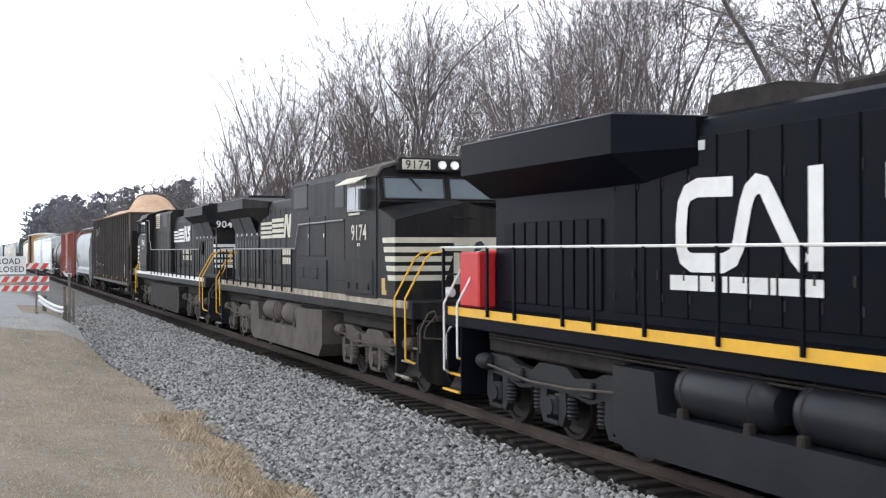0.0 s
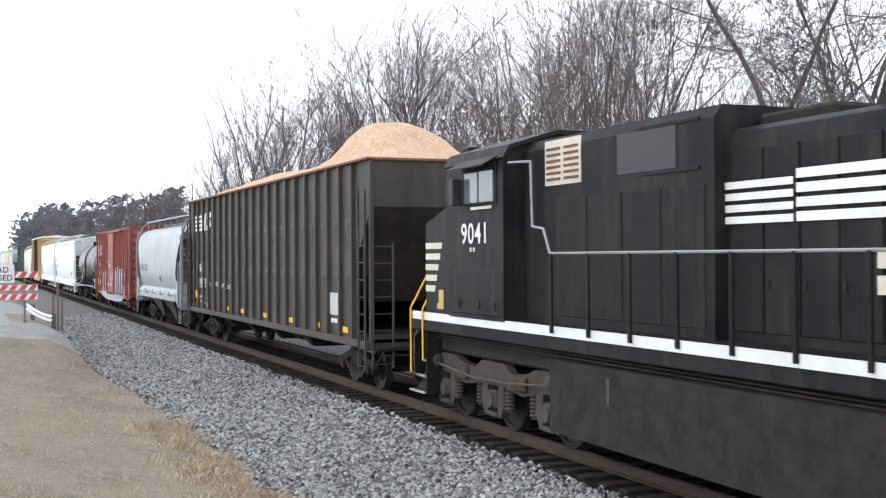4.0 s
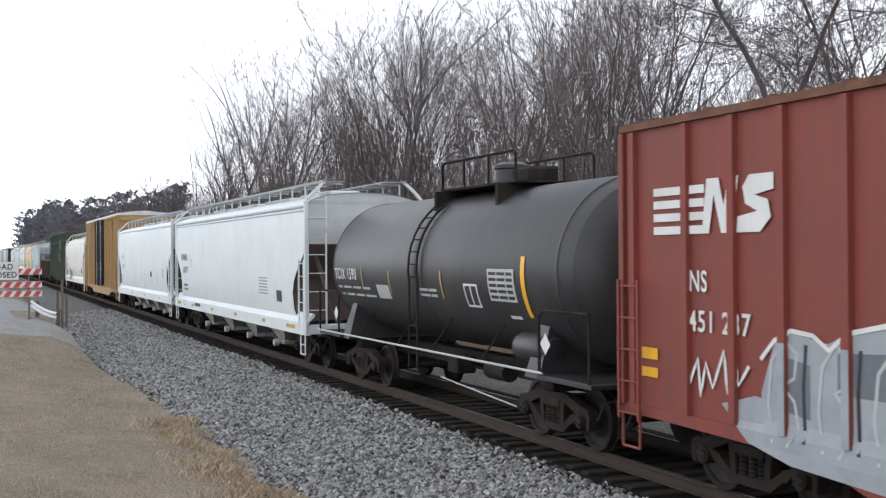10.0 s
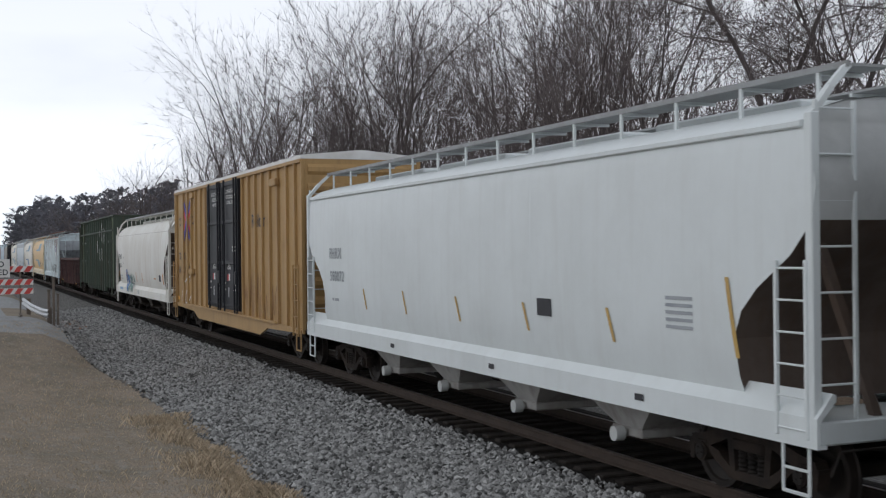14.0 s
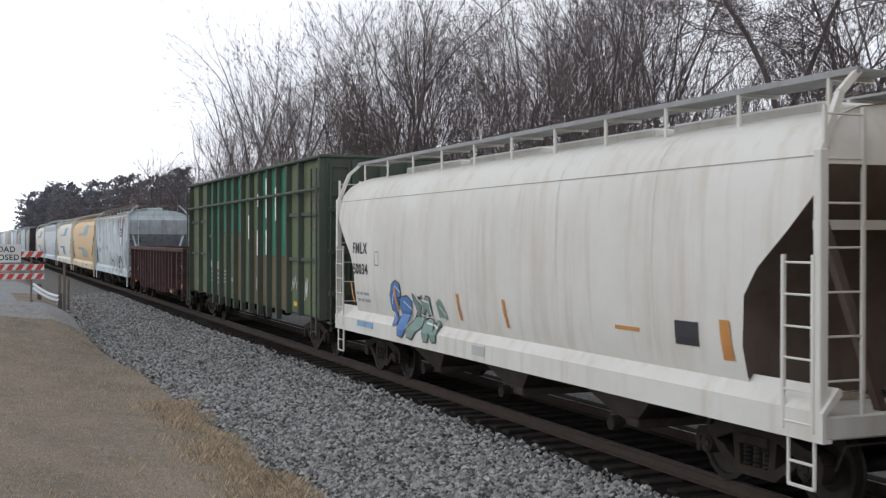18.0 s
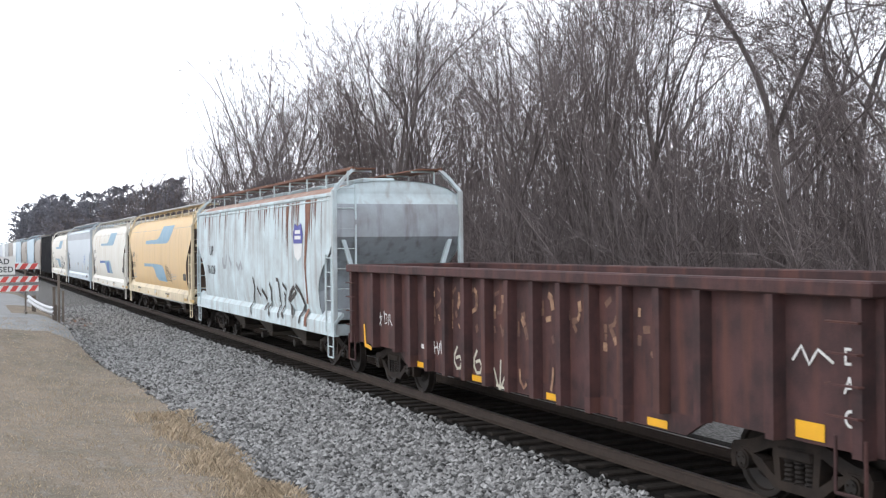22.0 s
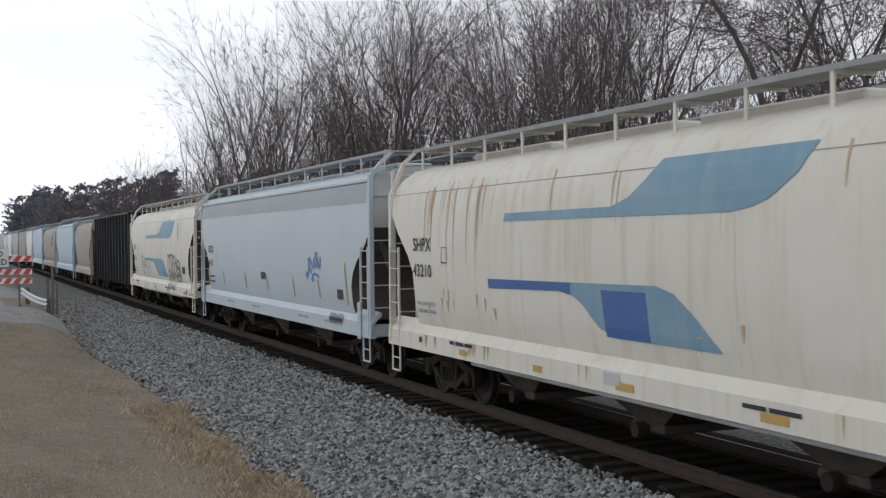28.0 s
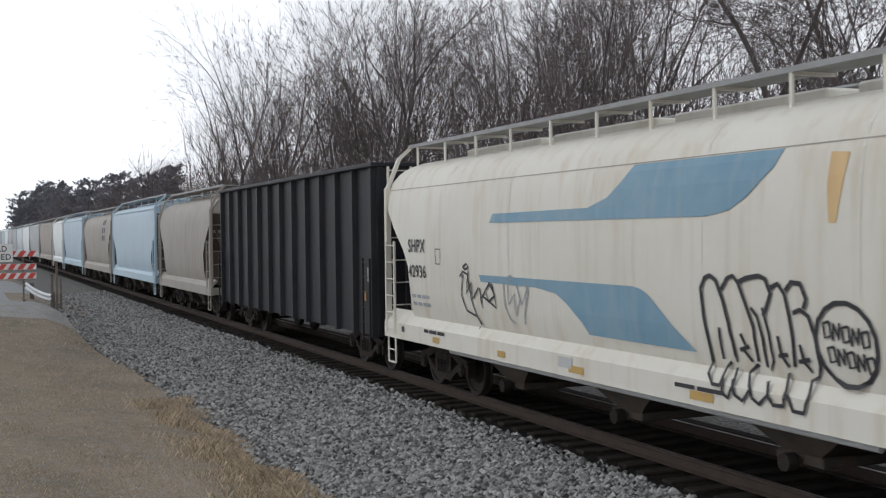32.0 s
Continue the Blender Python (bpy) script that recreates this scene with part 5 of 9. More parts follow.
def loco(c, f, label, paint, trim, wide, style, number=""):
    """f = 1 faces the way of travel, -1 runs hood first. wide: half width of the cabinet behind the cab. style: dusty, clean or plain."""
    car = tagged(new("locomotive"), label, "locomotive", "locomotives of the freight train")
    ROLLING.append((car, c))

    def X(x):
        return f * x

    def box(form, x0, x1, y0, y1, z0, z1, ch=0.0):
        return form.box(X(x0), X(x1), y0, y1, z0, z1, ch)

    def prism_y(form, poly, a, b):
        return form.prism([(X(x), z) for x, z in poly], "y", a, b)
    top = 4.57 if style == "plain" else 4.40
    rear = -10.7 if style == "plain" else -10.1
    grey = M_ltruck if style == "dusty" else M_frame
    # deck, sill stripe
    part("deck", box(Form(), rear, 9.35, -1.48, 1.48, 1.55, 1.90, 0.02), paint, car)
    part("sill_stripe", box(Form(), rear + 0.3, 9.15, -1.505, -1.475, 1.755, 1.90), M_dust_stripe if style == "dusty" else trim, car, "worn coloured stripe along the deck edge")
    part("frame_rail", box(Form(), -9.6, 9.3, -0.75, 0.75, 1.15, 1.56, 0.03), M_frame, car)
    # long hood with rounded shoulders
    prof = [(-0.95, 1.88), (-0.95, top - 0.20), (-0.90, top - 0.07), (-0.78, top), (0.78, top), (0.90, top - 0.07), (0.95, top - 0.20), (0.95, 1.88)]
    part("hood", Form().prism(prof, "x", X(-9.55), X(0.12)), paint, car)
    # radiator housing overhanging the hood
    wx = -4.64 if style == "plain" else -5.75
    z1, z0 = (4.72, 4.16) if style == "plain" else (4.54, 4.20)
    wing = [(-1.52, z0), (-1.52, z1 - 0.04), (-1.44, z1), (1.44, z1), (1.52, z1 - 0.04), (1.52, z0), (0.97, 3.78), (-0.97, 3.78)]
    form = Form().prism(wing, "x", X(-9.75), X(wx))
    n = len(form.v)
    form.v += [(X(wx), y, z) for y, z in wing] + [(X(wx + 1.2), y * 0.66 if abs(y) > 1 else y * 0.98, min(z, top - 0.02)) for y, z in wing]
    form.f += [(n + i, n + (i + 1) % 8, n + 8 + (i + 1) % 8, n + 8 + i) for i in range(8)] + [tuple(range(n + 8, n + 16))]
    rad = part("radiator_housing", form, paint, car)
    screen = Form()
    for x0, x1 in ((-9.2, -7.8), (-7.65, -6.1)):
        screen.add([(X(x0), -0.985, 3.42), (X(x1), -0.985, 3.42), (X(x1), -1.20, 3.95), (X(x0), -1.20, 3.95)], [(0, 1, 2, 3)])
    if style != "plain":
        part("radiator_screen", screen.mesh("radiator_screen", M_ink, False), M_ink, car, "black mesh intake screens under the radiator")
    part("radiator_cap", box(Form(), -9.3, -6.2, -1.2, 1.2, z1 - 0.02, z1 + 0.10, 0.03), paint, rad)
    # hood doors and their louvres
    for i in range(8):
        x = -9.15 + i * 0.42
        door = part("hood_door", box(Form(), x, x + 0.36, -0.985, -0.945, 2.02, 3.34, 0.008), paint, car)
        if style != "plain":
            part("louvre", box(Form(), x + 0.08, x + 0.28, -0.993, -0.98, 2.35, 3.22), M_ink, door)
    for i in range(9):
        x = -5.5 + i * 0.62
        door = part("hood_door", box(Form(), x, x + 0.57, -0.972, -0.945, 2.02, top - 0.28, 0.006), paint, car)
        part("door_latch", box(Form(), x + 0.50, x + 0.54, -0.99, -0.965, 2.5, 2.62), M_frame, door)
        part("door_hinge", box(Form(), x + 0.005, x + 0.03, -0.985, -0.965, 3.7, 3.82).box(X(x + 0.005), X(x + 0.03), -0.985, -0.965, 2.2, 2.32), M_frame, door)
    stack = prism_y(Form(), [(-3.7, top - 0.02), (-3.55, top + 0.26), (-2.15, top + 0.26), (-2.0, top - 0.02)], -0.7, 0.7)
    part("exhaust_housing", stack, M_frame, car)
    part("dynamic_brake_cap", box(Form(), -1.3, 0.0, -0.6, 0.6, top - 0.01, top + 0.16, 0.04), M_frame, car)
    # cabinet behind the cab
    cz = 4.68 if style != "plain" else 4.72
    cab_prof = [(-wide, 1.88), (-wide, cz - 0.16), (-wide + 0.12, cz), (wide - 0.12, cz), (wide, cz - 0.16), (wide, 1.88)]
    part("equipment_cabinet", Form().prism(cab_prof, "x", X(0.12), X(5.12)), paint, car)
    grille = part("intake_grille", box(Form(), 0.45 if f > 0 else 0.9, 1.75 if f > 0 else 2.3, -wide - 0.012, -wide + 0.01, 3.98, 4.52, 0.004), M_ink, car)
    part("grille_frame", box(box(Form(), 0.40, 1.80, -wide - 0.02, -wide + 0.01, 3.93, 3.98), 0.40, 1.80, -wide - 0.02, -wide + 0.01, 4.52, 4.56), paint, grille)
    if f > 0:
        part("rear_cab_window", box(Form(), 4.25, 4.92, -wide - 0.014, -wide + 0.01, 3.88, 4.55, 0.004), M_ink, car)
        for x0, x1 in ((0.7, 2.0), (2.1, 3.4)):
            d = part("cabinet_door", box(Form(), x0, x1, -wide - 0.016, -wide + 0.01, 2.75, 3.72, 0.008), paint, car)
            part("door_latch", box(Form(), x1 - 0.1, x1 - 0.06, -wide - 0.03, -wide - 0.01, 3.2, 3.3), M_chrome, d)
        d = part("lower_panel", box(Form(), 0.75, 3.55, -wide - 0.022, -wide + 0.01, 1.92, 2.66, 0.008), paint, car)
        for x in (1.1, 2.35):
            for k in range(4):
                part("louvre", box(Form(), x, x + 0.42, -wide - 0.045, -wide - 0.018, 2.20 + 0.08 * k, 2.235 + 0.08 * k, 0.006), paint, d)
        part("cab_rear_door", box(Form(), 4.15, 5.0, -wide - 0.02, -wide + 0.01, 2.2, 3.6, 0.01), paint, car)
    else:
        d = part("rear_window", box(Form(), 3.3, 4.4, -wide - 0.012, -wide + 0.01, 3.95, 4.62, 0.004), M_cream, car)
        for k in range(6):
            part("louvre", box(Form(), 3.36, 3.80, -wide - 0.022, -wide, 4.02 + 0.09 * k, 4.06 + 0.09 * k), M_rusty, d)
            part("louvre", box(Form(), 3.90, 4.34, -wide - 0.022, -wide, 4.02 + 0.09 * k, 4.06 + 0.09 * k), M_rusty, d)
        for i in range(4):
            part("cabinet_door", box(Form(), 0.3 + i * 0.95, 1.2 + i * 0.95, -wide - 0.014, -wide + 0.01, 2.02, 3.75, 0.008), paint, car)
    # cab and wide nose
    roof = [(-1.52, 4.44), (-1.40, 4.60), (-0.60, 4.84), (0.60, 4.84), (1.40, 4.60), (1.52, 4.44)]
    cab = part("cab", Form().prism([(-1.52, 1.88), *roof, (1.52, 1.88)], "x", X(5.125), X(7.32)), paint, car)
    part("cab_roof", Form().prism([(-1.56, 4.44), (-1.44, 4.64), (-0.62, 4.89), (0.62, 4.89), (1.44, 4.64), (1.56, 4.44), (1.53, 4.42), (1.41, 4.59), (0.6, 4.83), (-0.6, 4.83), (-1.41, 4.59), (-1.53, 4.42)], "x", X(5.05), X(7.46)), M_ltruck if style == "dusty" else paint, cab)
    part("cab_front", prism_y(Form(), [(7.30, 3.70), (7.54, 3.90), (7.42, 4.47), (7.30, 4.50)], -1.50, 1.50), paint, car)
    part("cab_brow", Form().prism([(-1.46, 4.46), (-1.38, 4.57), (-0.60, 4.80), (0.60, 4.80), (1.38, 4.57), (1.46, 4.46)], "x", X(7.31), X(7.43)), paint, car)
    nb = part("number_board", box(Form(), 7.36, 7.62, -1.12, 1.12, 4.53, 4.82, 0.03), paint, car)
    for y in (-1.05, 0.42):
        part("number_plate", box(Form(), 7.60, 7.635, y, y + 0.62, 4.57, 4.78), M_cream if style == "dusty" else M_ink, nb)
        if number and f > 0:
            plate = letters(nb, number, 0, 0, 0.17, M_ink if style == "dusty" else M_cream, lambda z: 0.0, 0.0, 1.05)
            plate.matrix_basis = pose(7.648, y + 0.06, 4.59, 0, 0, 90)
    for y in (-0.16, 0.12):
        part("headlight", Form().turned([(0.0, X(7.67)), (0.085, X(7.67)), (0.10, X(7.60))], (0, y, 4.67), "x", 16), M_chrome, nb)
    for y0, y1 in ((-1.40, -0.07), (0.07, 1.40)):
        w = Form().add([(X(7.545), y0, 3.97), (X(7.545), y1, 3.97), (X(7.447), y1, 4.41), (X(7.447), y0, 4.41)], [(0, 1, 2, 3)])
        ws = part("windshield", w, M_glass, car, "grey reflecting windshield")
        rim = [(X(7.55), y0, 3.97), (X(7.55), y1, 3.97), (X(7.45), y1, 4.41), (X(7.45), y0, 4.41), (X(7.55), y0, 3.97)]
        part("window_gasket", Form().pipe(rim, 0.018, 5), M_ink, ws)
        part("wiper", Form().pipe([(X(7.47), (y0 + y1) / 2 - 0.1, 4.44), (X(7.54), (y0 + y1) / 2 + 0.15, 4.14)], 0.014, 5), M_ink, ws)
    nf = Form()
    for x, ze, zt in ((7.30, 3.80, 4.00), (8.45, 3.50, 3.87)):
        nf.v += [(X(x), -1.50, 1.88), (X(x), -1.50, ze), (X(x), 0.0, zt), (X(x), 1.50, ze), (X(x), 1.50, 1.88)]
    nf.f = [(i, (i + 1) % 5, 5 + (i + 1) % 5, 5 + i) for i in range(5)] + [tuple(range(5)), tuple(range(5, 10))]
    part("nose", nf, paint, car, "wide sloping nose")
    for z, y in ((3.58, -0.25), (3.22, -0.25), (3.0, -0.25)):
        part("nose_grab_iron", Form().pipe([(X(8.45), y, z), (X(8.52), y, z - 0.03), (X(8.52), y + 0.45, z - 0.03), (X(8.45), y + 0.45, z)], 0.012, 5), paint, car)
    for y in (-0.62, 0.62):
        part("ditch_light", Form().turned([(0.0, X(9.28)), (0.08, X(9.28)), (0.11, X(9.22)), (0.11, X(9.08)), (0.0, X(9.05))], (0, y, 2.06), "x", 16), M_chrome, car)
    if style != "plain":
        for k in range(5):
            za, zb = 2.28 + k * 0.19, 2.39 + k * 0.19
            x0 = 8.02 - 0.08 * k
            st = Form().add([(X(x0), -1.506, za), (X(8.456), -1.506, za), (X(8.456), -1.506, zb), (X(x0 - 0.03), -1.506, zb)], [(0, 1, 2, 3)])
            st.add([(X(8.456), -1.506, za), (X(8.456), -0.42 + 0.06 * k, za), (X(8.456), -0.38 + 0.06 * k, zb), (X(8.456), -1.506, zb)], [(0, 1, 2, 3)])
            part("nose_stripe", st.mesh("nose_stripe", M_cream, False), M_cream, car, "pale horizontal nose stripe")
        part("nose_emblem", Form().box(X(8.45), X(8.458), -0.24, 1.30, 2.20, 3.15), M_cream, car, "pale panel across the nose")
        part("emblem_figure", Form().prism([(0.02, 2.28), (0.10, 2.22), (0.14, 2.42), (0.30, 2.55), (0.38, 2.50), (0.40, 2.70), (0.34, 2.88), (0.44, 3.00), (0.36, 3.08), (0.24, 3.04), (0.20, 2.82), (0.08, 2.62), (-0.02, 2.56), (-0.06, 2.40)], "x", X(8.459), X(8.468)), M_ink, car)
        part("patch_plate", Form().add([(X(7.62), -1.506, 1.98), (X(7.92), -1.506, 1.98), (X(7.92), -1.506, 2.08), (X(7.84), -1.506, 2.08), (X(7.84), -1.506, 2.32), (X(7.62), -1.506, 2.32)], [(0, 1, 2, 3, 4, 5)]), M_gold, car)
    # cab side: window, awning, doors
    win = part("side_window", box(Form(), 5.36, 6.66, -1.545, -1.50, 3.74, 4.40, 0.01), M_panelgrey if style == "dusty" else M_frame, car, "cab side window in a dark frame")
    part("window_sill", box(Form(), 5.5, 6.3, -1.56, -1.54, 3.66, 3.71, 0.005), M_cream, win)
    for x0, x1 in ((5.44, 5.98), (6.04, 6.58)):
        part("window_pane", box(Form(), x0, x1, -1.552, -1.54, 3.78, 4.27), M_glass, win)
    part("awning", Form().prism([(-1.53, 4.46), (-1.80, 4.32), (-1.80, 4.34), (-1.53, 4.49)], "x", X(5.3), X(6.75)), M_cream if style == "dusty" else paint, win)
    part("mirror", box(Form(), 6.70, 6.86, -1.72, -1.55, 3.75, 4.20, 0.02), M_ink, win)
    box_door = part("battery_box", box(Form(), 5.1, 7.12, -1.535, -1.50, 1.95, 2.68, 0.012), paint, car)
    for x in (5.4, 6.0, 6.8):
        part("door_latch", box(Form(), x, x + 0.06, -1.555, -1.53, 2.05, 2.18), M_frame, box_door)
    # fuel tank with air reservoirs
    if f > 0:
        tank = prism_y(Form(), [(-4.6, 0.50), (-4.6, 1.38), (-3.6, 1.38), (-3.5, 0.88), (0.75, 0.88), (0.85, 1.40), (3.2, 1.45), (3.2, 0.62), (2.9, 0.32), (-4.3, 0.32)], -1.52, 1.52)
        ft = part("fuel_tank", tank, grey if style == "dusty" else M_satin, car, "fuel tank with a stepped top")
        for x0 in (-3.35, -1.15):
            part("air_reservoir", Form().turned([(0, X(x0)), (0.2, X(x0 + 0.03)), (0.31, X(x0 + 0.16)), (0.33, X(x0 + 0.28)), (0.33, X(x0 + 1.65)), (0.31, X(x0 + 1.77)), (0.2, X(x0 + 1.9)), (0, X(x0 + 1.93))], (0, -1.18, 1.20), "x", 24), grey if style == "dusty" else M_satin, ft, "cylindrical air reservoir")
            for x in (x0 + 0.3, x0 + 1.6):
                part("strap", Form().turned([(0.334, X(x - 0.02)), (0.342, X(x)), (0.334, X(x + 0.02))], (0, -1.18, 1.20), "x", 24), M_frame, car)
                part("reservoir_foot", box(Form(), x - 0.06, x + 0.06, -1.52, -1.40, 0.86, 1.00, 0.02), grey, car)
    else:
        tank = prism_y(Form(), [(-4.5, 0.55), (-4.5, 1.30), (-4.35, 1.42), (3.6, 1.42), (3.6, 0.40), (-4.2, 0.32)], -1.52, 1.52)
        ft = part("fuel_tank", tank, grey, car, "plain flat-sided fuel tank")
        part("fuel_gauge", box(Form(), 1.9, 1.98, -1.535, -1.51, 0.95, 1.30), M_ink, ft)
    for k in range(3):
        pipes = Form()
        z = 1.44 + 0.05 * k
        pipes.pipe([(X(-9.0), -1.32, z), (X(-4.6), -1.34, z), (X(3.4), -1.34, z + 0.02), (X(9.0), -1.3, z)], 0.02, 5)
        part("under_deck_pipe", pipes, M_frame, car)
    for x0, x1 in ((-9.3, -4.8), (3.9, 8.6)):
        part("under_deck_gear", box(Form(), x0, x1, -1.2, 1.2, 1.18, 1.54, 0.04), M_frame, car)
    cast = {"plain": M_blacktruck, "clean": M_midtruck, "dusty": M_ltruck}[style]
    loco_truck(car, X(6.25), cast)
    loco_truck(car, X(-6.95), cast)
    # ends: platforms, steps, pilots, handrails
    tread = M_yellow if style == "plain" else M_dust_stripe
    bright = M_white if style == "plain" else M_yellow
    for e, xe in ((1, 9.35), (-1, rear)):
        plate = [(-1.30, 1.50), (-1.38, 1.40), (-1.38, 0.62), (-1.20, 0.36), (-0.95, 0.28), (0.95, 0.28), (1.20, 0.36), (1.38, 0.62), (1.38, 1.40), (1.30, 1.50)]
        part("pilot", Form().prism(plate, "x", X(xe), X(xe + e * 0.08)), paint, car)
        part("anticlimber", box(Form(), xe + e * 0.005, xe + e * 0.22, -1.05, 1.05, 1.50, 1.62, 0.02), M_frame, car)
        part("step_well", box(Form(), xe - e * 0.90, xe - e * 0.85, -1.50, -0.70, 0.40, 1.55, 0.01), paint, car)
        part("well_liner", Form().prism([(-1.34, 0.42), (-0.78, 1.54), (-0.74, 1.54), (-1.30, 0.42)], "x", X(xe - e * 0.85), X(xe)), M_frame, car)
        for k in range(5):
            st = part("step", box(Form(), xe - e * 0.84, xe - e * 0.12, -1.53 + 0.14 * k, -1.26 + 0.14 * k, 0.42 + 0.265 * k, 0.445 + 0.265 * k, 0.006), M_frame, car, "worn step tread")
            part("nosing", box(Form(), xe - e * 0.845, xe - e * 0.115, -1.54 + 0.14 * k, -1.49 + 0.14 * k, 0.41 + 0.265 * k, 0.449 + 0.265 * k, 0.005), tread, st)
        for dx in (0.21, 0.82):
            xr = X(xe - e * dx)
            low = 0.78 if dx < 0.5 else 1.02
            pts = [(xr, -1.54, low), (xr, -1.545, 1.95), (xr, -1.12, 2.72), (xr, -1.00, 2.83), (X(xe - e * (dx - 0.1)), -0.80, 2.86)]
            if dx < 0.5:
                pts = [(X(xe - e * 0.08), -1.40, low - 0.08)] + pts
            part("step_handrail", Form().pipe(pts, 0.020, 7), bright, car, "bright painted step handrail")
        coup = box(box(Form(), xe, xe + e * 0.5, -0.1, 0.1, 0.76, 1.0, 0.03), xe + e * 0.45, xe + e * 0.75, -0.16, 0.14, 0.72, 1.02, 0.05)
        for y in (-0.85, -0.7, -0.5, 0.5, 0.7, 0.85):
            part("air_hose", Form().pipe([(X(xe + e * 0.08), y, 1.18), (X(xe + e * 0.24), y, 1.10), (X(xe + e * 0.34), y * 0.96, 0.75), (X(xe + e * 0.42), y * 0.9, 0.52), (X(xe + e * 0.55), y * 0.86, 0.46)], 0.025, 6), M_ink, car)
        for y in (-0.80, -0.42, 0.42, 0.80):
            part("end_stanchion", Form().box(X(xe - e * 0.09), X(xe - e * 0.03), y - 0.03, y + 0.03, 1.88, 2.86, 0.006), M_frame, car)
        for y in (-0.80, 0.42):
            for z in (2.86, 2.42):
                part("end_handrail", Form().pipe([(X(xe - e * 0.06), y, z), (X(xe - e * 0.06), y + 0.38, z)], 0.018, 6), bright if style == "clean" else M_frame, car)
        loop = [(-1.36, 0.92), (-1.36, 1.36), (-1.20, 1.66), (-1.06, 1.72), (-1.02, 1.62), (-1.24, 1.42), (-1.28, 1.20), (-0.30, 1.12), (0.0, 1.05)]
        part("uncoupling_lever", Form().pipe([(X(xe + e * 0.12), y, z) for y, z in loop], 0.020, 6), M_white if style == "plain" else M_ltruck, car)
        part("coupler", coup, M_frame, car)
    rail_mat = M_grating if style != "plain" else M_white
    if f > 0:
        pts = [(-9.2, 2.94), (0.72, 2.94), (1.05, 3.55), (5.0, 3.58)] if style != "plain" else [(rear + 0.05, 2.94), (8.0, 2.94)]
    else:
        pts = [(-9.1, 2.94), (3.55, 2.94), (3.75, 3.30), (4.1, 3.34), (4.15, 4.3), (4.9, 4.34)]
    part("handrail", Form().pipe([(X(x), -1.53, z) for x, z in pts], 0.02, 6), rail_mat, car, "pale handrail along the walkway")
    for x in (STANCHIONS if style == "plain" else [-9.2 + k * 1.06 for k in range(13)]):
        if x < (0.9 if f > 0 and style != "plain" else 3.6):
            part("stanchion", box(Form(), x - 0.03, x + 0.03, -1.55, -1.51, 1.80, 2.94, 0.006), paint, car)
    # marks on the sides
    if style == "plain":
        on = lambda z: 0.975
        part("end_panel", box(Form(), -9.9, -9.56, -0.94, 0.94, 1.9, 2.90, 0.02), M_red, car, "bright red end of the hood")
        part("sand_box", box(Form(), -10.35, -9.52, -1.30, -0.96, 1.9, 2.86, 0.03), M_red, car, "red box on the rear platform")
        strokes("logo_band", car, [[(-2.71, 3.64), (-3.44, 3.66), (-3.66, 3.60), (-3.76, 3.46), (-3.80, 3.20), (-3.80, 2.95), (-3.74, 2.80), (-3.58, 2.73), (-2.90, 2.73), (-2.70, 2.80), (-2.60, 2.95), (-2.46, 3.42), (-2.38, 3.57), (-2.25, 3.65), (-2.12, 3.62), (-2.03, 3.50), (-1.58, 2.86), (-1.42, 2.72)],
                                   [(-1.24, 2.66), (-1.24, 3.79)]], 0.24, M_white, on, 0.012, "thick white band emblem")
        bars(car, -4.05, 2.38, (0.62, 0.42, 0.10, 0.34, 0.34, 0.10, 0.36, 0.34), 0.19, M_white, on, 0.045, lift=0.014)
        bars(car, -3.85, 4.05, (0.10,), 0.16, M_panelgrey, on)
        bars(car, -3.42, 4.12, (0.14,), 0.12, M_panelgrey, on)
        bars(car, -0.2, 3.4, (0.3, 0.3), 0.35, M_white, on, 0.1)
    else:
        on = lambda z: 0.985
        a = -5.5 if f > 0 else -0.35
        z0 = 3.26
        for k in range(4):
            patch("emblem_stripe", car, [rect(a, a + 1.45, z0 + 0.135 * k, z0 + 0.135 * k + 0.085)], M_cream if f > 0 else M_white, on, 0.012, rows=1)
            patch("emblem_stripe", car, [rect(a + 1.50, a + 2.9, z0 + 0.155 * k, z0 + 0.155 * k + 0.105)], M_cream if f > 0 else M_white, on, 0.012, rows=1)
        for poly in ([(2.9, 0), (3.08, 0), (3.2, 0.45), (3.38, 0), (3.62, 0), (3.80, 0.66), (3.58, 0.66), (3.48, 0.3), (3.36, 0.66), (3.06, 0.66)],
                     [(3.72, 0.02), (4.25, 0.02), (4.44, 0.16), (4.40, 0.36), (4.16, 0.42), (4.50, 0.48), (4.50, 0.66), (4.0, 0.66), (3.86, 0.54), (3.92, 0.34), (4.18, 0.24), (3.74, 0.18)]):
            patch("emblem_block", car, [[(a + x, z0 + z) for x, z in poly]], M_cream if f > 0 else M_white, on, 0.012, "pale slanted emblem block", rows=1)
        b = -2.85 if f > 0 else 2.35
        bars(car, b, 2.76, (0.26, 0.22, 0.22, 0.22, 0.24, 0.20, 0.22), 0.19, M_cream, on, 0.04)
        bars(car, b, 2.50, (0.24, 0.22, 0.22, 0.22, 0.22, 0.22, 0.2, 0.24), 0.19, M_cream, on, 0.04)
        cabside = lambda z: 1.525
        letters(car, number, 5.62 if f > 0 else -6.75, 3.12, 0.33, M_cream if f > 0 else M_white, cabside, 0.012, 1.08)
        bars(car, 6.05 if f > 0 else -6.4, 2.98, (0.08, 0.08), 0.07, M_cream, cabside)
        for k in range(5):
            bars(car, (-9.1 + 0.75 * k) if f > 0 else (5.6 + 0.75 * k), 3.37, (0.16,), 0.08, M_panelgrey, on)
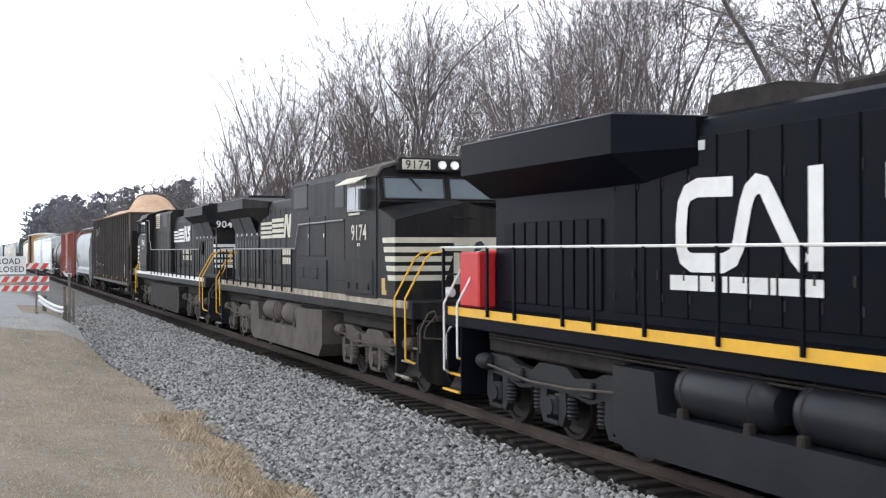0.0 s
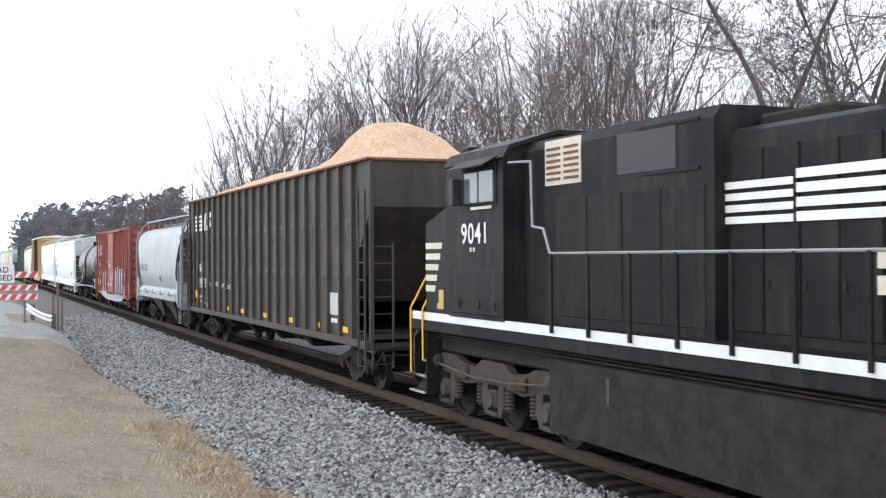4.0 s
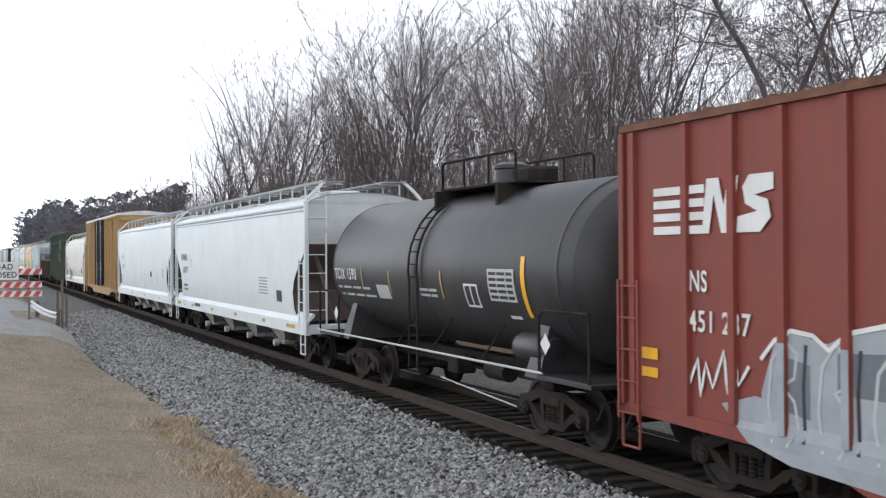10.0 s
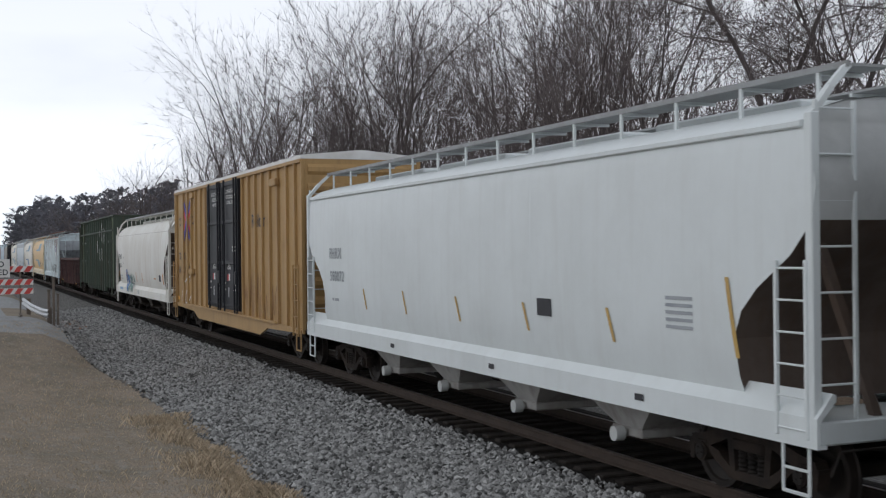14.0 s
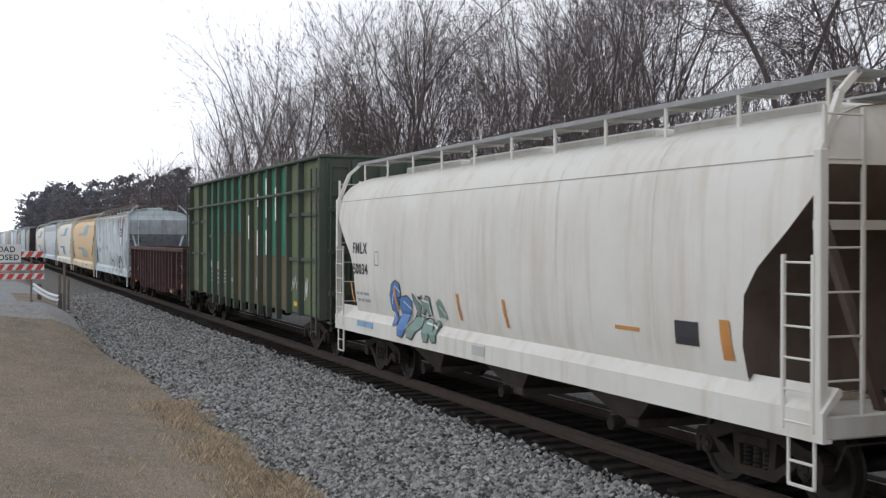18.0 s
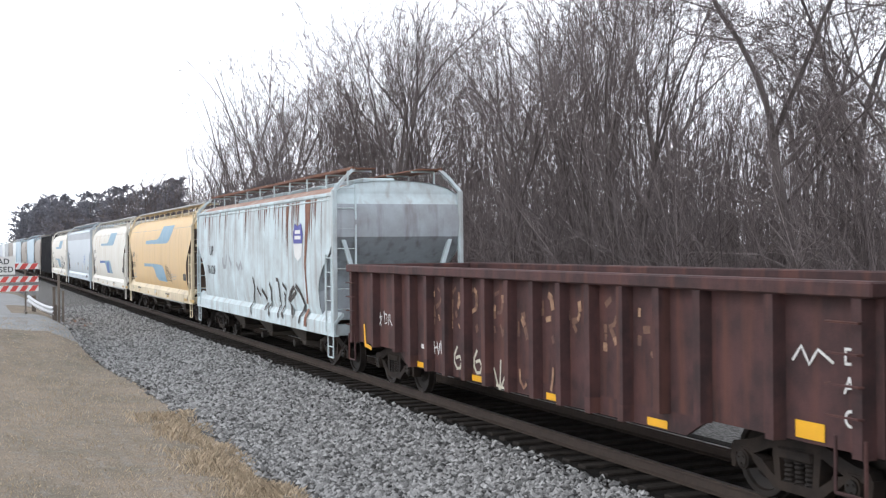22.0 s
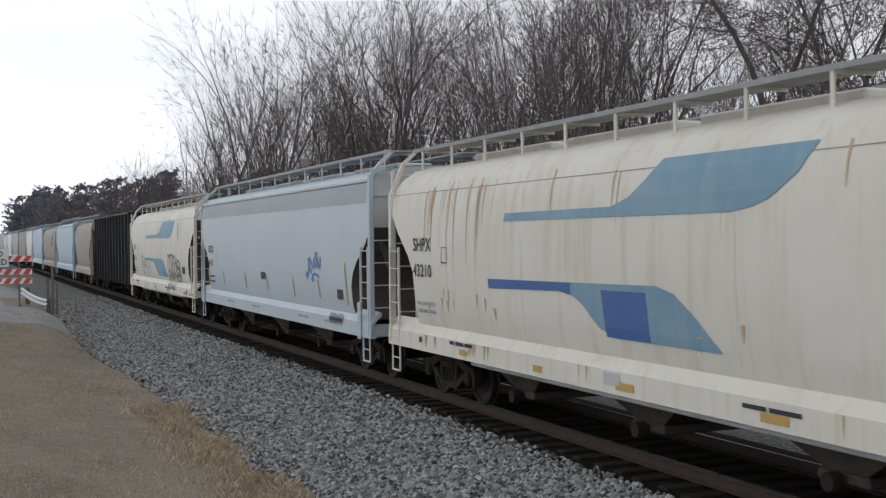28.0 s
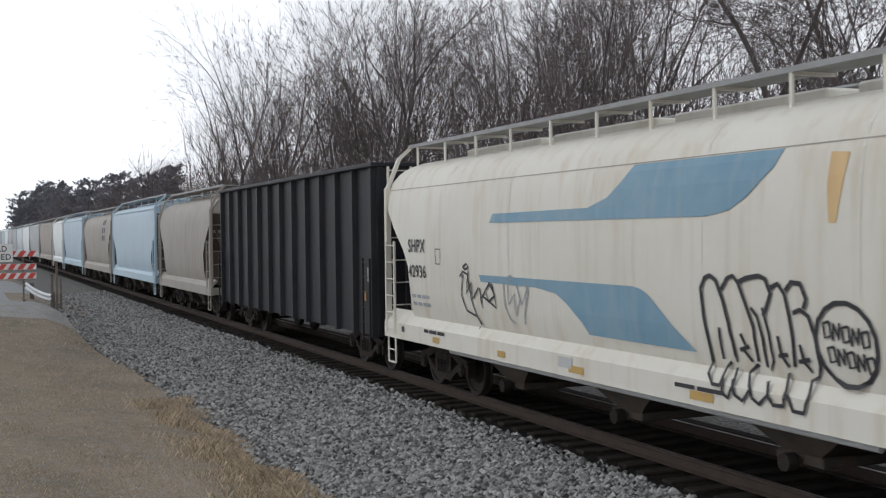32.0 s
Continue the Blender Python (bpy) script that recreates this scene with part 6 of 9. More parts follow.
        if f < 0:
            # painted rear end of the hood, with lamps
            for k in range(5):
                za, zb = 2.26 + k * 0.19, 2.37 + k * 0.19
                st = Form().add([(9.554, -0.93, za), (9.554, 0.93, za), (9.554, 0.93, zb), (9.554, -0.93, zb)], [(0, 1, 2, 3)])
                st.add([(9.10 + 0.06 * (4 - k), -0.989, za), (9.553, -0.989, za), (9.553, -0.989, zb), (9.10 + 0.06 * (4 - k), -0.989, zb)], [(0, 1, 2, 3)])
                part("end_stripe", st.mesh("end_stripe", M_white, False), M_white, car, "white stripe round the hood end")
            num = letters(car, number, 0, 0, 0.24, M_white, lambda z: 0.0, 0.0, 1.1)
            num.matrix_basis = pose(9.778, -1.02, 3.74, 0, 0, 90)
            num2 = letters(car, number, 0, 0, 0.24, M_white, lambda z: 0.0, 0.0, 1.1)
            num2.matrix_basis = pose(9.778, 0.42, 3.74, 0, 0, 90)
            part("end_emblem", Form().box(9.555, 9.562, -0.3, 0.3, 2.2, 3.05), M_white, car)
            part("emblem_figure", Form().prism([(-0.16, 2.32), (0.10, 2.5), (0.2, 2.75), (0.05, 3.0), (-0.1, 2.85), (-0.05, 2.6)], "x", 9.563, 9.572), M_ink, car)
            for z in (4.1, 4.32):
                part("headlight", Form().turned([(0.0, 9.84), (0.08, 9.84), (0.10, 9.74)], (0, 0.14, z), "x", 16), M_chrome, car)
            wheel = Form().turned([(0.26, -1.06), (0.29, -1.04), (0.26, -1.02)], (6.9, 0, 3.0), "y", 20).rod((6.64, -1.04, 3.0), (7.16, -1.04, 3.0), 0.014, 5).rod((6.9, -1.04, 2.74), (6.9, -1.04, 3.26), 0.014, 5).rod((6.9, -1.04, 3.0), (6.9, -0.96, 3.0), 0.03, 8)
            part("hand_brake_wheel", wheel, M_frame, car)
            bars(car, 7.05, 3.42, (0.28,), 0.16, M_yellow, on)
    return car


# ---- the train, from the front ----
loco(-8.9, 1, "glossy black diesel locomotive with a yellow sill stripe", M_newblack, M_yellow, 1.10, "plain")
loco(-30.55, 1, "dusty black diesel locomotive with pale nose stripes", M_black, M_cream, 1.48, "dusty", "9174")
loco(-52.95, -1, "black diesel locomotive running with its hood leading", M_black, M_white, 1.15, "clean", "9041")


def emblem(car, x, z, w, h, material, wrap=flat):
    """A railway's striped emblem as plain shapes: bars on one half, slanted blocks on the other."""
    n = 4
    for k in range(n):
        patch("emblem_stripe", car, [rect(x, x + w * 0.46, z + h * k / n, z + h * (k + 0.62) / n)], material, wrap, 0.014, rows=1)
    for poly in ([(0.44, 0), (0.50, 0), (0.54, 0.7), (0.60, 0), (0.68, 0), (0.74, 1), (0.66, 1), (0.62, 0.5), (0.58, 1), (0.48, 1)],
                 [(0.72, 0), (0.90, 0), (0.98, 0.25), (0.96, 0.55), (0.86, 0.64), (1.0, 0.72), (1.0, 1), (0.82, 1), (0.77, 0.8), (0.79, 0.5), (0.88, 0.36), (0.73, 0.28)]):
        patch("emblem_block", car, [[(x + w * a, z + h * b) for a, b in poly]], material, wrap, 0.014, rows=1)


def scrawl(x0, x1, z0, z1, n, seed):
    rs = random.Random(seed)
    pts = [(x0 + (x1 - x0) * k / n + rs.uniform(-0.06, 0.06), (z1 if k % 2 else z0) + rs.uniform(-0.12, 0.12)) for k in range(n + 1)]
    return [pts]


def chip_car():
    hi, lo = -64.6, -85.25
    label = "dull black high-sided steel car heaped with pale wood chips"
    car, half = car_root("wood_chip_car", hi, lo, label, "wood-chip car")
    w, top, floor = 1.46, 4.98, 1.12
    outline = [(-half, top), (-half, 3.95), (-half + 1.05, 2.75), (-half + 1.05, floor), (half - 1.05, floor), (half - 1.05, 2.75), (half, 3.95), (half, top)]
    for s in (-1, 1):
        part("side_wall", Form().prism(outline, "y", s * (w - 0.05), s * w), M_chipcar, car)
        part("top_rim", Form().box(-half - 0.03, half + 0.03, s * (w - 0.06), s * 1.57, top - 0.06, top, 0.015), M_rusty, car, "rusty top rim")
        part("side_sill", Form().box(-half, half, s * 1.44, s * 1.57, floor - 0.12, floor + 0.03, 0.01), M_chipcar, car)
        slope = Form().add([(s * half, -w + 0.05, top - 0.03), (s * half, w - 0.05, top - 0.03), (s * half, w - 0.05, 3.95), (s * half, -w + 0.05, 3.95), (s * (half - 1.9), w - 0.05, 1.9), (s * (half - 1.9), -w + 0.05, 1.9)], [(0, 1, 2, 3), (3, 2, 4, 5)])
        part("end_sheet", slope, M_chipcar, car)
        part("end_rim", Form().box(s * (half - 0.05), s * (half + 0.05), -w + 0.06, w - 0.06, top - 0.07, top - 0.004, 0.015), M_rusty, car)
        for y in (-1.5, 1.42):
            part("corner_post", Form().box(s * half - 0.05, s * half + 0.05, y, y + 0.09, floor - 0.1, top - 0.07, 0.01), M_chipcar, car)
        ladder(car, s * (half - 0.06) - (0.44 if s > 0 else 0), -1.58, 0.55, 4.3, 0.44, 11, M_chipcar)
        ladder(car, s * (half + 0.05), -1.45, 0.6, 3.2, 0.45, 8, M_chipcar, "y")
        part("end_platform", Form().box(s * (half - 1.0), s * (half + 0.1), -1.4, 1.4, 0.95, 1.05, 0.02), M_frame, car)
    part("floor", Form().box(-half + 1.0, half - 1.0, -w + 0.06, w - 0.06, floor, floor + 0.1), M_chipcar, car)
    wheel = Form().turned([(0.26, 0.0), (0.29, 0.02), (0.26, 0.04)], (-half - 0.06, -0.6, 2.3), "x", 18).rod((-half - 0.04, -0.86, 2.3), (-half - 0.04, -0.34, 2.3), 0.014, 5)
    part("hand_brake_wheel", wheel, M_frame, car)
    ribs = [-9.30] + even(-8.52, 8.31, 19) + [9.22]
    post = fix_normals(Form().prism([(-0.055, -w), (-0.045, -w - 0.09), (0.045, -w - 0.09), (0.055, -w)], "z", floor, top - 0.065).mesh("side_post", M_chipcar))
    for x in ribs:
        placed(part("side_post", post, M_chipcar, car), x, 0, 0)
    dent = fix_normals(Form().add([(-0.36, -w - 0.001, 0.16), (0.36, -w - 0.001, 0.16), (0.0, -w - 0.001, -0.43), (0.0, -w - 0.034, 0.02)], [(0, 1, 3), (1, 2, 3), (2, 0, 3), (0, 2, 1)]).mesh("panel_bulge", M_chipcar, False))
    for a, b in zip(ribs[1:], ribs[2:]):
        for z in (3.59, 2.43):
            placed(part("panel_bulge", dent, M_chipcar, car), (a + b) / 2, 0, z)
    form = Form()
    nx, ny = 90, 16
    for i in range(nx + 1):
        for j in range(ny + 1):
            u, t = i / nx, j / ny
            x = (2 * u - 1) * (half - 0.06)
            e = min(1.0, min(u, 1 - u) * 14) ** 0.7 * min(1.0, min(t, 1 - t) * 5)
            peak = (0.85 * math.exp(-((x - 7.6) / 1.7) ** 2) + 0.22 * math.exp(-((x + 2.0) / 4.0) ** 2)) * math.sin(math.pi * t) ** 0.5
            z = 4.95 + e * (0.22 + 0.16 * noise.noise((x * 0.33, t * 2, 4)) + peak) + 0.035 * noise.noise((x * 4, t * 12, 1))
            form.v.append((x, (2 * t - 1) * (w - 0.06), z))
    form.f = [(i * (ny + 1) + j, (i + 1) * (ny + 1) + j, (i + 1) * (ny + 1) + j + 1, i * (ny + 1) + j + 1) for i in range(nx) for j in range(ny)]
    part("wood_chip_load", form, M_chips, car, "heap of pale tan wood chips")
    on = lambda z: 1.47
    emblem(car, -9.55, 3.86, 3.2, 0.60, M_white, on)
    letters(car, "198 978", -8.50, 1.88, 0.33, M_white, on, 0.014, 0.74)
    letters(car, "NS", -8.50, 2.43, 0.28, M_white, on, 0.014, 0.8)
    letters(car, "LDLMT", -8.51, 1.51, 0.10, M_white, on, 0.014, 1.0)
    letters(car, "LTWT", -8.51, 1.33, 0.10, M_white, on, 0.014, 1.0)
    letters(car, "100", -7.51, 1.49, 0.09, M_white, on, 0.014, 1.0)
    letters(car, "85300", -7.73, 1.31, 0.10, M_white, on, 0.014, 1.0)
    strokes("plate_mark", car, [[(-6.92, 2.11), (-6.64, 2.11), (-6.64, 2.40), (-6.92, 2.40), (-6.92, 2.11)]], 0.025, M_white, on)
    letters(car, "F", -6.84, 2.15, 0.13, M_white, on, 0.014)
    letters(car, "LOAD", -7.00, 1.95, 0.13, M_white, on, 0.014)
    letters(car, "WOOD", -5.75, 1.98, 0.13, M_white, on, 0.014)
    letters(car, "CHIPS", -4.80, 1.95, 0.13, M_white, on, 0.014)
    letters(car, "ONLY", -3.88, 1.93, 0.13, M_white, on, 0.014)
    reflectors(car, (-9.35,), 1.49, 1.75, 0.44, on)
    reflectors(car, (-7.10, -3.95, -1.85, 1.00, 3.78, 6.2, 8.4), 1.24, 1.37, 0.40, on)
    bars(car, 7.4, 1.6, (0.7,), 0.5, M_panelgrey, on)
    bars(car, 7.5, 1.42, (0.22, 0.22), 0.1, M_white, on)
    underframe(car, half + 0.15, M_chipcar, half - 2.2, 1.05)
    for x in (-5.5, -2.4, 0.8, 4.0):
        part("floor_hopper", Form().add([(x - 0.5, -1.3, 1.1), (x + 0.5, -1.3, 1.1), (x + 0.5, 1.3, 1.1), (x - 0.5, 1.3, 1.1), (x - 0.15, -0.9, 0.62), (x + 0.15, -0.9, 0.62), (x + 0.15, 0.9, 0.62), (x - 0.15, 0.9, 0.62)],
                                        [(0, 1, 5, 4), (1, 2, 6, 5), (2, 3, 7, 6), (3, 0, 4, 7), (4, 5, 6, 7), (0, 3, 2, 1)]), M_frame, car)
    return car


chip_car()

nahx, half, on = covered_hopper(-86.6, -98.9, "grey rounded covered hopper with two bays and grimy, shade-darkened ends", M_grey_body, M_grey_body, DROP, 2, brackets=8, frame_paint=M_nahx_frame, lift=0.31, short=1.2)
letters(nahx, "NAHX  32010", -4.58, 2.37, 0.27, M_ink, on, 0.014, 0.9)
bars(nahx, -4.55, 2.15, (0.34, 0.4), 0.06, M_spray_grey, on)
bars(nahx, -4.47, 2.02, (0.16, 0.3), 0.06, M_spray_grey, on, 0.2)
strokes("plate_mark", nahx, [[(0.75, 1.92), (1.2, 1.92), (1.2, 2.16), (0.75, 2.16), (0.75, 1.92)]], 0.03, M_ink, on)
bars(nahx, 0.80, 1.96, (0.16, 0.16), 0.16, M_ink, on)
for s in (-1, 1):
    part("jacking_post", Form().box(s * (half - 0.72) - 0.13, s * (half - 0.72) + 0.13, -1.62, -1.52, 1.12, 2.02, 0.02).box(s * (half - 0.72) - 0.10, s * (half - 0.72) + 0.10, -1.54, -1.2, 1.16, 1.95, 0.01), M_grey_body, nahx)
part("sill_pipe", Form().rod((-half + 1.25, -1.68, 1.47), (half - 1.25, -1.68, 1.47), 0.018, 6), M_grey_body, nahx)
for k in range(5):
    x = -4.6 + 2.1 * k
    part("sill_bracket", Form().box(x - 0.14, x + 0.14, -1.70, -1.58, 1.40, 1.45, 0.01).box(x - 0.02, x + 0.02, -1.70, -1.66, 1.40, 1.58), M_nahx_frame, nahx)


def red_boxcar():
    ribs = [-7.3, -6.15, -5.25, -4.4, -3.45, -2.5, 1.42, 2.36, 3.25, 4.09, 4.95, 5.82, 6.68, 7.4]
    car, half = box_car(-101.6, -116.75, "weathered red ribbed boxcar with graffiti along the bottom", M_boxred, 4.55, ribs, None, 8, M_rusty)
    door = part("sliding_door", Form().box(-1.70, 1.16, -1.575, -1.505, 1.06, 4.34, 0.01), M_boxdoor, car, "red sliding door with horizontal ribs")
    for z in (1.40, 2.02, 2.34, 3.03, 3.68, 4.24):
        part("door_rib", Form().box(-1.68, 1.14, -1.605, -1.57, z - 0.035, z + 0.035, 0.012), M_boxdoor, door)
    for x in (-1.66, 1.12):
        part("door_edge", Form().box(x - 0.05, x + 0.05, -1.61, -1.57, 1.07, 4.33, 0.012), M_boxdoor, door)
    part("door_lock", Form().rod((-1.35, -1.63, 1.5), (-1.35, -1.63, 4.1), 0.02, 6).box(-1.45, -1.25, -1.66, -1.60, 2.2, 2.36, 0.02), M_rusty, door)
    part("door_track", Form().box(-1.8, 5.0, -1.62, -1.50, 1.00, 1.05, 0.01), M_rusty, car)
    part("door_header", Form().box(-1.9, 4.2, -1.62, -1.53, 4.35, 4.43, 0.01), M_boxred, car)
    for k in range(16):
        part("track_roller", Form().box(-1.6 + 0.18 * k, -1.54 + 0.18 * k, -1.64, -1.58, 0.93, 1.0, 0.01), M_rusty, car)
    on = lambda z: 1.51
    emblem(car, -6.85, 3.10, 2.3, 0.62, M_white, on)
    letters(car, "NS", -6.10, 2.44, 0.24, M_white, on, 0.014, 0.8)
    letters(car, "451 237", -6.12, 1.98, 0.24, M_white, on, 0.014, 0.95)
    bars(car, -7.15, 1.58, (0.36,), 0.14, M_reflect, on)
    bars(car, -7.15, 1.36, (0.36,), 0.12, M_reflect, on)
    reflectors(car, (0.0,), 0.78, 0.90, 0.45, lambda z: 1.535)
    reflectors(car, (6.15,), 1.40, 1.56, 0.55, on)
    reflectors(car, (6.18,), 1.10, 1.26, 0.50, on)
    bars(car, 6.0, 1.27, (0.5,), 0.14, M_white, on)
    for k in range(4):
        bars(car, 5.85, 1.72 + 0.16 * k, (0.22, 0.1, 0.12), 0.07, M_spray_grey, on)
    bars(car, -2.25, 2.72, (0.25,), 0.14, M_white, on)
    bars(car, -1.45, 2.68, (0.30,), 0.12, M_white, lambda z: 1.58)
    bars(car, -0.85, 2.44, (0.28, 0.28), 0.06, M_white, lambda z: 1.58)
    bars(car, -0.85, 2.54, (0.28, 0.28), 0.06, M_white, lambda z: 1.58)
    bars(car, -1.1, 1.44, (0.45,), 0.09, M_white, lambda z: 1.605)
    bars(car, 0.0, 1.42, (0.5,), 0.09, M_white, lambda z: 1.605)
    low_on = lambda z: 1.533 if z < 0.995 else 1.51
    patch("spray_ground", car, [[(-5.0, 0.84), (-4.3, 0.70), (-2.0, 0.60), (2.0, 0.60), (4.6, 0.68), (5.0, 0.90), (5.05, 1.12), (4.2, 1.20), (3.0, 1.12), (1.2, 1.10), (-1.8, 1.06), (-2.6, 1.15), (-4.9, 1.35), (-5.5, 1.2)]], M_spray_grey, low_on, 0.006, "grey overspray along the sill", rows=0.15)
    # graffiti: silver balloon letters, and larger blue ones with white outlines
    patch("graffiti", car, [[(-4.71, 0.84), (-1.90, 0.78), (-1.88, 1.60), (-2.02, 2.04), (-2.60, 2.12), (-2.84, 2.20), (-3.34, 2.14), (-3.74, 1.98), (-4.28, 2.06), (-4.56, 1.94), (-4.78, 1.4)]], M_spray_grey, low_on, 0.012, "faded silver balloon graffiti", rows=0.15)
    for poly in ([(-3.6, 1.5), (-2.75, 1.5), (-2.75, 1.95), (-3.6, 1.9)], [(-4.4, 1.25), (-4.0, 1.2), (-4.0, 1.75), (-4.35, 1.8)], [(-2.55, 1.2), (-2.1, 1.2), (-2.1, 1.75), (-2.5, 1.8)]):
        patch("graffiti_shade", car, [poly], M_slate, low_on, 0.015, rows=0.2)
    for x in (-4.40, -3.62, -2.85, -2.25):
        strokes("graffiti_outline", car, [[(x - 0.18, 0.90), (x - 0.26, 1.3), (x - 0.2, 1.75), (x, 1.98), (x + 0.2, 1.85), (x + 0.16, 1.6), (x - 0.02, 1.5), (x + 0.16, 1.36), (x + 0.22, 1.1), (x + 0.05, 0.88)]], 0.04, M_panelgrey, low_on, 0.018)
        strokes("graffiti_outline", car, [[(x + 0.32, 0.95), (x + 0.30, 1.5), (x + 0.34, 1.95)]], 0.05, M_ink, low_on, 0.017)
    strokes("graffiti_outline", car, [[(-4.78, 1.75), (-4.56, 1.96), (-4.28, 2.08), (-3.95, 2.05), (-3.72, 1.92), (-3.45, 2.10), (-2.84, 2.22), (-2.75, 2.05), (-2.60, 2.12), (-2.02, 2.05), (-1.85, 1.7), (-1.80, 1.2)]], 0.05, M_white, low_on, 0.020)
    crest = [(1.28, 1.5), (1.38, 2.18), (1.55, 2.34), (1.86, 2.45), (2.13, 2.51), (2.26, 2.44), (2.42, 2.22), (2.51, 2.28), (2.65, 2.43), (2.92, 2.48), (3.01, 2.31), (3.24, 2.33), (3.67, 2.29), (3.96, 2.37), (4.30, 2.33), (4.57, 2.25), (4.78, 2.04), (4.83, 1.55), (4.86, 1.36)]
    patch("graffiti", car, [[(1.24, 1.02), (4.90, 1.02)] + crest[::-1]], M_spray_blue, low_on, 0.012, "blue and silver balloon-letter graffiti", rows=0.12)
    shapes = ([(1.56, 1.10), (1.76, 1.10), (1.93, 1.48), (2.06, 1.14), (2.18, 1.14), (2.17, 2.08), (1.95, 2.26), (1.70, 2.20), (1.56, 1.95)], [(2.62, 1.12), (2.92, 1.14), (2.90, 1.85), (2.84, 2.24), (2.60, 2.24), (2.56, 1.7)],
              [(3.10, 1.10), (3.40, 1.12), (3.42, 1.52), (3.74, 1.64), (3.76, 1.98), (3.50, 2.18), (3.22, 2.16), (3.08, 1.9)], [(3.88, 1.08), (4.10, 1.08), (4.22, 1.60), (4.58, 1.84), (4.58, 2.04), (4.32, 2.21), (3.86, 2.16)], [(4.26, 1.60), (4.56, 1.46), (4.80, 1.30), (4.78, 1.06), (4.40, 1.20), (4.20, 1.36)])
    for k, poly in enumerate(shapes):
        patch("graffiti_fill", car, [poly], M_spray_grey if k % 2 else M_ltblue, low_on, 0.016, rows=0.12)
        strokes("graffiti_outline", car, [poly[2:] + poly[:1]], 0.030, M_panelgrey if k % 2 else M_white, low_on, 0.020)
    for poly in ([(1.60, 1.52), (2.10, 1.50), (2.14, 1.72), (1.70, 1.76)], [(3.15, 1.45), (3.5, 1.2), (3.62, 1.5), (3.3, 1.62)], [(1.30, 0.92), (1.55, 0.92), (1.58, 2.10), (1.42, 2.05)], [(4.50, 0.76), (4.68, 0.78), (4.66, 1.30), (4.46, 1.32)], [(2.40, 0.74), (2.6, 0.74), (2.58, 0.98), (2.42, 0.98)]):
        patch("graffiti_shade", car, [poly], M_spray_blue, low_on, 0.018, rows=0.12)
    patch("graffiti_shade", car, [[(4.60, 1.45), (4.82, 1.40), (4.82, 2.0), (4.62, 2.1)]], M_spray_green, low_on, 0.018, rows=0.2)
    strokes("graffiti_outline", car, [crest], 0.045, M_white, low_on, 0.022)
    on_rib = lambda z: 1.573
    for x in ribs:
        if 1.2 < x < 4.9 or -4.7 < x < -2.0:
            top_z = float(np.interp(x, [p[0] for p in crest], [p[1] for p in crest])) if x > 0 else 2.0
            patch("graffiti_fill", car, [rect(x - 0.055, x + 0.055, 1.0, top_z - 0.05)], M_spray_grey, on_rib, 0.003, rows=1)
    patch("graffiti", car, [[(5.02, 0.98), (5.36, 0.98), (5.36, 1.30), (5.20, 1.40), (5.01, 1.44)]], M_pink, on, 0.012, "pale pink sprayed block", rows=0.3)
    strokes("graffiti_outline", car, [[(5.02, 1.0), (5.36, 1.0), (5.38, 1.30), (5.20, 1.42)]], 0.03, M_white, on, 0.016)
    for k, (x0, x1, z0, z1, n) in enumerate(((5.3, 5.75, 1.75, 2.25, 6), (6.9, 7.3, 0.95, 1.6, 7), (5.35, 5.6, 0.9, 1.4, 5), (6.1, 6.7, 0.9, 1.1, 5), (-6.1, -5.0, 1.35, 1.75, 9))):
        strokes("graffiti_tag", car, scrawl(x0, x1, z0, z1, n, 40 + k), 0.045, M_white, on, 0.016)
    for x0, n in ((-0.2, 6), (0.55, 5)):
        strokes("graffiti_tag", car, scrawl(x0, x0 + 0.5, 1.62, 2.18, n, 60 + n), 0.04, M_white, lambda z: 1.58, 0.012)
    strokes("plate_mark", car, [[(5.25, 1.4), (5.75, 1.4), (5.75, 1.72), (5.25, 1.72), (5.25, 1.4)]], 0.03, M_white, on)
    return car


red_boxcar()


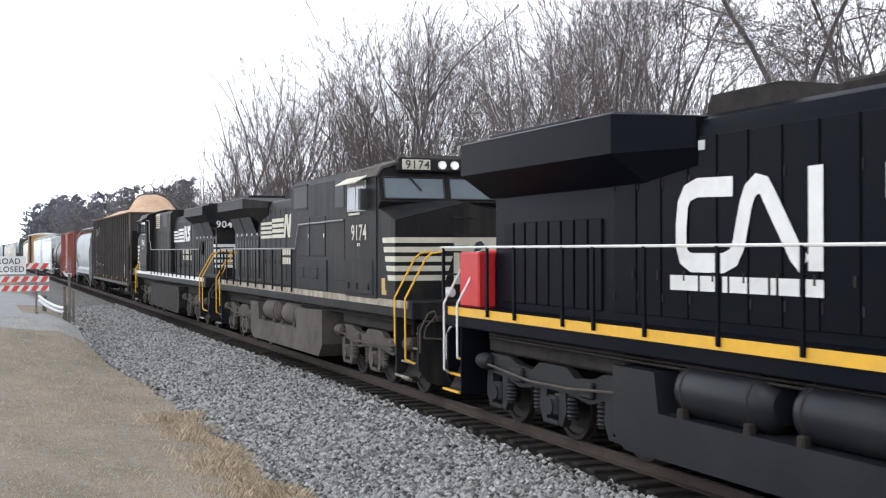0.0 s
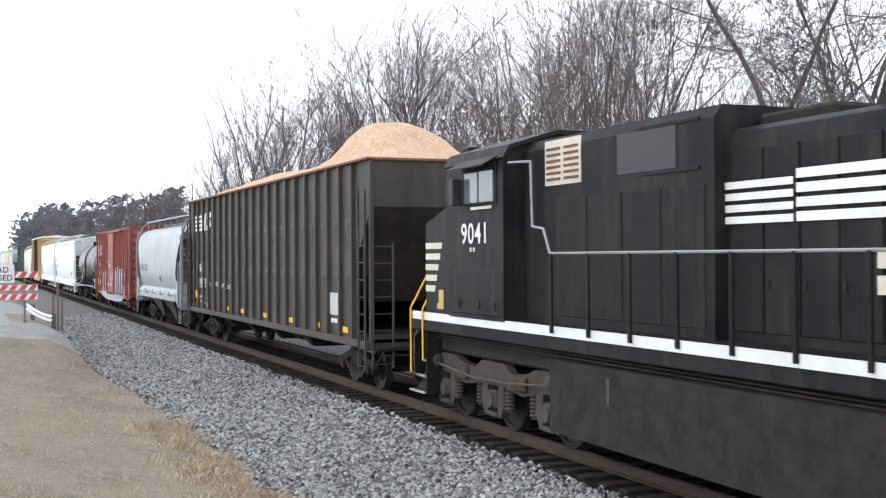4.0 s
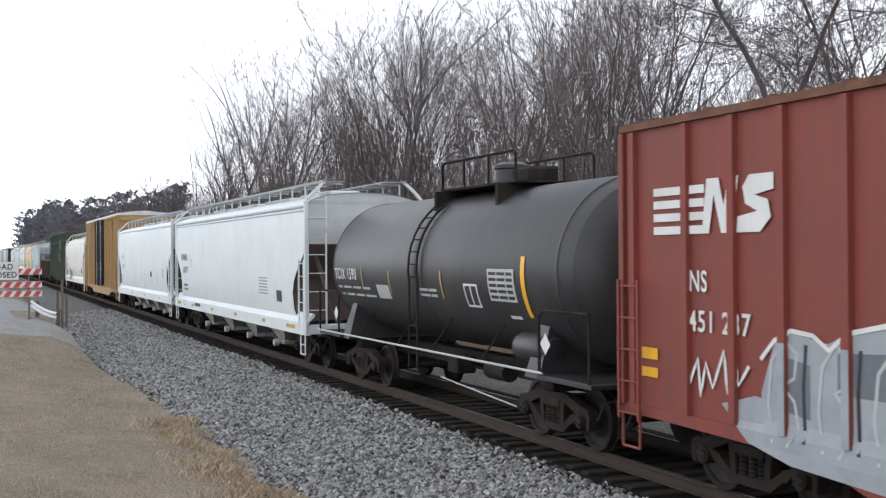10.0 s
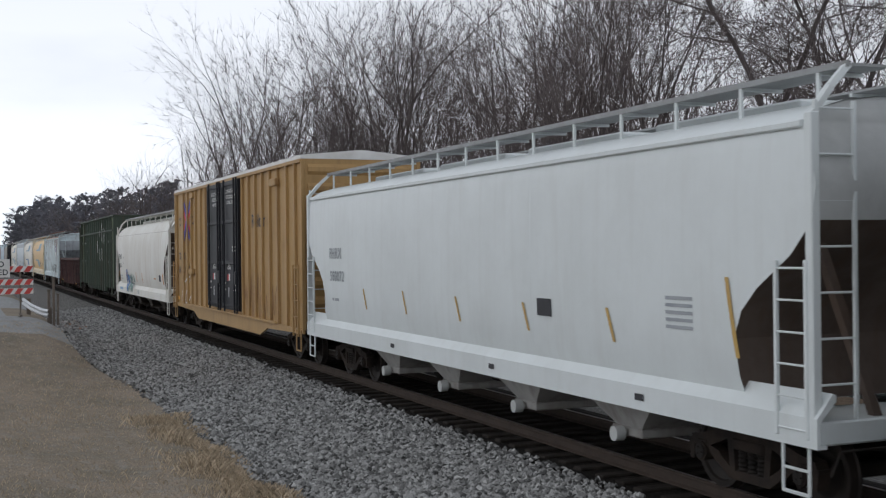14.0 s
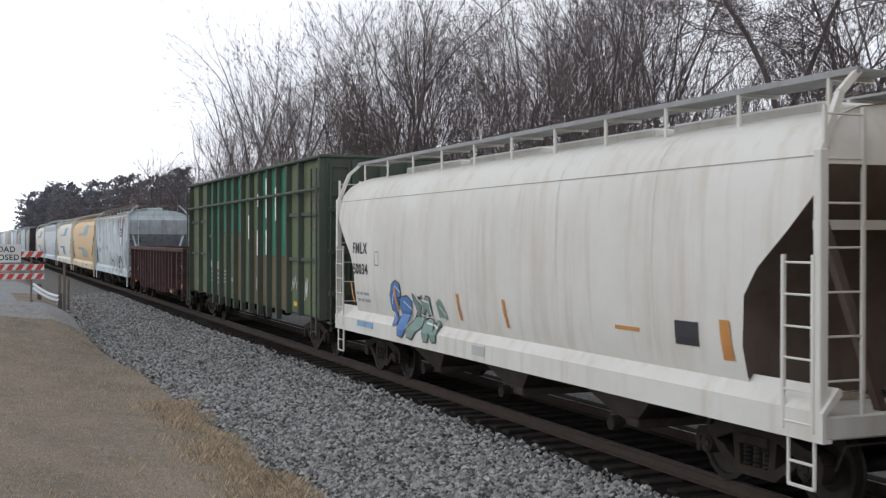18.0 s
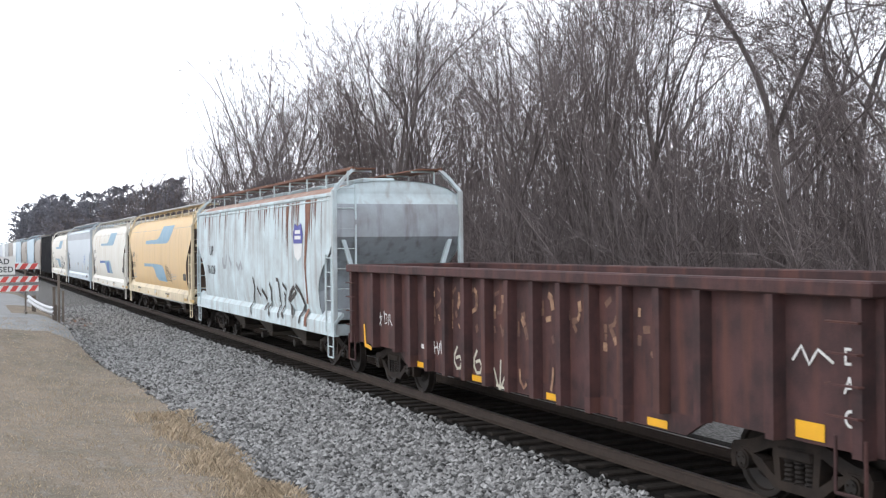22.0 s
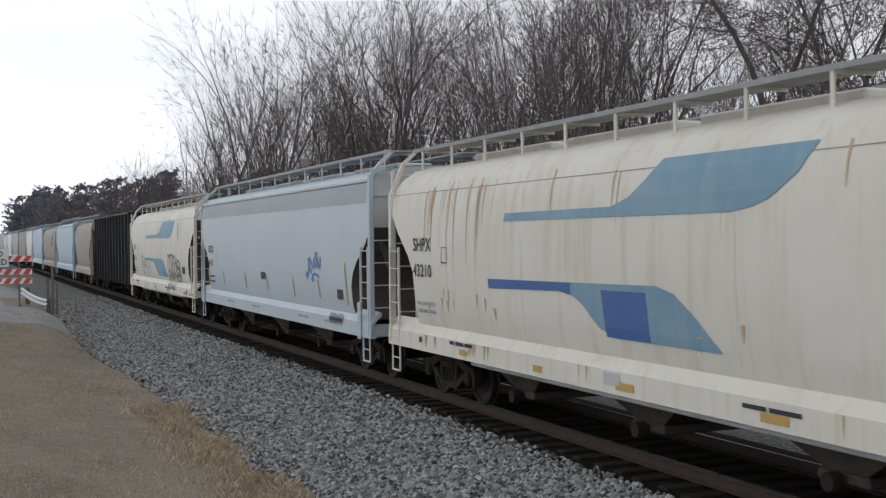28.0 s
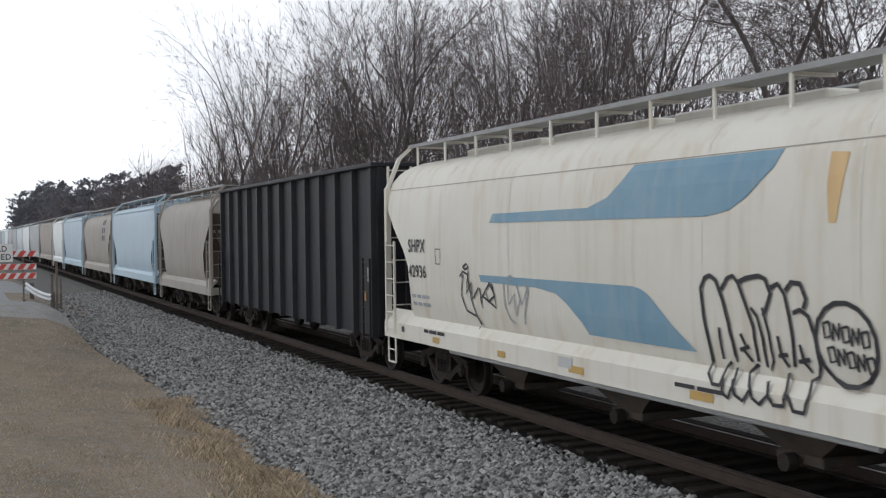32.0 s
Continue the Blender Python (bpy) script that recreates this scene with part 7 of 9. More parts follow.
def tank_car():
    hi, lo = -118.0, -130.4
    car, half = car_root("tank_car", hi, lo, "black cylindrical tank car with a railed platform on top", "tank car")
    r, zc = 1.46, 2.60
    shell_part = part("tank", Form().turned([(0, -half), (0.6, -half + 0.03), (1.1, -half + 0.18), (1.36, -half + 0.40), (r, -half + 0.72), (r, half - 0.72), (1.36, half - 0.40), (1.1, half - 0.18), (0.6, half - 0.03), (0, half)], (0, 0, zc), "x", 64), M_tank, car)
    for x in (-half + 0.72, half - 0.72, 0.06):
        part("weld_ring", Form().turned([(r - 0.01, x - 0.03), (r + 0.010, x - 0.02), (r + 0.010, x + 0.02), (r - 0.01, x + 0.03)], (0, 0, zc), "x", 64), M_tank, shell_part)

    def on(z):
        return math.sqrt(max(r * r - (z - zc) ** 2, 0.01))
    letters(car, "TCIX 1590", -5.40, 2.34, 0.24, M_white, on, 0.012, 0.92)
    bars(car, -5.32, 2.14, (0.3, 0.55, 0.55, 0.5), 0.05, M_panelgrey, on, 0.12)
    bars(car, -5.2, 1.98, (0.25, 0.55, 0.55, 0.7), 0.05, M_panelgrey, on, 0.12)
    patch("data_placard", car, [rect(-2.6, -1.85, 1.98, 2.26)], M_panelgrey, on, 0.012)
    for x, z0, z1 in ((-3.50, 2.12, 2.62), (-1.78, 2.08, 2.55), (1.0, 2.08, 2.58)):
        patch("gold_strip", car, [rect(x, x + 0.06, z0, z1)], M_gold, on, 0.012)
    patch("gold_strip", car, [rect(4.32, 4.46, 1.90, 2.84)], M_reflect, on, 0.014)
    patch("data_panel", car, [rect(2.05, 2.62, 1.98, 2.38)], M_white, on, 0.012)
    for k in range(2):
        patch("panel_cell", car, [rect(2.10 + 0.26 * k, 2.31 + 0.26 * k, 2.02, 2.34)], M_ink, on, 0.016)
    patch("data_panel", car, [rect(3.08, 4.08, 2.12, 2.64)], M_panelgrey, on, 0.012)
    for k in range(5):
        bars(car, 3.14, 2.16 + 0.095 * k, (0.28, 0.3, 0.22), 0.05, M_ink, on, 0.04, lift=0.016)
    bars(car, -0.1, 2.2, (0.42, 0.38), 0.05, M_panelgrey, on, 0.05)
    bars(car, -0.1, 2.1, (0.5, 0.28), 0.05, M_panelgrey, on, 0.05)
    bars(car, 3.6, 1.85, (0.4,), 0.05, M_white, on)
    # platform, dome and rails on top
    top = zc + r
    part("top_platform", Form().box(-0.6, 2.7, -0.75, 0.75, top + 0.02, top + 0.07, 0.01), M_frame, car)
    part("platform_support", Form().box(-0.5, -0.4, -0.95, 0.95, top - 0.35, top + 0.02).box(2.3, 2.4, -0.95, 0.95, top - 0.35, top + 0.02), M_frame, car)
    part("dome", Form().turned([(0.30, 3.95), (0.30, 4.42), (0.34, 4.44), (0.34, 4.50), (0.2, 4.56), (0, 4.57)], (0.95, 0, 0), "z", 20), M_tank, car)
    part("valve_housing", Form().box(1.6, 2.3, -0.3, 0.3, top + 0.06, top + 0.34, 0.05), M_frame, car)
    for y in (-0.75, 0.75):
        part("platform_rail", Form().pipe([(-0.55, y, top + 0.05), (-0.55, y, top + 0.50), (-0.45, y, top + 0.56), (2.6, y, top + 0.56), (2.7, y, top + 0.5), (2.7, y, top + 0.05)], 0.025, 6), M_frame, car)
        for x in (0.5, 1.6):
            part("rail_post", Form().rod((x, y, top + 0.05), (x, y, top + 0.56), 0.02, 6), M_frame, car)
    # ladder that follows the shell, walkway rail, bolsters
    curve = [(-1.52, 0.75)] + [(-(r + 0.07) * math.cos(a), zc + (r + 0.07) * math.sin(a)) for a in [radians(d) for d in range(-10, 62, 9)]]
    for x in (-0.42, 0.02):
        part("ladder_stile", Form().pipe([(x, y, z) for y, z in curve], 0.024, 6), M_frame, car)
    for k in range(len(curve) - 1):
        y, z = (curve[k][0] + curve[k + 1][0]) / 2, (curve[k][1] + curve[k + 1][1]) / 2
        part("ladder_rung", Form().rod((-0.42, y, z), (0.02, y, z), 0.014, 6), M_frame, car)
    part("side_rail", Form().pipe([(-half - 0.3, -1.56, 1.12), (half - 1.0, -1.56, 1.14)], 0.022, 6), M_panelgrey, car, "thin grey rail along the side")
    for x in (-3.4, -1.0, 0.8, 3.0):
        part("rail_strut", Form().rod((x, -1.56, 1.13), (x + 0.3, -1.25, 1.75), 0.016, 5), M_frame, car)
    part("brake_rod", Form().rod((0.4, -1.2, 0.62), (3.6, -1.2, 0.45), 0.014, 5), M_panelgrey, car)
    for s in (-1, 1):
        x = s * (half - 1.55)
        part("bolster_saddle", Form().add([(x - 0.25, -1.45, 1.02), (x + 0.25, -1.45, 1.02), (x + 0.25, 1.45, 1.02), (x - 0.25, 1.45, 1.02), (x - 0.15, -1.2, 1.85), (x + 0.15, -1.2, 1.85), (x + 0.15, 1.2, 1.85), (x - 0.15, 1.2, 1.85)],
                                          [(0, 1, 5, 4), (1, 2, 6, 5), (2, 3, 7, 6), (3, 0, 4, 7), (4, 5, 6, 7), (0, 3, 2, 1)]), M_tank, car)
        part("end_platform", Form().box(s * (half - 1.3), s * (half + 0.35), -1.5, 1.5, 1.02, 1.10, 0.01), M_tank, car)
        part("end_handrail", Form().pipe([(s * (half - 1.2), -1.5, 1.1), (s * (half - 1.2), -1.5, 1.95), (s * (half - 1.05), -1.5, 2.05), (s * (half + 0.3), -1.5, 2.05), (s * (half + 0.3), -1.5, 1.1)], 0.025, 6), M_frame, car)
        patch("hazard_placard", car, [[(s * 5.2 + 0.0, 1.40), (s * 5.2 + 0.16, 1.56), (s * 5.2, 1.72), (s * 5.2 - 0.16, 1.56)]], M_white, lambda z: 1.50, 0.0)
    part("air_tank", Form().turned([(0, 3.7), (0.18, 3.72), (0.24, 3.85), (0.24, 4.75), (0.18, 4.88), (0, 4.9)], (0, -1.15, 1.42), "x", 18), M_tank, car)
    bars(car, 6.3, 2.9, (0.2,), 0.01, M_white, lambda z: 0.3)
    num = letters(car, "TCIX 1590", 0, 0, 0.20, M_white, lambda z: 0.0, 0.0, 0.95)
    num.matrix_basis = pose(half + 0.012, -0.62, 2.85, 0, 0, 90)
    underframe(car, half + 0.4, M_tank, half - 1.6)
    return car


tank_car()

ONES = (M_white_body, M_white_body)
car, half, on = covered_hopper(-131.65, -150.95, "long clean white covered hopper with four discharge bays", *ONES, SLAB, 4, end=M_panelgrey, brackets=15, bay_paint=M_white_bay)
patch("reporting_mark", car, [rect(-8.20, -8.00, 2.70, 2.93)], M_red, on, 0.012, "small red square")
letters(car, "FHRX", -7.86, 2.71, 0.23, M_ink, on, 0.014, 1.05)
letters(car, "628717", -7.86, 2.24, 0.22, M_ink, on, 0.014, 1.05)
strokes("plate_mark", car, [[(-6.24, 2.46), (-6.02, 2.46), (-6.02, 2.72), (-6.24, 2.72), (-6.24, 2.46)]], 0.02, M_ink, on)
letters(car, "C", -6.17, 2.51, 0.09, M_ink, on, 0.014)
bars(car, -7.8, 1.74, (0.14, 0.2, 0.34), 0.07, M_ink, on)
bars(car, -7.78, 1.58, (0.12, 0.16, 0.34), 0.07, M_ink, on, 0.08)
for z in (3.96, 4.04):
    part("side_chord", Form().box(-half + 0.3, half - 0.3, -on(z) - 0.02, -on(z), z, z + 0.03, 0.006), M_ut_band, car)
for x, w in ((-9.07, 0.85), (-5.95, 0.42), (-2.3, 0.42), (1.4, 0.42), (5.1, 0.42), (7.8, 0.9)):
    patch("gold_strip", car, [rect(x, x + w, 1.02, 1.12)], M_gold, lambda z: 1.605, 0.006)
bars(car, -5.3, 1.06, (0.22, 0.42, 0.34), 0.11, M_ink, lambda z: 1.605)
strokes("plate_mark", car, [[(-7.55, 1.03), (-7.35, 1.03), (-7.35, 1.17), (-7.55, 1.17), (-7.55, 1.03)]], 0.018, M_ink, lambda z: 1.605)
patch("data_panel", car, [rect(6.62, 7.16, 1.64, 1.94)], M_ink, on, 0.012)
for k in range(6):
    bars(car, 4.6, 1.80 + 0.085 * k, (1.05,), 0.04, M_spray_grey, on)

car, half, on = covered_hopper(-152.15, -169.85, "white covered hopper with gold strips low on its side", *ONES, SLAB, 4, end=M_panelgrey, brackets=14, bay_paint=M_white_bay, front=0.26)
letters(car, "FHRX", -7.04, 2.72, 0.23, M_spray_grey, on, 0.014, 1.0)
letters(car, "580072", -7.0, 2.22, 0.22, M_spray_grey, on, 0.014, 1.0)
bars(car, -6.9, 1.78, (0.14, 0.3), 0.06, M_spray_grey, on)
for x, z0, z1 in ((-4.75, 1.68, 2.10), (-2.45, 1.69, 2.12), (0.08, 1.69, 2.10), (2.62, 1.69, 2.10), (5.05, 1.69, 2.12), (7.62, 1.69, 2.56)):
    patch("gold_strip", car, [[(x + 0.16, z0), (x + 0.23, z0), (x + 0.07, z1), (x, z1)]], M_gold, on, 0.012)
patch("data_panel", car, [rect(3.12, 3.56, 1.93, 2.18)], M_ink, on, 0.012)
for k in range(5):
    bars(car, 6.45, 1.94 + 0.085 * k, (0.55,), 0.04, M_spray_grey, on)
for x in (-3.0, 1.5, 5.8):
    patch("sill_mark", car, [rect(x, x + 0.2, 1.02, 1.1)], M_ink, lambda z: 1.605, 0.006)


def yellow_boxcar():
    ribs = [-8.55, -7.17, -6.32, -5.57, -4.78, -3.87, -3.03, 2.50, 3.28, 4.10, 4.9, 5.75, 6.6, 7.5, 8.3]
    car, half = box_car(-170.45, -188.25, "tall yellow boxcar with black double doors", M_boxyel, 5.28, ribs, None, 9, M_white)
    for x0, x1 in ((-2.27, -0.04), (0.0, 2.34)):
        door = part("plug_door", Form().box(x0, x1, -1.60, -1.505, 1.12, 5.06, 0.012), M_blackdoor, car, "black plug door with locking bars")
        for z in (1.25, 2.55, 3.80, 4.95):
            part("door_rib", Form().box(x0 + 0.04, x1 - 0.04, -1.65, -1.595, z - 0.05, z + 0.05, 0.015), M_blackdoor, door)
        for k in (0.20, 0.80, 0.94):
            x = x0 + (x1 - x0) * k
            part("locking_bar", Form().rod((x, -1.66, 1.05), (x, -1.66, 5.1), 0.03, 8), M_blackdoor, door)
        for x in (x0 + 0.05, x1 - 0.05):
            part("door_edge", Form().box(x - 0.05, x + 0.05, -1.64, -1.595, 1.13, 5.05, 0.01), M_blackdoor, door)
        part("lock_box", Form().box(x1 - 0.35, x1 - 0.15, -1.70, -1.60, 1.9, 2.3, 0.03), M_blackdoor, door)
    on = lambda z: 1.51
    face = lambda z: 1.605
    for k, line in enumerate(("CLOSE THIS DOOR", "BEFORE CLOSING", "MAIN DOOR")):
        letters(car, line, -1.62 + 0.10 * k, 4.68 - 0.17 * k, 0.105, M_white, face, 0.010, 0.85)
    for k, line in enumerate(("CLOSE AND LOCK", "BOTH DOORS BEFORE", "MOVING CAR")):
        letters(car, line, 0.62 + 0.12 * (k > 1), 4.68 - 0.17 * k, 0.105, M_white, face, 0.010, 0.8)
    for x in (-1.5, 0.72):
        patch("placard", car, [rect(x, x + 0.16, 2.0, 2.2)], M_red, face, 0.008)
        patch("placard", car, [rect(x + 0.17, x + 0.36, 2.0, 2.22)], M_white, face, 0.008)
        strokes("chevron", car, [[(x + 0.05, 2.35), (x + 0.25, 2.55), (x + 0.45, 2.35)], [(x + 0.2, 2.35), (x + 0.25, 2.42), (x + 0.3, 2.35)]], 0.045, M_white, face, 0.010)
        bars(car, x - 0.5, 1.9, (0.28,), 0.05, M_white, face)
        bars(car, x - 0.5, 1.7, (0.28,), 0.05, M_white, face)
        bars(car, x + 0.1, 1.5, (0.14,), 0.3, M_panelgrey, face)
        bars(car, x + 0.8, 1.7, (0.5,), 0.06, M_white, face)
        bars(car, x + 0.8, 1.85, (0.6,), 0.06, M_white, face)
        bars(car, x + 0.7, 2.9, (0.5,), 0.05, M_white, face)
        bars(car, x + 0.7, 3.0, (0.6,), 0.05, M_white, face)
    # the crossed emblem, red and blue bands
    for pts, paint, lift in (([(-5.91, 4.35), (-6.55, 4.04), (-7.27, 3.68)], M_red, 0.012), ([(-7.25, 4.38), (-6.55, 3.96), (-6.02, 3.70)], M_red, 0.014),
                             ([(-5.87, 4.68), (-6.54, 4.12), (-7.18, 3.36)], M_purple, 0.017), ([(-7.10, 4.69), (-6.54, 4.12), (-6.05, 3.33)], M_purple, 0.020)):
        strokes("emblem_band", car, [pts], 0.21, paint, on, lift)
    for word, x, z in (("next", -8.13, 4.08), ("load", -8.13, 3.87), ("any", -5.60, 4.09), ("road", -5.60, 3.88)):
        letters(car, word, x, z, 0.13, M_ink, on, 0.014, 0.95)
    for word, x, z in (("TB", -8.22, 2.62), ("OX", -7.45, 2.62), ("66", -8.22, 2.12), ("13", -7.38, 2.12), ("47", -6.42, 2.12)):
        letters(car, word, x, z, 0.25, M_ink, on, 0.014, 0.95)
    letters(car, "Railcar", 3.60, 3.58, 0.36, M_ink, on, 0.014, 1.0)
    for x, z in ((-5.5, 4.78), (-5.72, 2.1), (6.1, 4.6)):
        part("door_stop", Form().box(x, x + 0.62, -1.64, -1.52, z, z + 0.2, 0.02), M_boxyel, car)
    patch("reflector", car, [rect(-8.5, -8.2, 1.10, 1.24)], M_reflect, on, 0.012)
    patch("reflector", car, [rect(7.9, 8.2, 1.10, 1.24)], M_reflect, on, 0.012)
    for pts in ([(-7.73, 0.99), (-7.60, 1.40), (-7.30, 1.56), (-7.12, 1.50), (-7.40, 1.62), (-7.42, 1.90), (-7.29, 2.07), (-7.18, 1.88), (-7.02, 1.79), (-6.75, 1.88), (-6.58, 1.97), (-6.32, 2.18), (-6.20, 1.96), (-6.04, 2.04), (-6.08, 1.80)],
                [(-6.41, 1.63), (-6.75, 1.45), (-6.94, 1.23), (-6.96, 1.05), (-6.70, 1.02), (-6.42, 1.07), (-6.10, 1.20), (-5.84, 1.32), (-5.64, 1.57), (-5.70, 1.30), (-5.77, 1.10)]):
        strokes("graffiti_tag", car, [pts], 0.05, M_white, on, 0.016)
    for k, (x0, x1, z0, z1, n) in enumerate(((2.5, 2.9, 1.5, 1.8, 4), (2.9, 3.6, 1.0, 2.25, 4), (3.7, 4.6, 0.95, 2.2, 5), (4.5, 5.4, 1.0, 1.8, 6), (5.8, 6.6, 1.1, 2.0, 5))):
        strokes("graffiti_tag", car, scrawl(x0, x1, z0, z1, n, 90 + k), 0.03, M_rusty, on, 0.016)
    part("door_track", Form().box(-6.5, 6.5, -1.62, -1.50, 0.98, 1.04, 0.01), M_boxyel, car)
    part("top_track", Form().box(-half, half, -1.585, -1.53, 5.05, 5.14, 0.01), M_boxyel, car)
    return car


yellow_boxcar()

car, half, on = covered_hopper(-189.9, -206.0, "white rounded covered hopper with blue and green graffiti", M_old_white, M_old_white, ROUND, 3, brackets=11, front=0.37, back=-0.1)
letters(car, "FMLX", -6.65, 2.60, 0.23, M_ink, on, 0.014, 1.12)
letters(car, "50034", -6.64, 2.16, 0.22, M_ink, on, 0.014, 1.15)
strokes("plate_mark", car, [[(-5.19, 2.37), (-4.95, 2.37), (-4.95, 2.64), (-5.19, 2.64), (-5.19, 2.37)]], 0.018, M_ink, on)
bars(car, -6.5, 1.72, (0.2, 0.2, 0.35), 0.06, M_spray_grey, on)
bars(car, -6.45, 1.58, (0.2, 0.2, 0.35), 0.06, M_spray_grey, on)
sill_on = lambda z: 1.605 if z < 1.2 else float(np.interp(z, [1.2, 1.44], [1.605, 1.49])) if z < 1.46 else on(z)
SPRAY = (
    (M_spray_blue, M_ink, [(-4.28, 1.52), (-4.32, 1.79), (-4.19, 2.02), (-3.95, 2.1), (-3.76, 2.03), (-3.69, 1.85), (-3.78, 1.66), (-3.98, 1.51), (-3.86, 1.26), (-4.05, 1.21), (-4.12, 1.47)]),
    (M_spray_blue, M_ink, [(-3.86, 1.76), (-3.34, 1.83), (-3.09, 1.72), (-3.18, 1.52), (-3.31, 1.38), (-3.34, 1.16), (-3.53, 1.02), (-3.76, 1.04), (-3.81, 1.33), (-3.74, 1.54)]),
    (M_spray_green, M_ink, [(-3.07, 1.88), (-2.75, 1.75), (-2.55, 1.88), (-2.6, 1.64), (-2.76, 1.5), (-2.46, 1.44), (-2.55, 1.28), (-2.81, 1.16), (-2.96, 1.02), (-3.26, 1.04), (-3.21, 1.27), (-3.02, 1.38), (-2.86, 1.55)]),
    (M_spray_green, M_ink, [(-2.75, 1.84), (-2.46, 1.77), (-2.34, 1.87), (-2.17, 1.85), (-2.09, 1.54), (-2.31, 1.49), (-2.38, 1.63), (-2.5, 1.51), (-2.67, 1.54)]),
    (M_spray_green, M_ink, [(-2.55, 1.4), (-2.31, 1.46), (-2.08, 1.45), (-1.94, 1.24), (-1.89, 1.44), (-1.74, 1.43), (-1.76, 1.06), (-1.94, 1.04), (-2.12, 1.19), (-2.15, 1.04), (-2.36, 1.02), (-2.44, 1.18)]),
    (M_spray_green, M_spray_grey, [(-1.85, 1.76), (-1.7, 1.84), (-1.5, 1.68), (-1.39, 1.5), (-1.54, 1.51), (-1.76, 1.51)]))
for fill, line, poly in SPRAY:
    patch("graffiti", car, [poly], fill, sill_on, 0.014, "spray-painted letter shape", rows=0.1)
    strokes("graffiti_outline", car, [poly + poly[:1]], 0.022, line, sill_on, 0.020)
    mid = [(sum(p[0] for p in poly[k:k + 3]) / 3 * 0.6 + poly[k][0] * 0.4, sum(p[1] for p in poly[k:k + 3]) / 3 * 0.6 + poly[k][1] * 0.4) for k in range(0, len(poly) - 3, 2)]
    strokes("graffiti_shine", car, [[(x + 0.06, z - 0.05) for x, z in mid[:3]]], 0.03, M_white, sill_on, 0.022)
patch("orange_mark", car, [[(-3.95, 1.54), (-3.84, 1.54), (-3.98, 1.95), (-4.10, 1.94)]], M_orange, on, 0.024)
for x, z0, z1 in ((-0.93, 1.52, 1.97), (0.93, 1.52, 1.96), (-6.88, 1.53, 1.97)):
    patch("orange_mark", car, [[(x + 0.12, z0), (x + 0.22, z0), (x + 0.10, z1), (x, z1)]], M_orange, on, 0.012)
bars(car, -6.3, 1.06, (0.5, 0.5), 0.12, M_ltblue, lambda z: 1.605)
patch("orange_mark", car, [[(6.72, 1.56), (6.92, 1.57), (6.87, 2.01), (6.68, 2.01)]], M_orange, on, 0.012)
patch("sill_panel", car, [rect(-0.15, 0.35, 1.0, 1.16)], M_panelgrey, lambda z: 1.605, 0.008)
patch("data_panel", car, [rect(5.79, 6.27, 1.67, 1.95)], M_ink, on, 0.012)
bars(car, 4.4, 1.75, (0.6,), 0.05, M_orange, on)


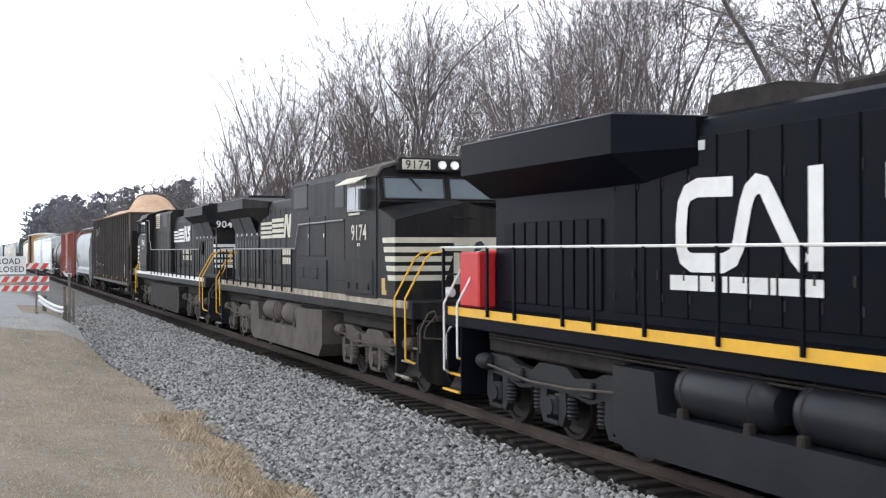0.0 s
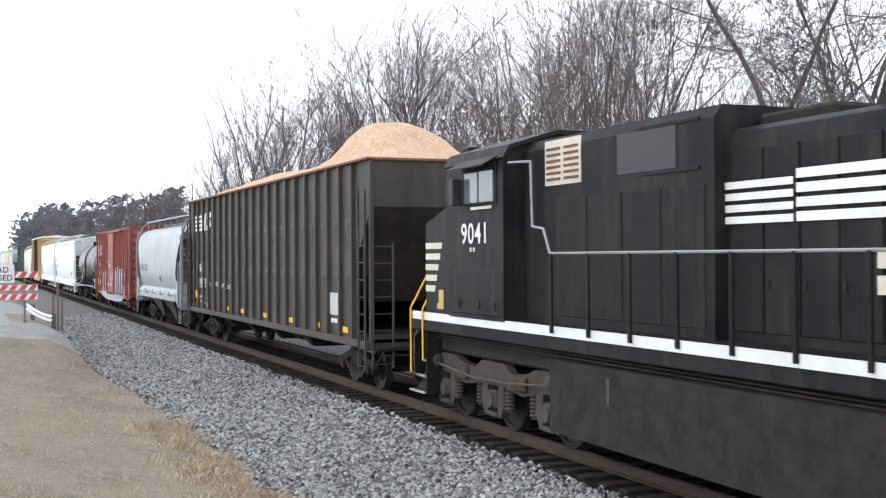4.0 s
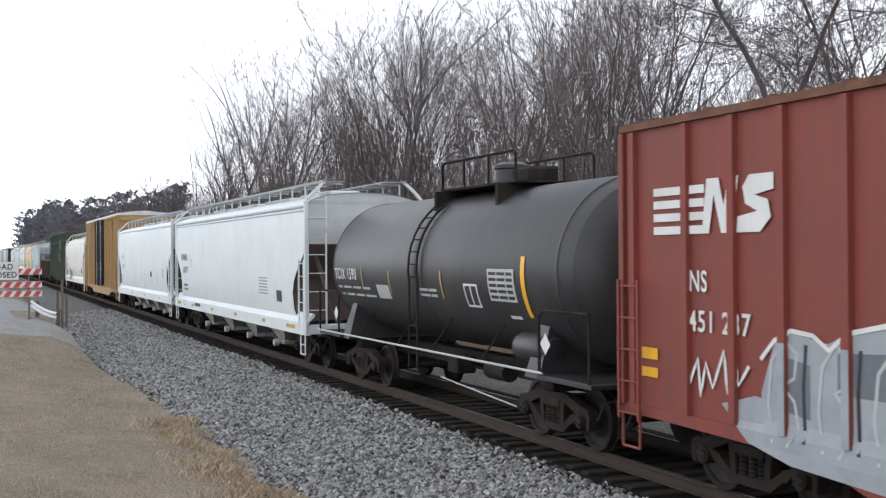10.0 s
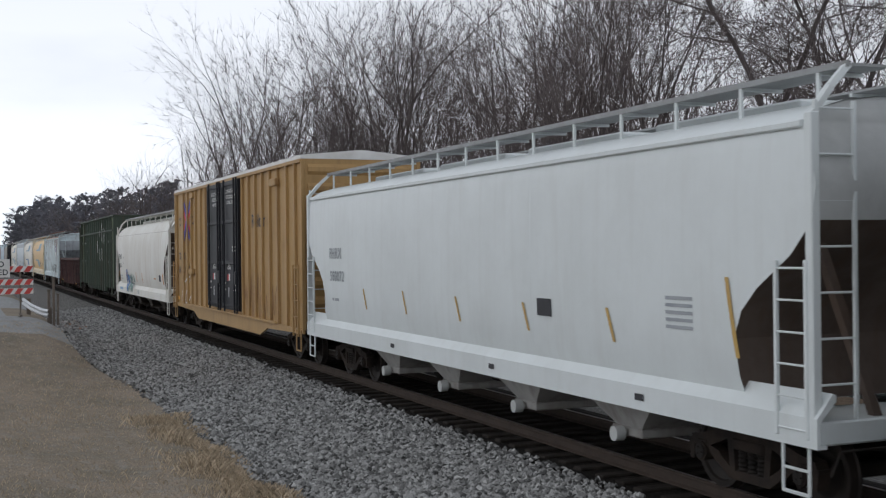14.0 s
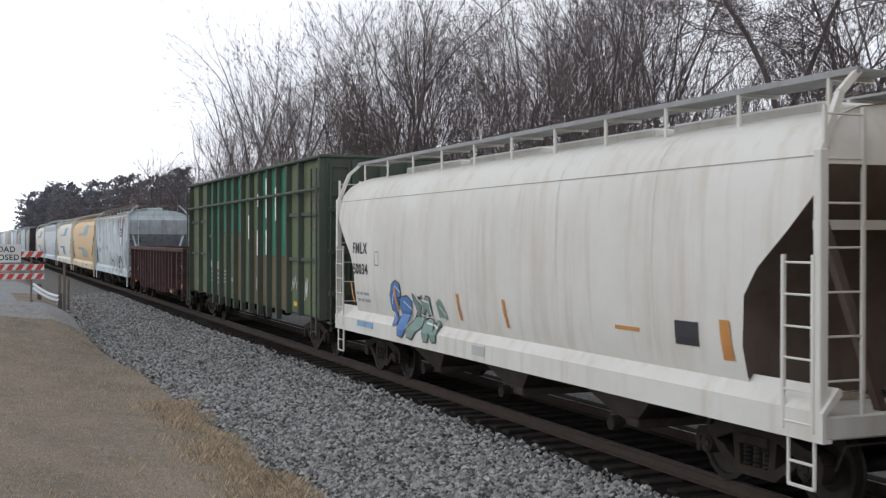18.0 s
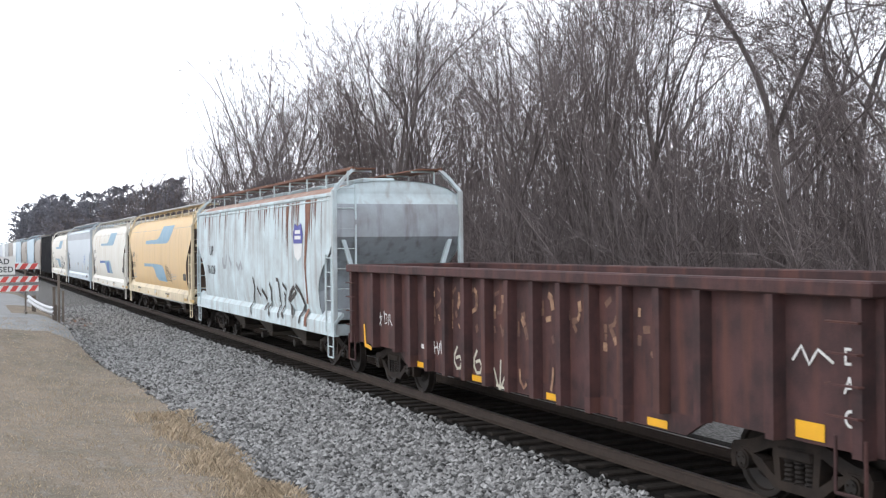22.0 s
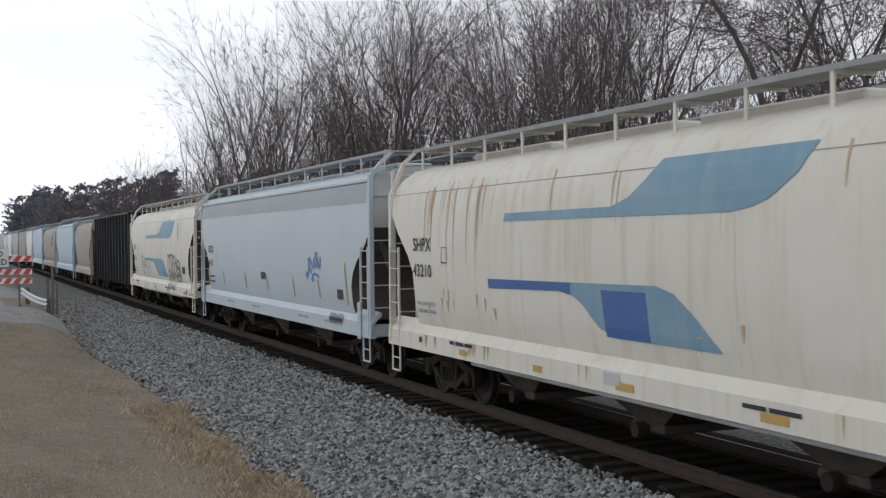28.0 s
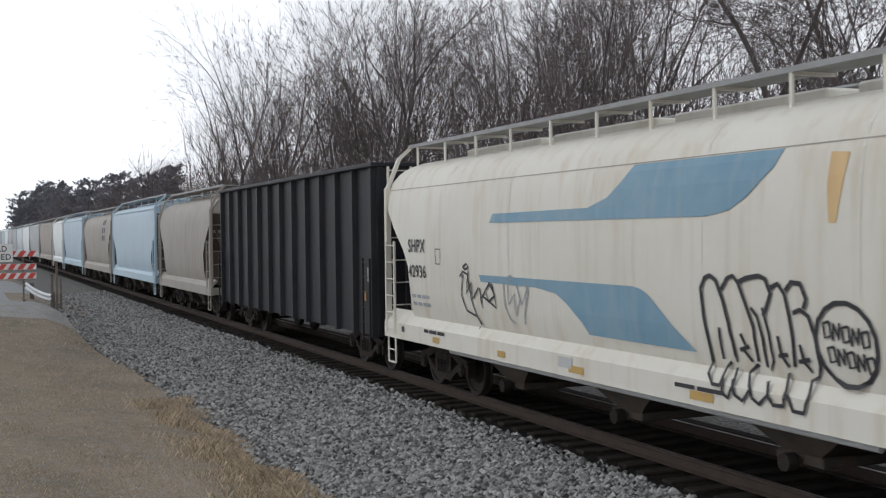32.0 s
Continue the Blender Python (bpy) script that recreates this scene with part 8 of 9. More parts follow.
def green_gondola():
    posts = [-8.78, -6.96, -5.41, -4.31, -3.23, -2.09, -0.97, 0.13, 1.26, 2.38, 3.46, 4.55, 5.65, 6.85, 8.78]
    car, half, w = open_car("high_sided_gondola", "gondola", -207.3, -225.1, "green and olive high-sided gondola with heavy posts", M_greenrib, 4.92, 0.98, posts, 0.17, 0.15, M_greenrib)
    upper = "oogggggoogggoo"
    lower = "oogboobobbbboo"
    split = [3.1, 3.1, 2.0, 2.0, 3.05, 3.05, 3.05, 3.05, 3.05, 2.44, 2.44, 2.44, 3.1, 3.1]
    paints = {"g": M_green, "o": M_olive, "b": M_brownpanel}
    for k, (a, b) in enumerate(zip(posts, posts[1:])):
        part("panel", Form().box(a + 0.08, b - 0.08, -w - 0.012, -w - 0.001, split[k] + 0.006, 4.82), paints[upper[k]], car)
        part("panel", Form().box(a + 0.08, b - 0.08, -w - 0.012, -w - 0.001, 1.0, split[k]), paints[lower[k]], car)
    for a, b in ((0, 1), (1, 2), (12, 13), (13, 14)):
        for z in (2.38, 3.52):
            part("panel_stiffener", Form().box(posts[a] + 0.09, posts[b] - 0.09, -w - 0.09, -w - 0.01, z - 0.05, z + 0.05, 0.01), M_greenrib, car)
    part("panel_stiffener", Form().box(posts[2] + 0.09, posts[3] - 0.09, -w - 0.09, -w - 0.01, 2.95, 3.05, 0.01), M_greenrib, car)
    part("side_pipe", Form().pipe([(-half + 0.1, -1.59, 4.02), (half - 0.1, -1.59, 4.10)], 0.045, 8), M_greenrib, car)
    for z in (3.10,):
        part("seam", Form().box(-4.3, 2.3, -w - 0.03, -w - 0.013, z - 0.02, z + 0.02), M_greenrib, car)
    rib = lambda z: 1.545
    for x, z0, z1 in ((2.38, 2.43, 3.15), (2.44, 3.83, 4.19), (3.46, 3.50, 4.60), (3.46, 2.46, 3.15), (1.26, 2.9, 3.6), (4.55, 3.4, 4.3)):
        patch("white_mark", car, [rect(x - 0.07, x + 0.07, z0, z1)], M_white, rib, 0.010, rows=2)
    on = lambda z: w + 0.012
    letters(car, "MWC", -5.30, 1.92, 0.26, M_white, on, 0.010, 0.62)
    letters(car, "1014", -4.20, 1.89, 0.26, M_white, on, 0.010, 0.70)
    for k in range(3):
        bars(car, -5.22, 1.74 - 0.15 * k, (0.14, 0.22), 0.06, M_panelgrey, on)
        bars(car, -4.12, 1.70 - 0.15 * k, (0.22, 0.16), 0.06, M_panelgrey, on)
    for k in range(4):
        bars(car, -3.05, 1.82 - 0.12 * k, (0.14, 0.16, 0.10), 0.045, M_panelgrey, on)
    strokes("plate_mark", car, [[(-2.66, 2.16), (-2.36, 2.16), (-2.36, 2.46), (-2.66, 2.46), (-2.66, 2.16)]], 0.025, M_white, on)
    letters(car, "F", -2.56, 2.21, 0.14, M_white, on, 0.010)
    letters(car, "25 K", -1.50, 1.72, 0.11, M_white, on, 0.010)
    letters(car, "REINFORCE", -1.85, 1.54, 0.11, M_white, on, 0.010, 0.8)
    letters(car, "FLOOR", -1.62, 1.37, 0.11, M_white, on, 0.010)
    patch("patch_mark", car, [rect(-7.83, -7.5, 1.22, 1.42)], M_orange, on, 0.008)
    reflectors(car, (-4.95, -1.65, 2.9, 6.0), 1.16, 1.28, 0.42, on)
    patch("patch_mark", car, [rect(0.65, 1.05, 1.34, 1.46)], M_orange, on, 0.008)
    patch("primer_patch", car, [rect(1.70, 2.22, 1.40, 1.78)], M_panelgrey, on, 0.008)
    patch("primer_patch", car, [rect(1.92, 2.22, 1.80, 2.1)], M_green, on, 0.008)
    for x0, x1, z0, z1, n in ((5.8, 6.6, 1.5, 2.0, 7), (7.0, 7.4, 1.4, 1.9, 5)):
        strokes("graffiti_tag", car, scrawl(x0, x1, z0, z1, n, 120 + n), 0.04, M_white, on, 0.012)
    for s in (-1, 1):
        ladder(car, s * (half - 0.08) - (0.46 if s > 0 else 0), -1.62, 0.6, 4.6, 0.46, 12, M_greenrib)
        ladder(car, s * (half + 0.06), -1.3, 0.7, 4.7, 0.46, 12, M_greenrib, "y")
        for y in (-0.7, 0.0, 0.7):
            part("end_post", Form().box(s * half, s * (half + 0.12), y - 0.08, y + 0.08, 0.98, 4.80, 0.01), M_greenrib, car)
        for z in (1.6, 2.6, 3.6):
            part("end_stiffener", Form().box(s * half, s * (half + 0.09), -1.35, 1.35, z - 0.06, z + 0.06, 0.01), M_greenrib, car)
    tabs = fix_normals(Form().prism([(-0.10, 0.0), (0.10, 0.0), (0.07, -0.25), (-0.07, -0.25)], "y", -1.55, -1.40).mesh("post_foot", M_greenrib))
    for x in posts[3:12]:
        placed(part("post_foot", tabs, M_greenrib, car), x, 0, 0.97)
    underframe(car, half + 0.1, M_greenrib, half - 2.0)
    return car


green_gondola()


def low_gondola():
    posts = [-7.75, -6.35, -5.05, -4.20, -3.35, -2.50, -1.64, -0.80, 0.06, 0.92, 1.77, 2.60, 3.45, 4.30, 5.15, 6.45, 7.75]
    car, half, w = open_car("low_gondola", "gondola", -226.45, -242.35, "low rusty maroon gondola with pressed posts", M_gon, 2.54, 0.88, posts, 0.18, 0.15, rim=0.16)
    belly = [(-5.20, 0.90), (-4.7, 0.64), (4.7, 0.64), (5.20, 0.90)]
    for s in (-1, 1):
        part("side_apron", Form().prism(belly, "y", s * (w - 0.05), s * w), M_gon, car)
    low = fix_normals(Form().prism([(-0.09, -w), (-0.07, -w - 0.15), (0.07, -w - 0.15), (0.09, -w)], "z", 0.65, 0.87).mesh("post_foot", M_gon))
    for x in posts:
        if abs(x) < 4.3:
            placed(part("post_foot", low, M_gon, car), x, 0, 0)
    on = lambda z: w + 0.002
    rs = random.Random(58)
    for k, x in enumerate((-3.1, -2.25, -1.5, -0.5, 0.38, 1.2, 2.0, 3.0, 3.85)):
        stem = [(x - 0.14, 1.50 + 0.12 * j) for j in range(6)]
        bowl = [(x - 0.14, 2.12), (x + 0.02, 2.18), (x + 0.14, 2.12), (x + 0.17, 1.98), (x + 0.10, 1.86), (x - 0.06, 1.82)]
        leg = [(x - 0.02, 1.80), (x + 0.07, 1.68), (x + 0.12, 1.58), (x + 0.17, 1.50)]
        for line in (stem, bowl, leg):
            for p, q in zip(line, line[1:]):
                if rs.random() < 0.62:
                    j = [rs.uniform(-0.02, 0.02) for _ in range(4)]
                    strokes("faded_letter", car, [[(p[0] + j[0], p[1] + j[1]), (q[0] + j[2], q[1] + j[3])]], rs.uniform(0.04, 0.11), M_ghost if rs.random() < 0.7 else M_orange_flake, on, 0.008, "flaked rust-orange letter remains")
    for pts in ([(-6.39, 1.45), (-6.08, 1.50), (-6.26, 1.32)], [(-6.2, 1.58), (-6.16, 1.30)], [(-5.96, 1.62), (-5.92, 1.36), (-5.79, 1.39), (-5.80, 1.55), (-5.95, 1.56)], [(-5.70, 1.34), (-5.68, 1.56), (-5.61, 1.55), (-5.63, 1.46), (-5.48, 1.33)],
                [(-3.27, 1.20), (-3.22, 0.97)], [(-3.26, 1.08), (-3.10, 1.10)], [(-3.12, 1.20), (-3.05, 0.96), (-2.98, 1.18)], [(-2.94, 1.23), (-2.92, 1.00), (-2.85, 1.01)], [(6.66, 1.70), (6.80, 1.86), (6.92, 1.68), (7.05, 1.84), (7.28, 1.72)]):
        strokes("graffiti_tag", car, [pts], 0.032, M_white, on, 0.012)
    for x, z in ((-2.22, 0.80), (-1.38, 0.80)):
        pts = [(x + 0.04, z + 0.38), (x - 0.08, z + 0.24), (x - 0.09, z + 0.10), (x + 0.02, z), (x + 0.16, z + 0.02), (x + 0.22, z + 0.13), (x + 0.14, z + 0.22), (x - 0.02, z + 0.18)]
        strokes("painted_numeral", car, [pts], 0.055, M_cream, on, 0.012)
    for pts in ([(-0.68, 0.95), (-0.56, 0.72), (-0.47, 0.62)], [(-0.42, 1.10), (-0.44, 0.85), (-0.46, 0.64)], [(-0.18, 0.98), (-0.34, 0.76), (-0.45, 0.62)], [(-0.60, 0.68), (-0.30, 0.66)]):
        strokes("painted_numeral", car, [pts], 0.045, M_cream, on, 0.012)
    for pts in ([(0.26, 1.02), (0.28, 0.84), (0.40, 0.74), (0.50, 0.82)], [(1.37, 1.14), (1.34, 0.95), (1.29, 0.79)]):
        strokes("painted_numeral", car, [pts], 0.06, M_orange_flake, on, 0.012)
    patch("corner_mark", car, [[(-7.30, 1.28), (-7.22, 0.80), (-6.76, 0.76), (-6.76, 0.84), (-7.13, 0.88), (-7.20, 1.28)]], M_reflect, on, 0.012, rows=1)
    reflectors(car, (-4.24, -1.61, 1.14, 3.88), 0.66, 0.76, 0.45, on)
    patch("reflector", car, [rect(6.70, 7.14, 0.92, 1.10)], M_reflect, on, 0.012, rows=1)
    for word, z in (("D", 1.72), ("A", 1.44), ("C", 1.12)):
        letters(car, word, 7.42, z, 0.17, M_white, on, 0.014, 1.0)
    bars(car, -3.9, 1.02, (0.18, 0.12, 0.14), 0.08, M_white, on)
    bars(car, -5.4, 1.2, (0.14, 0.14), 0.08, M_rusty, on)
    for s in (-1, 1):
        for z in (1.25, 1.55, 1.85, 2.15):
            part("grab_iron", Form().pipe([(s * (half - 0.10), -1.56, z), (s * (half - 0.10), -1.62, z), (s * (half - 0.55), -1.62, z), (s * (half - 0.55), -1.56, z)], 0.014, 5), M_gon, car)
        part("end_stiffener", Form().box(s * half, s * (half + 0.08), -1.3, 1.3, 1.6, 1.75, 0.02), M_gon, car)
        part("sill_step", Form().pipe([(s * (half - 0.08), -1.55, 1.05), (s * (half - 0.08), -1.55, 0.5), (s * (half - 0.5), -1.55, 0.5), (s * (half - 0.5), -1.55, 1.05)], 0.02, 5), M_gon, car)
    underframe(car, half + 0.1, M_gon, half - 1.65, 0.95)
    return car


low_gondola()

car, half, on = covered_hopper(-243.45, -259.35, "rust-streaked pale blue covered hopper with drips of rust", M_up_body, M_up_body, SLAB, 3, M_up_body, board=M_rusty, brackets=10, slope=M_up_end, front=0.22, back=0.39)
letters(car, "UP", -6.1, 2.70, 0.30, M_ink, on, 0.014, 1.15)
letters(car, "76128", -6.5, 2.08, 0.28, M_ink, on, 0.014, 1.2)
patch("shield_emblem", car, [[(4.72, 3.02), (5.52, 3.02), (5.58, 3.25), (5.42, 3.52), (5.12, 3.44), (4.82, 3.52), (4.68, 3.25)]], M_purple, on, 0.014, "blue and white shield emblem")
patch("shield_lower", car, [[(4.72, 3.01), (5.52, 3.01), (5.45, 2.70), (5.12, 2.58), (4.80, 2.70)]], M_white, on, 0.014)
bars(car, 4.86, 3.26, (0.5,), 0.09, M_white, on, lift=0.018)
bars(car, 4.84, 3.12, (0.56,), 0.09, M_white, on, lift=0.018)
rs = random.Random(77)
for k in range(46):
    x = rs.uniform(-half + 0.6, half - 0.6) if k % 3 else rs.uniform(1.0, 7.2)
    w, z0 = rs.uniform(0.03, 0.13), 4.0 - rs.uniform(0.2, 1.1) * (1.5 if k % 7 == 0 else 1.0)
    patch("rust_run", car, [[(x + w * 0.35, z0), (x + w * 0.5, z0), (x + w * 0.8, (z0 + 4.05) / 2), (x + w, 4.05), (x, 4.05), (x + w * 0.15, (z0 + 4.05) / 2)]], M_run, on, 0.009)
patch("rust_run", car, [[(5.68, 1.0), (5.94, 1.0), (5.88, 1.8), (5.82, 2.53), (6.11, 3.57), (6.15, 4.08), (5.74, 4.08), (5.80, 3.48), (5.67, 2.53), (5.77, 1.8)]], M_run, sill_on, 0.010, "broad rust stain running down")
patch("roof_rust", car, [rect(-half + 0.4, half - 0.4, 4.175, 4.40)], M_roof_rust, on, 0.012, "rusted roof slope", rows=0.03)
for z in (3.98, 4.10):
    part("side_chord", Form().box(-half + 0.3, half - 0.3, -on(z) - 0.022, -on(z), z, z + 0.035, 0.006), M_up_body, car)
for pts, wide in (([(0.17, 2.09), (0.37, 1.81), (0.2, 1.49), (-0.01, 1.24), (0.13, 1.02)], 0.10), ([(0.64, 1.82), (0.83, 1.69), (1.06, 1.59)], 0.09), ([(1.21, 1.76), (1.7, 1.56), (1.83, 1.43), (1.63, 1.24)], 0.11),
                  ([(2.11, 1.96), (2.3, 1.78), (2.25, 1.5), (2.03, 1.28), (2.24, 1.09)], 0.12), ([(2.86, 2.08), (3.09, 2.06), (3.18, 1.83), (3.21, 1.52), (3.16, 1.32), (3.2, 1.07)], 0.11), ([(3.54, 1.98), (3.75, 1.9), (3.93, 1.82)], 0.09),
                  ([(3.64, 1.74), (3.79, 1.69), (3.58, 1.42), (3.52, 1.23), (3.73, 1.1)], 0.10), ([(4.05, 1.56), (4.35, 1.79), (4.63, 1.93), (4.83, 1.8), (4.53, 1.69), (4.15, 1.54), (4.43, 1.33), (4.71, 1.18)], 0.12),
                  ([(4.82, 1.97), (5.16, 1.85), (5.41, 1.7), (5.65, 1.51), (5.4, 1.32), (5.23, 1.05)], 0.13)):
    strokes("graffiti_tag", car, [pts], wide, M_chipcar, sill_on, 0.016, "faded black brushed letter")
for pts in ([(-4.02, 2.62), (-3.9, 2.34), (-3.54, 2.34), (-3.4, 2.72)], [(-3.06, 2.67), (-2.73, 2.36)], [(-1.98, 2.46), (-1.68, 2.3), (-1.38, 2.47), (-1.19, 2.27)]):
    strokes("faded_mark", car, [pts], 0.14, M_up_end, on, 0.010)


def flow_hopper(hi, lo, label, body, sill, number, up, low, block=None, front=0.0, back=0.0, raised=0.0):
    """Rounded hopper with a flag-like blue stripe above and below."""
    car, half, on = covered_hopper(hi, lo, label, body, sill, ROUND, 3, brackets=12, frame_paint=sill, front=front, back=back)
    patch("flag_stripe", car, [up], M_stripe, on, 0.010, "faded blue flag-shaped stripe")
    patch("flag_stripe", car, [low], M_stripe, on, 0.010, "faded blue flag-shaped stripe")
    if block:
        for poly in block:
            patch("flag_block", car, [poly], M_stripe_dark, on, 0.014, "deeper blue repainted block")
    x0 = -half - back + 1.35
    letters(car, "SHPX", x0, 2.56 + raised, 0.23, M_ink, on, 0.014, 1.0)
    letters(car, number, x0, 2.10 + raised, 0.22, M_ink, on, 0.014, 1.02)
    strokes("plate_mark", car, [[(x0 + 1.34 + a, 2.36 + raised + b) for a, b in ((0, 0), (0.22, 0), (0.22, 0.26), (0, 0.26), (0, 0))]], 0.018, M_ink, on)
    bars(car, x0 + 0.1, 1.72, (0.2, 0.2, 0.35), 0.06, M_spray_grey, on)
    bars(car, x0 + 0.1, 1.58, (0.2, 0.2, 0.35), 0.06, M_spray_grey, on)
    patch("data_panel", car, [rect(half - 2.55, half - 2.30, 1.72, 1.98)], M_ink, on, 0.012)
    patch("data_panel", car, [rect(half - 2.26, half - 2.02, 1.72, 1.98)], M_ink, on, 0.012)
    edge = lambda z: 1.605
    for x, w in ((-5.6, 0.3), (-2.9, 0.28), (-0.6, 0.42), (2.3, 0.45), (half - 2.2, 0.7), (half - 0.95, 0.85)):
        patch("gold_strip", car, [rect(x, x + w, 0.97, 1.07)], M_gold, edge, 0.006)
    bars(car, -half + 1.0, 1.05, (0.12,), 0.1, M_ink, edge)
    bars(car, -6.0, 1.12, (0.2, 0.34, 0.3), 0.06, M_ink, edge)
    bars(car, 2.0, 1.08, (0.4, 0.5), 0.05, M_ink, edge)
    patch("sill_panel", car, [rect(-0.9, -0.5, 1.02, 1.17)], M_panelgrey, edge, 0.006)
    patch("sill_slot", car, [[(half - 1.55, 1.0), (half - 1.48, 1.0), (half - 1.45, 1.07), (half - 1.48, 1.15), (half - 1.55, 1.15), (half - 1.58, 1.07)]], M_ink, edge, 0.008, rows=1)
    part("train_line", Form().rod((-half + 3, -1.45, 0.84), (half - 3, -1.45, 0.84), 0.035, 8), M_panelgrey, car)
    return car, half, on


car, half, on = flow_hopper(-260.15, -277.2, "tan rounded covered hopper with blue flag stripes", M_tan_body, M_tan_sill, "43033",
                            [(-3.62, 3.15), (2.14, 3.15), (2.71, 3.24), (3.1, 3.42), (3.35, 3.58), (3.51, 3.87), (0.78, 3.87), (0.6, 3.7), (0.32, 3.49), (0.0, 3.38), (-0.51, 3.33), (-3.56, 3.30)],
                            [(-4.11, 2.15), (-1.65, 2.16), (-1.35, 2.10), (-1.09, 2.01), (-0.6, 1.73), (0.0, 1.59), (2.12, 1.58), (1.75, 1.85), (1.35, 2.13), (1.05, 2.21), (0.73, 2.26), (-1.42, 2.29), (-4.09, 2.28)], front=-0.6, back=0.75)
for k in range(7):
    x = 1.95 + 0.19 * k
    tall = 2.28 - 0.05 * k
    strokes("graffiti_tag", car, [[(x + 0.16, tall), (x + 0.02, tall - 0.08), (x + 0.0, tall - 0.25), (x + 0.14, tall - 0.30), (x + 0.20, tall - 0.42), (x + 0.05, 1.66), (x + 0.2, 1.64)], [(x, tall - 0.1), (x + 0.22, tall - 0.2)]], 0.032, M_ink, on, 0.016)
for k in range(4):
    strokes("graffiti_tag", car, [[(3.1, 1.72 + 0.06 * k), (4.2 + 0.15 * k, 1.72 + 0.06 * k)]], 0.015, M_spray_grey, on, 0.014)
car, half, on = flow_hopper(-278.4, -295.2, "stained cream covered hopper with deep blue stripes", M_cream_body, M_cream_body, "43210",
                            [(-3.91, 3.16), (1.77, 3.16), (2.15, 3.21), (2.43, 3.29), (2.84, 3.53), (3.09, 3.84), (0.33, 3.84), (0.01, 3.59), (-0.34, 3.39), (-0.74, 3.29), (-3.87, 3.28)],
                            [(-4.45, 2.12), (-2.11, 2.16), (-1.71, 2.10), (-1.49, 2.0), (-1.08, 1.72), (-0.69, 1.605), (1.58, 1.60), (1.11, 1.96), (0.68, 2.23), (0.32, 2.31), (-1.93, 2.29), (-4.47, 2.27)],
                            [[(-0.90, 1.61), (0.14, 1.615), (0.09, 2.22), (-0.98, 2.215)], [(-4.45, 2.125), (-2.11, 2.165), (-1.80, 2.13), (-1.80, 2.285), (-4.47, 2.265)]], front=-0.8, back=0.65, raised=0.13)
rs = random.Random(83)
for k in range(34):
    x = -7.2 + 2.6 * rs.random() ** 1.6 if k < 22 else rs.uniform(-5, 7)
    z1, tall, w = 3.9 - 0.2 * rs.random(), rs.uniform(0.4, 1.9) if k < 22 else rs.uniform(0.3, 0.9), rs.uniform(0.015, 0.05)
    patch("rust_run", car, [[(x + w * 0.4, z1 - tall), (x + w * 0.6, z1 - tall), (x + w, z1), (x, z1)]], M_stain, on, 0.007)
for k in range(26):
    x, w = -7.3 + rs.uniform(0, 3.0) if k < 18 else rs.uniform(-4, 7.5), rs.uniform(0.02, 0.09)
    z1 = 1.2 if k % 2 else rs.uniform(1.75, 2.05)
    patch("rust_run", car, [[(x + w * 0.4, z1 - rs.uniform(0.12, 0.22)), (x + w * 0.6, z1 - 0.22), (x + w, z1), (x, z1)]], M_stain, sill_on, 0.009)

car, half, on = covered_hopper(-296.9, -314.5, "pale blue-grey covered hopper with a darker top band", M_ut_body, M_ut_body, SLAB, 3, M_panelgrey, band=M_ut_band, brackets=12)
letters(car, "UTCX", -7.60, 2.54, 0.22, M_ink, on, 0.014, 0.85)
letters(car, "46139", -7.60, 2.10, 0.21, M_ink, on, 0.014, 0.88)
strokes("plate_mark", car, [[(-6.4, 2.30), (-6.2, 2.30), (-6.2, 2.56), (-6.4, 2.56), (-6.4, 2.30)]], 0.018, M_ink, on)
bars(car, -7.5, 1.74, (0.14, 0.2, 0.34), 0.06, M_ink, on)
bars(car, -7.5, 1.58, (0.14, 0.2, 0.34), 0.06, M_ink, on)
for x, z0, z1 in ((-7.72, 1.54, 1.97), (-5.44, 1.54, 1.97), (-2.46, 1.55, 1.98), (0.09, 1.57, 2.0), (2.76, 1.53, 1.97), (4.95, 1.56, 1.99), (7.0, 1.5, 2.4)):
    patch("gold_strip", car, [[(x + 0.12, z0), (x + 0.20, z0), (x + 0.08, z1), (x, z1)]], M_gold, on, 0.012)
patch("data_panel", car, [rect(-0.48, 0.02, 1.86, 2.05)], M_ink, on, 0.012)
patch("data_panel", car, [rect(6.45, 6.85, 1.60, 1.82)], M_ink, on, 0.012)
for pts in ([(4.12, 2.18), (4.11, 1.99)], [(4.01, 2.12), (4.22, 2.05)], [(4.02, 2.04), (4.20, 2.14)], [(4.22, 2.42), (4.28, 2.50), (4.27, 2.30), (4.25, 2.09)], [(4.43, 2.50), (4.29, 2.28), (4.36, 2.22), (4.43, 2.12)], [(4.50, 2.14), (4.49, 2.43), (4.58, 2.34), (4.70, 2.21), (4.71, 2.48)],
            [(4.85, 2.55), (4.78, 2.46), (4.79, 2.32), (4.88, 2.26), (4.97, 2.36), (4.95, 2.50), (4.85, 2.55)], [(5.02, 2.50), (5.04, 2.24), (5.12, 2.38), (5.20, 2.22), (5.26, 2.52)], [(4.50, 1.98), (4.60, 2.05), (4.66, 1.97), (4.56, 1.93), (4.58, 2.08), (4.85, 2.12), (5.10, 2.06)], [(4.80, 2.58), (4.92, 2.62), (5.0, 2.56)]):
    strokes("graffiti_tag", car, [pts], 0.05, M_spray_blue, on, 0.016, "blue scrawled tag")
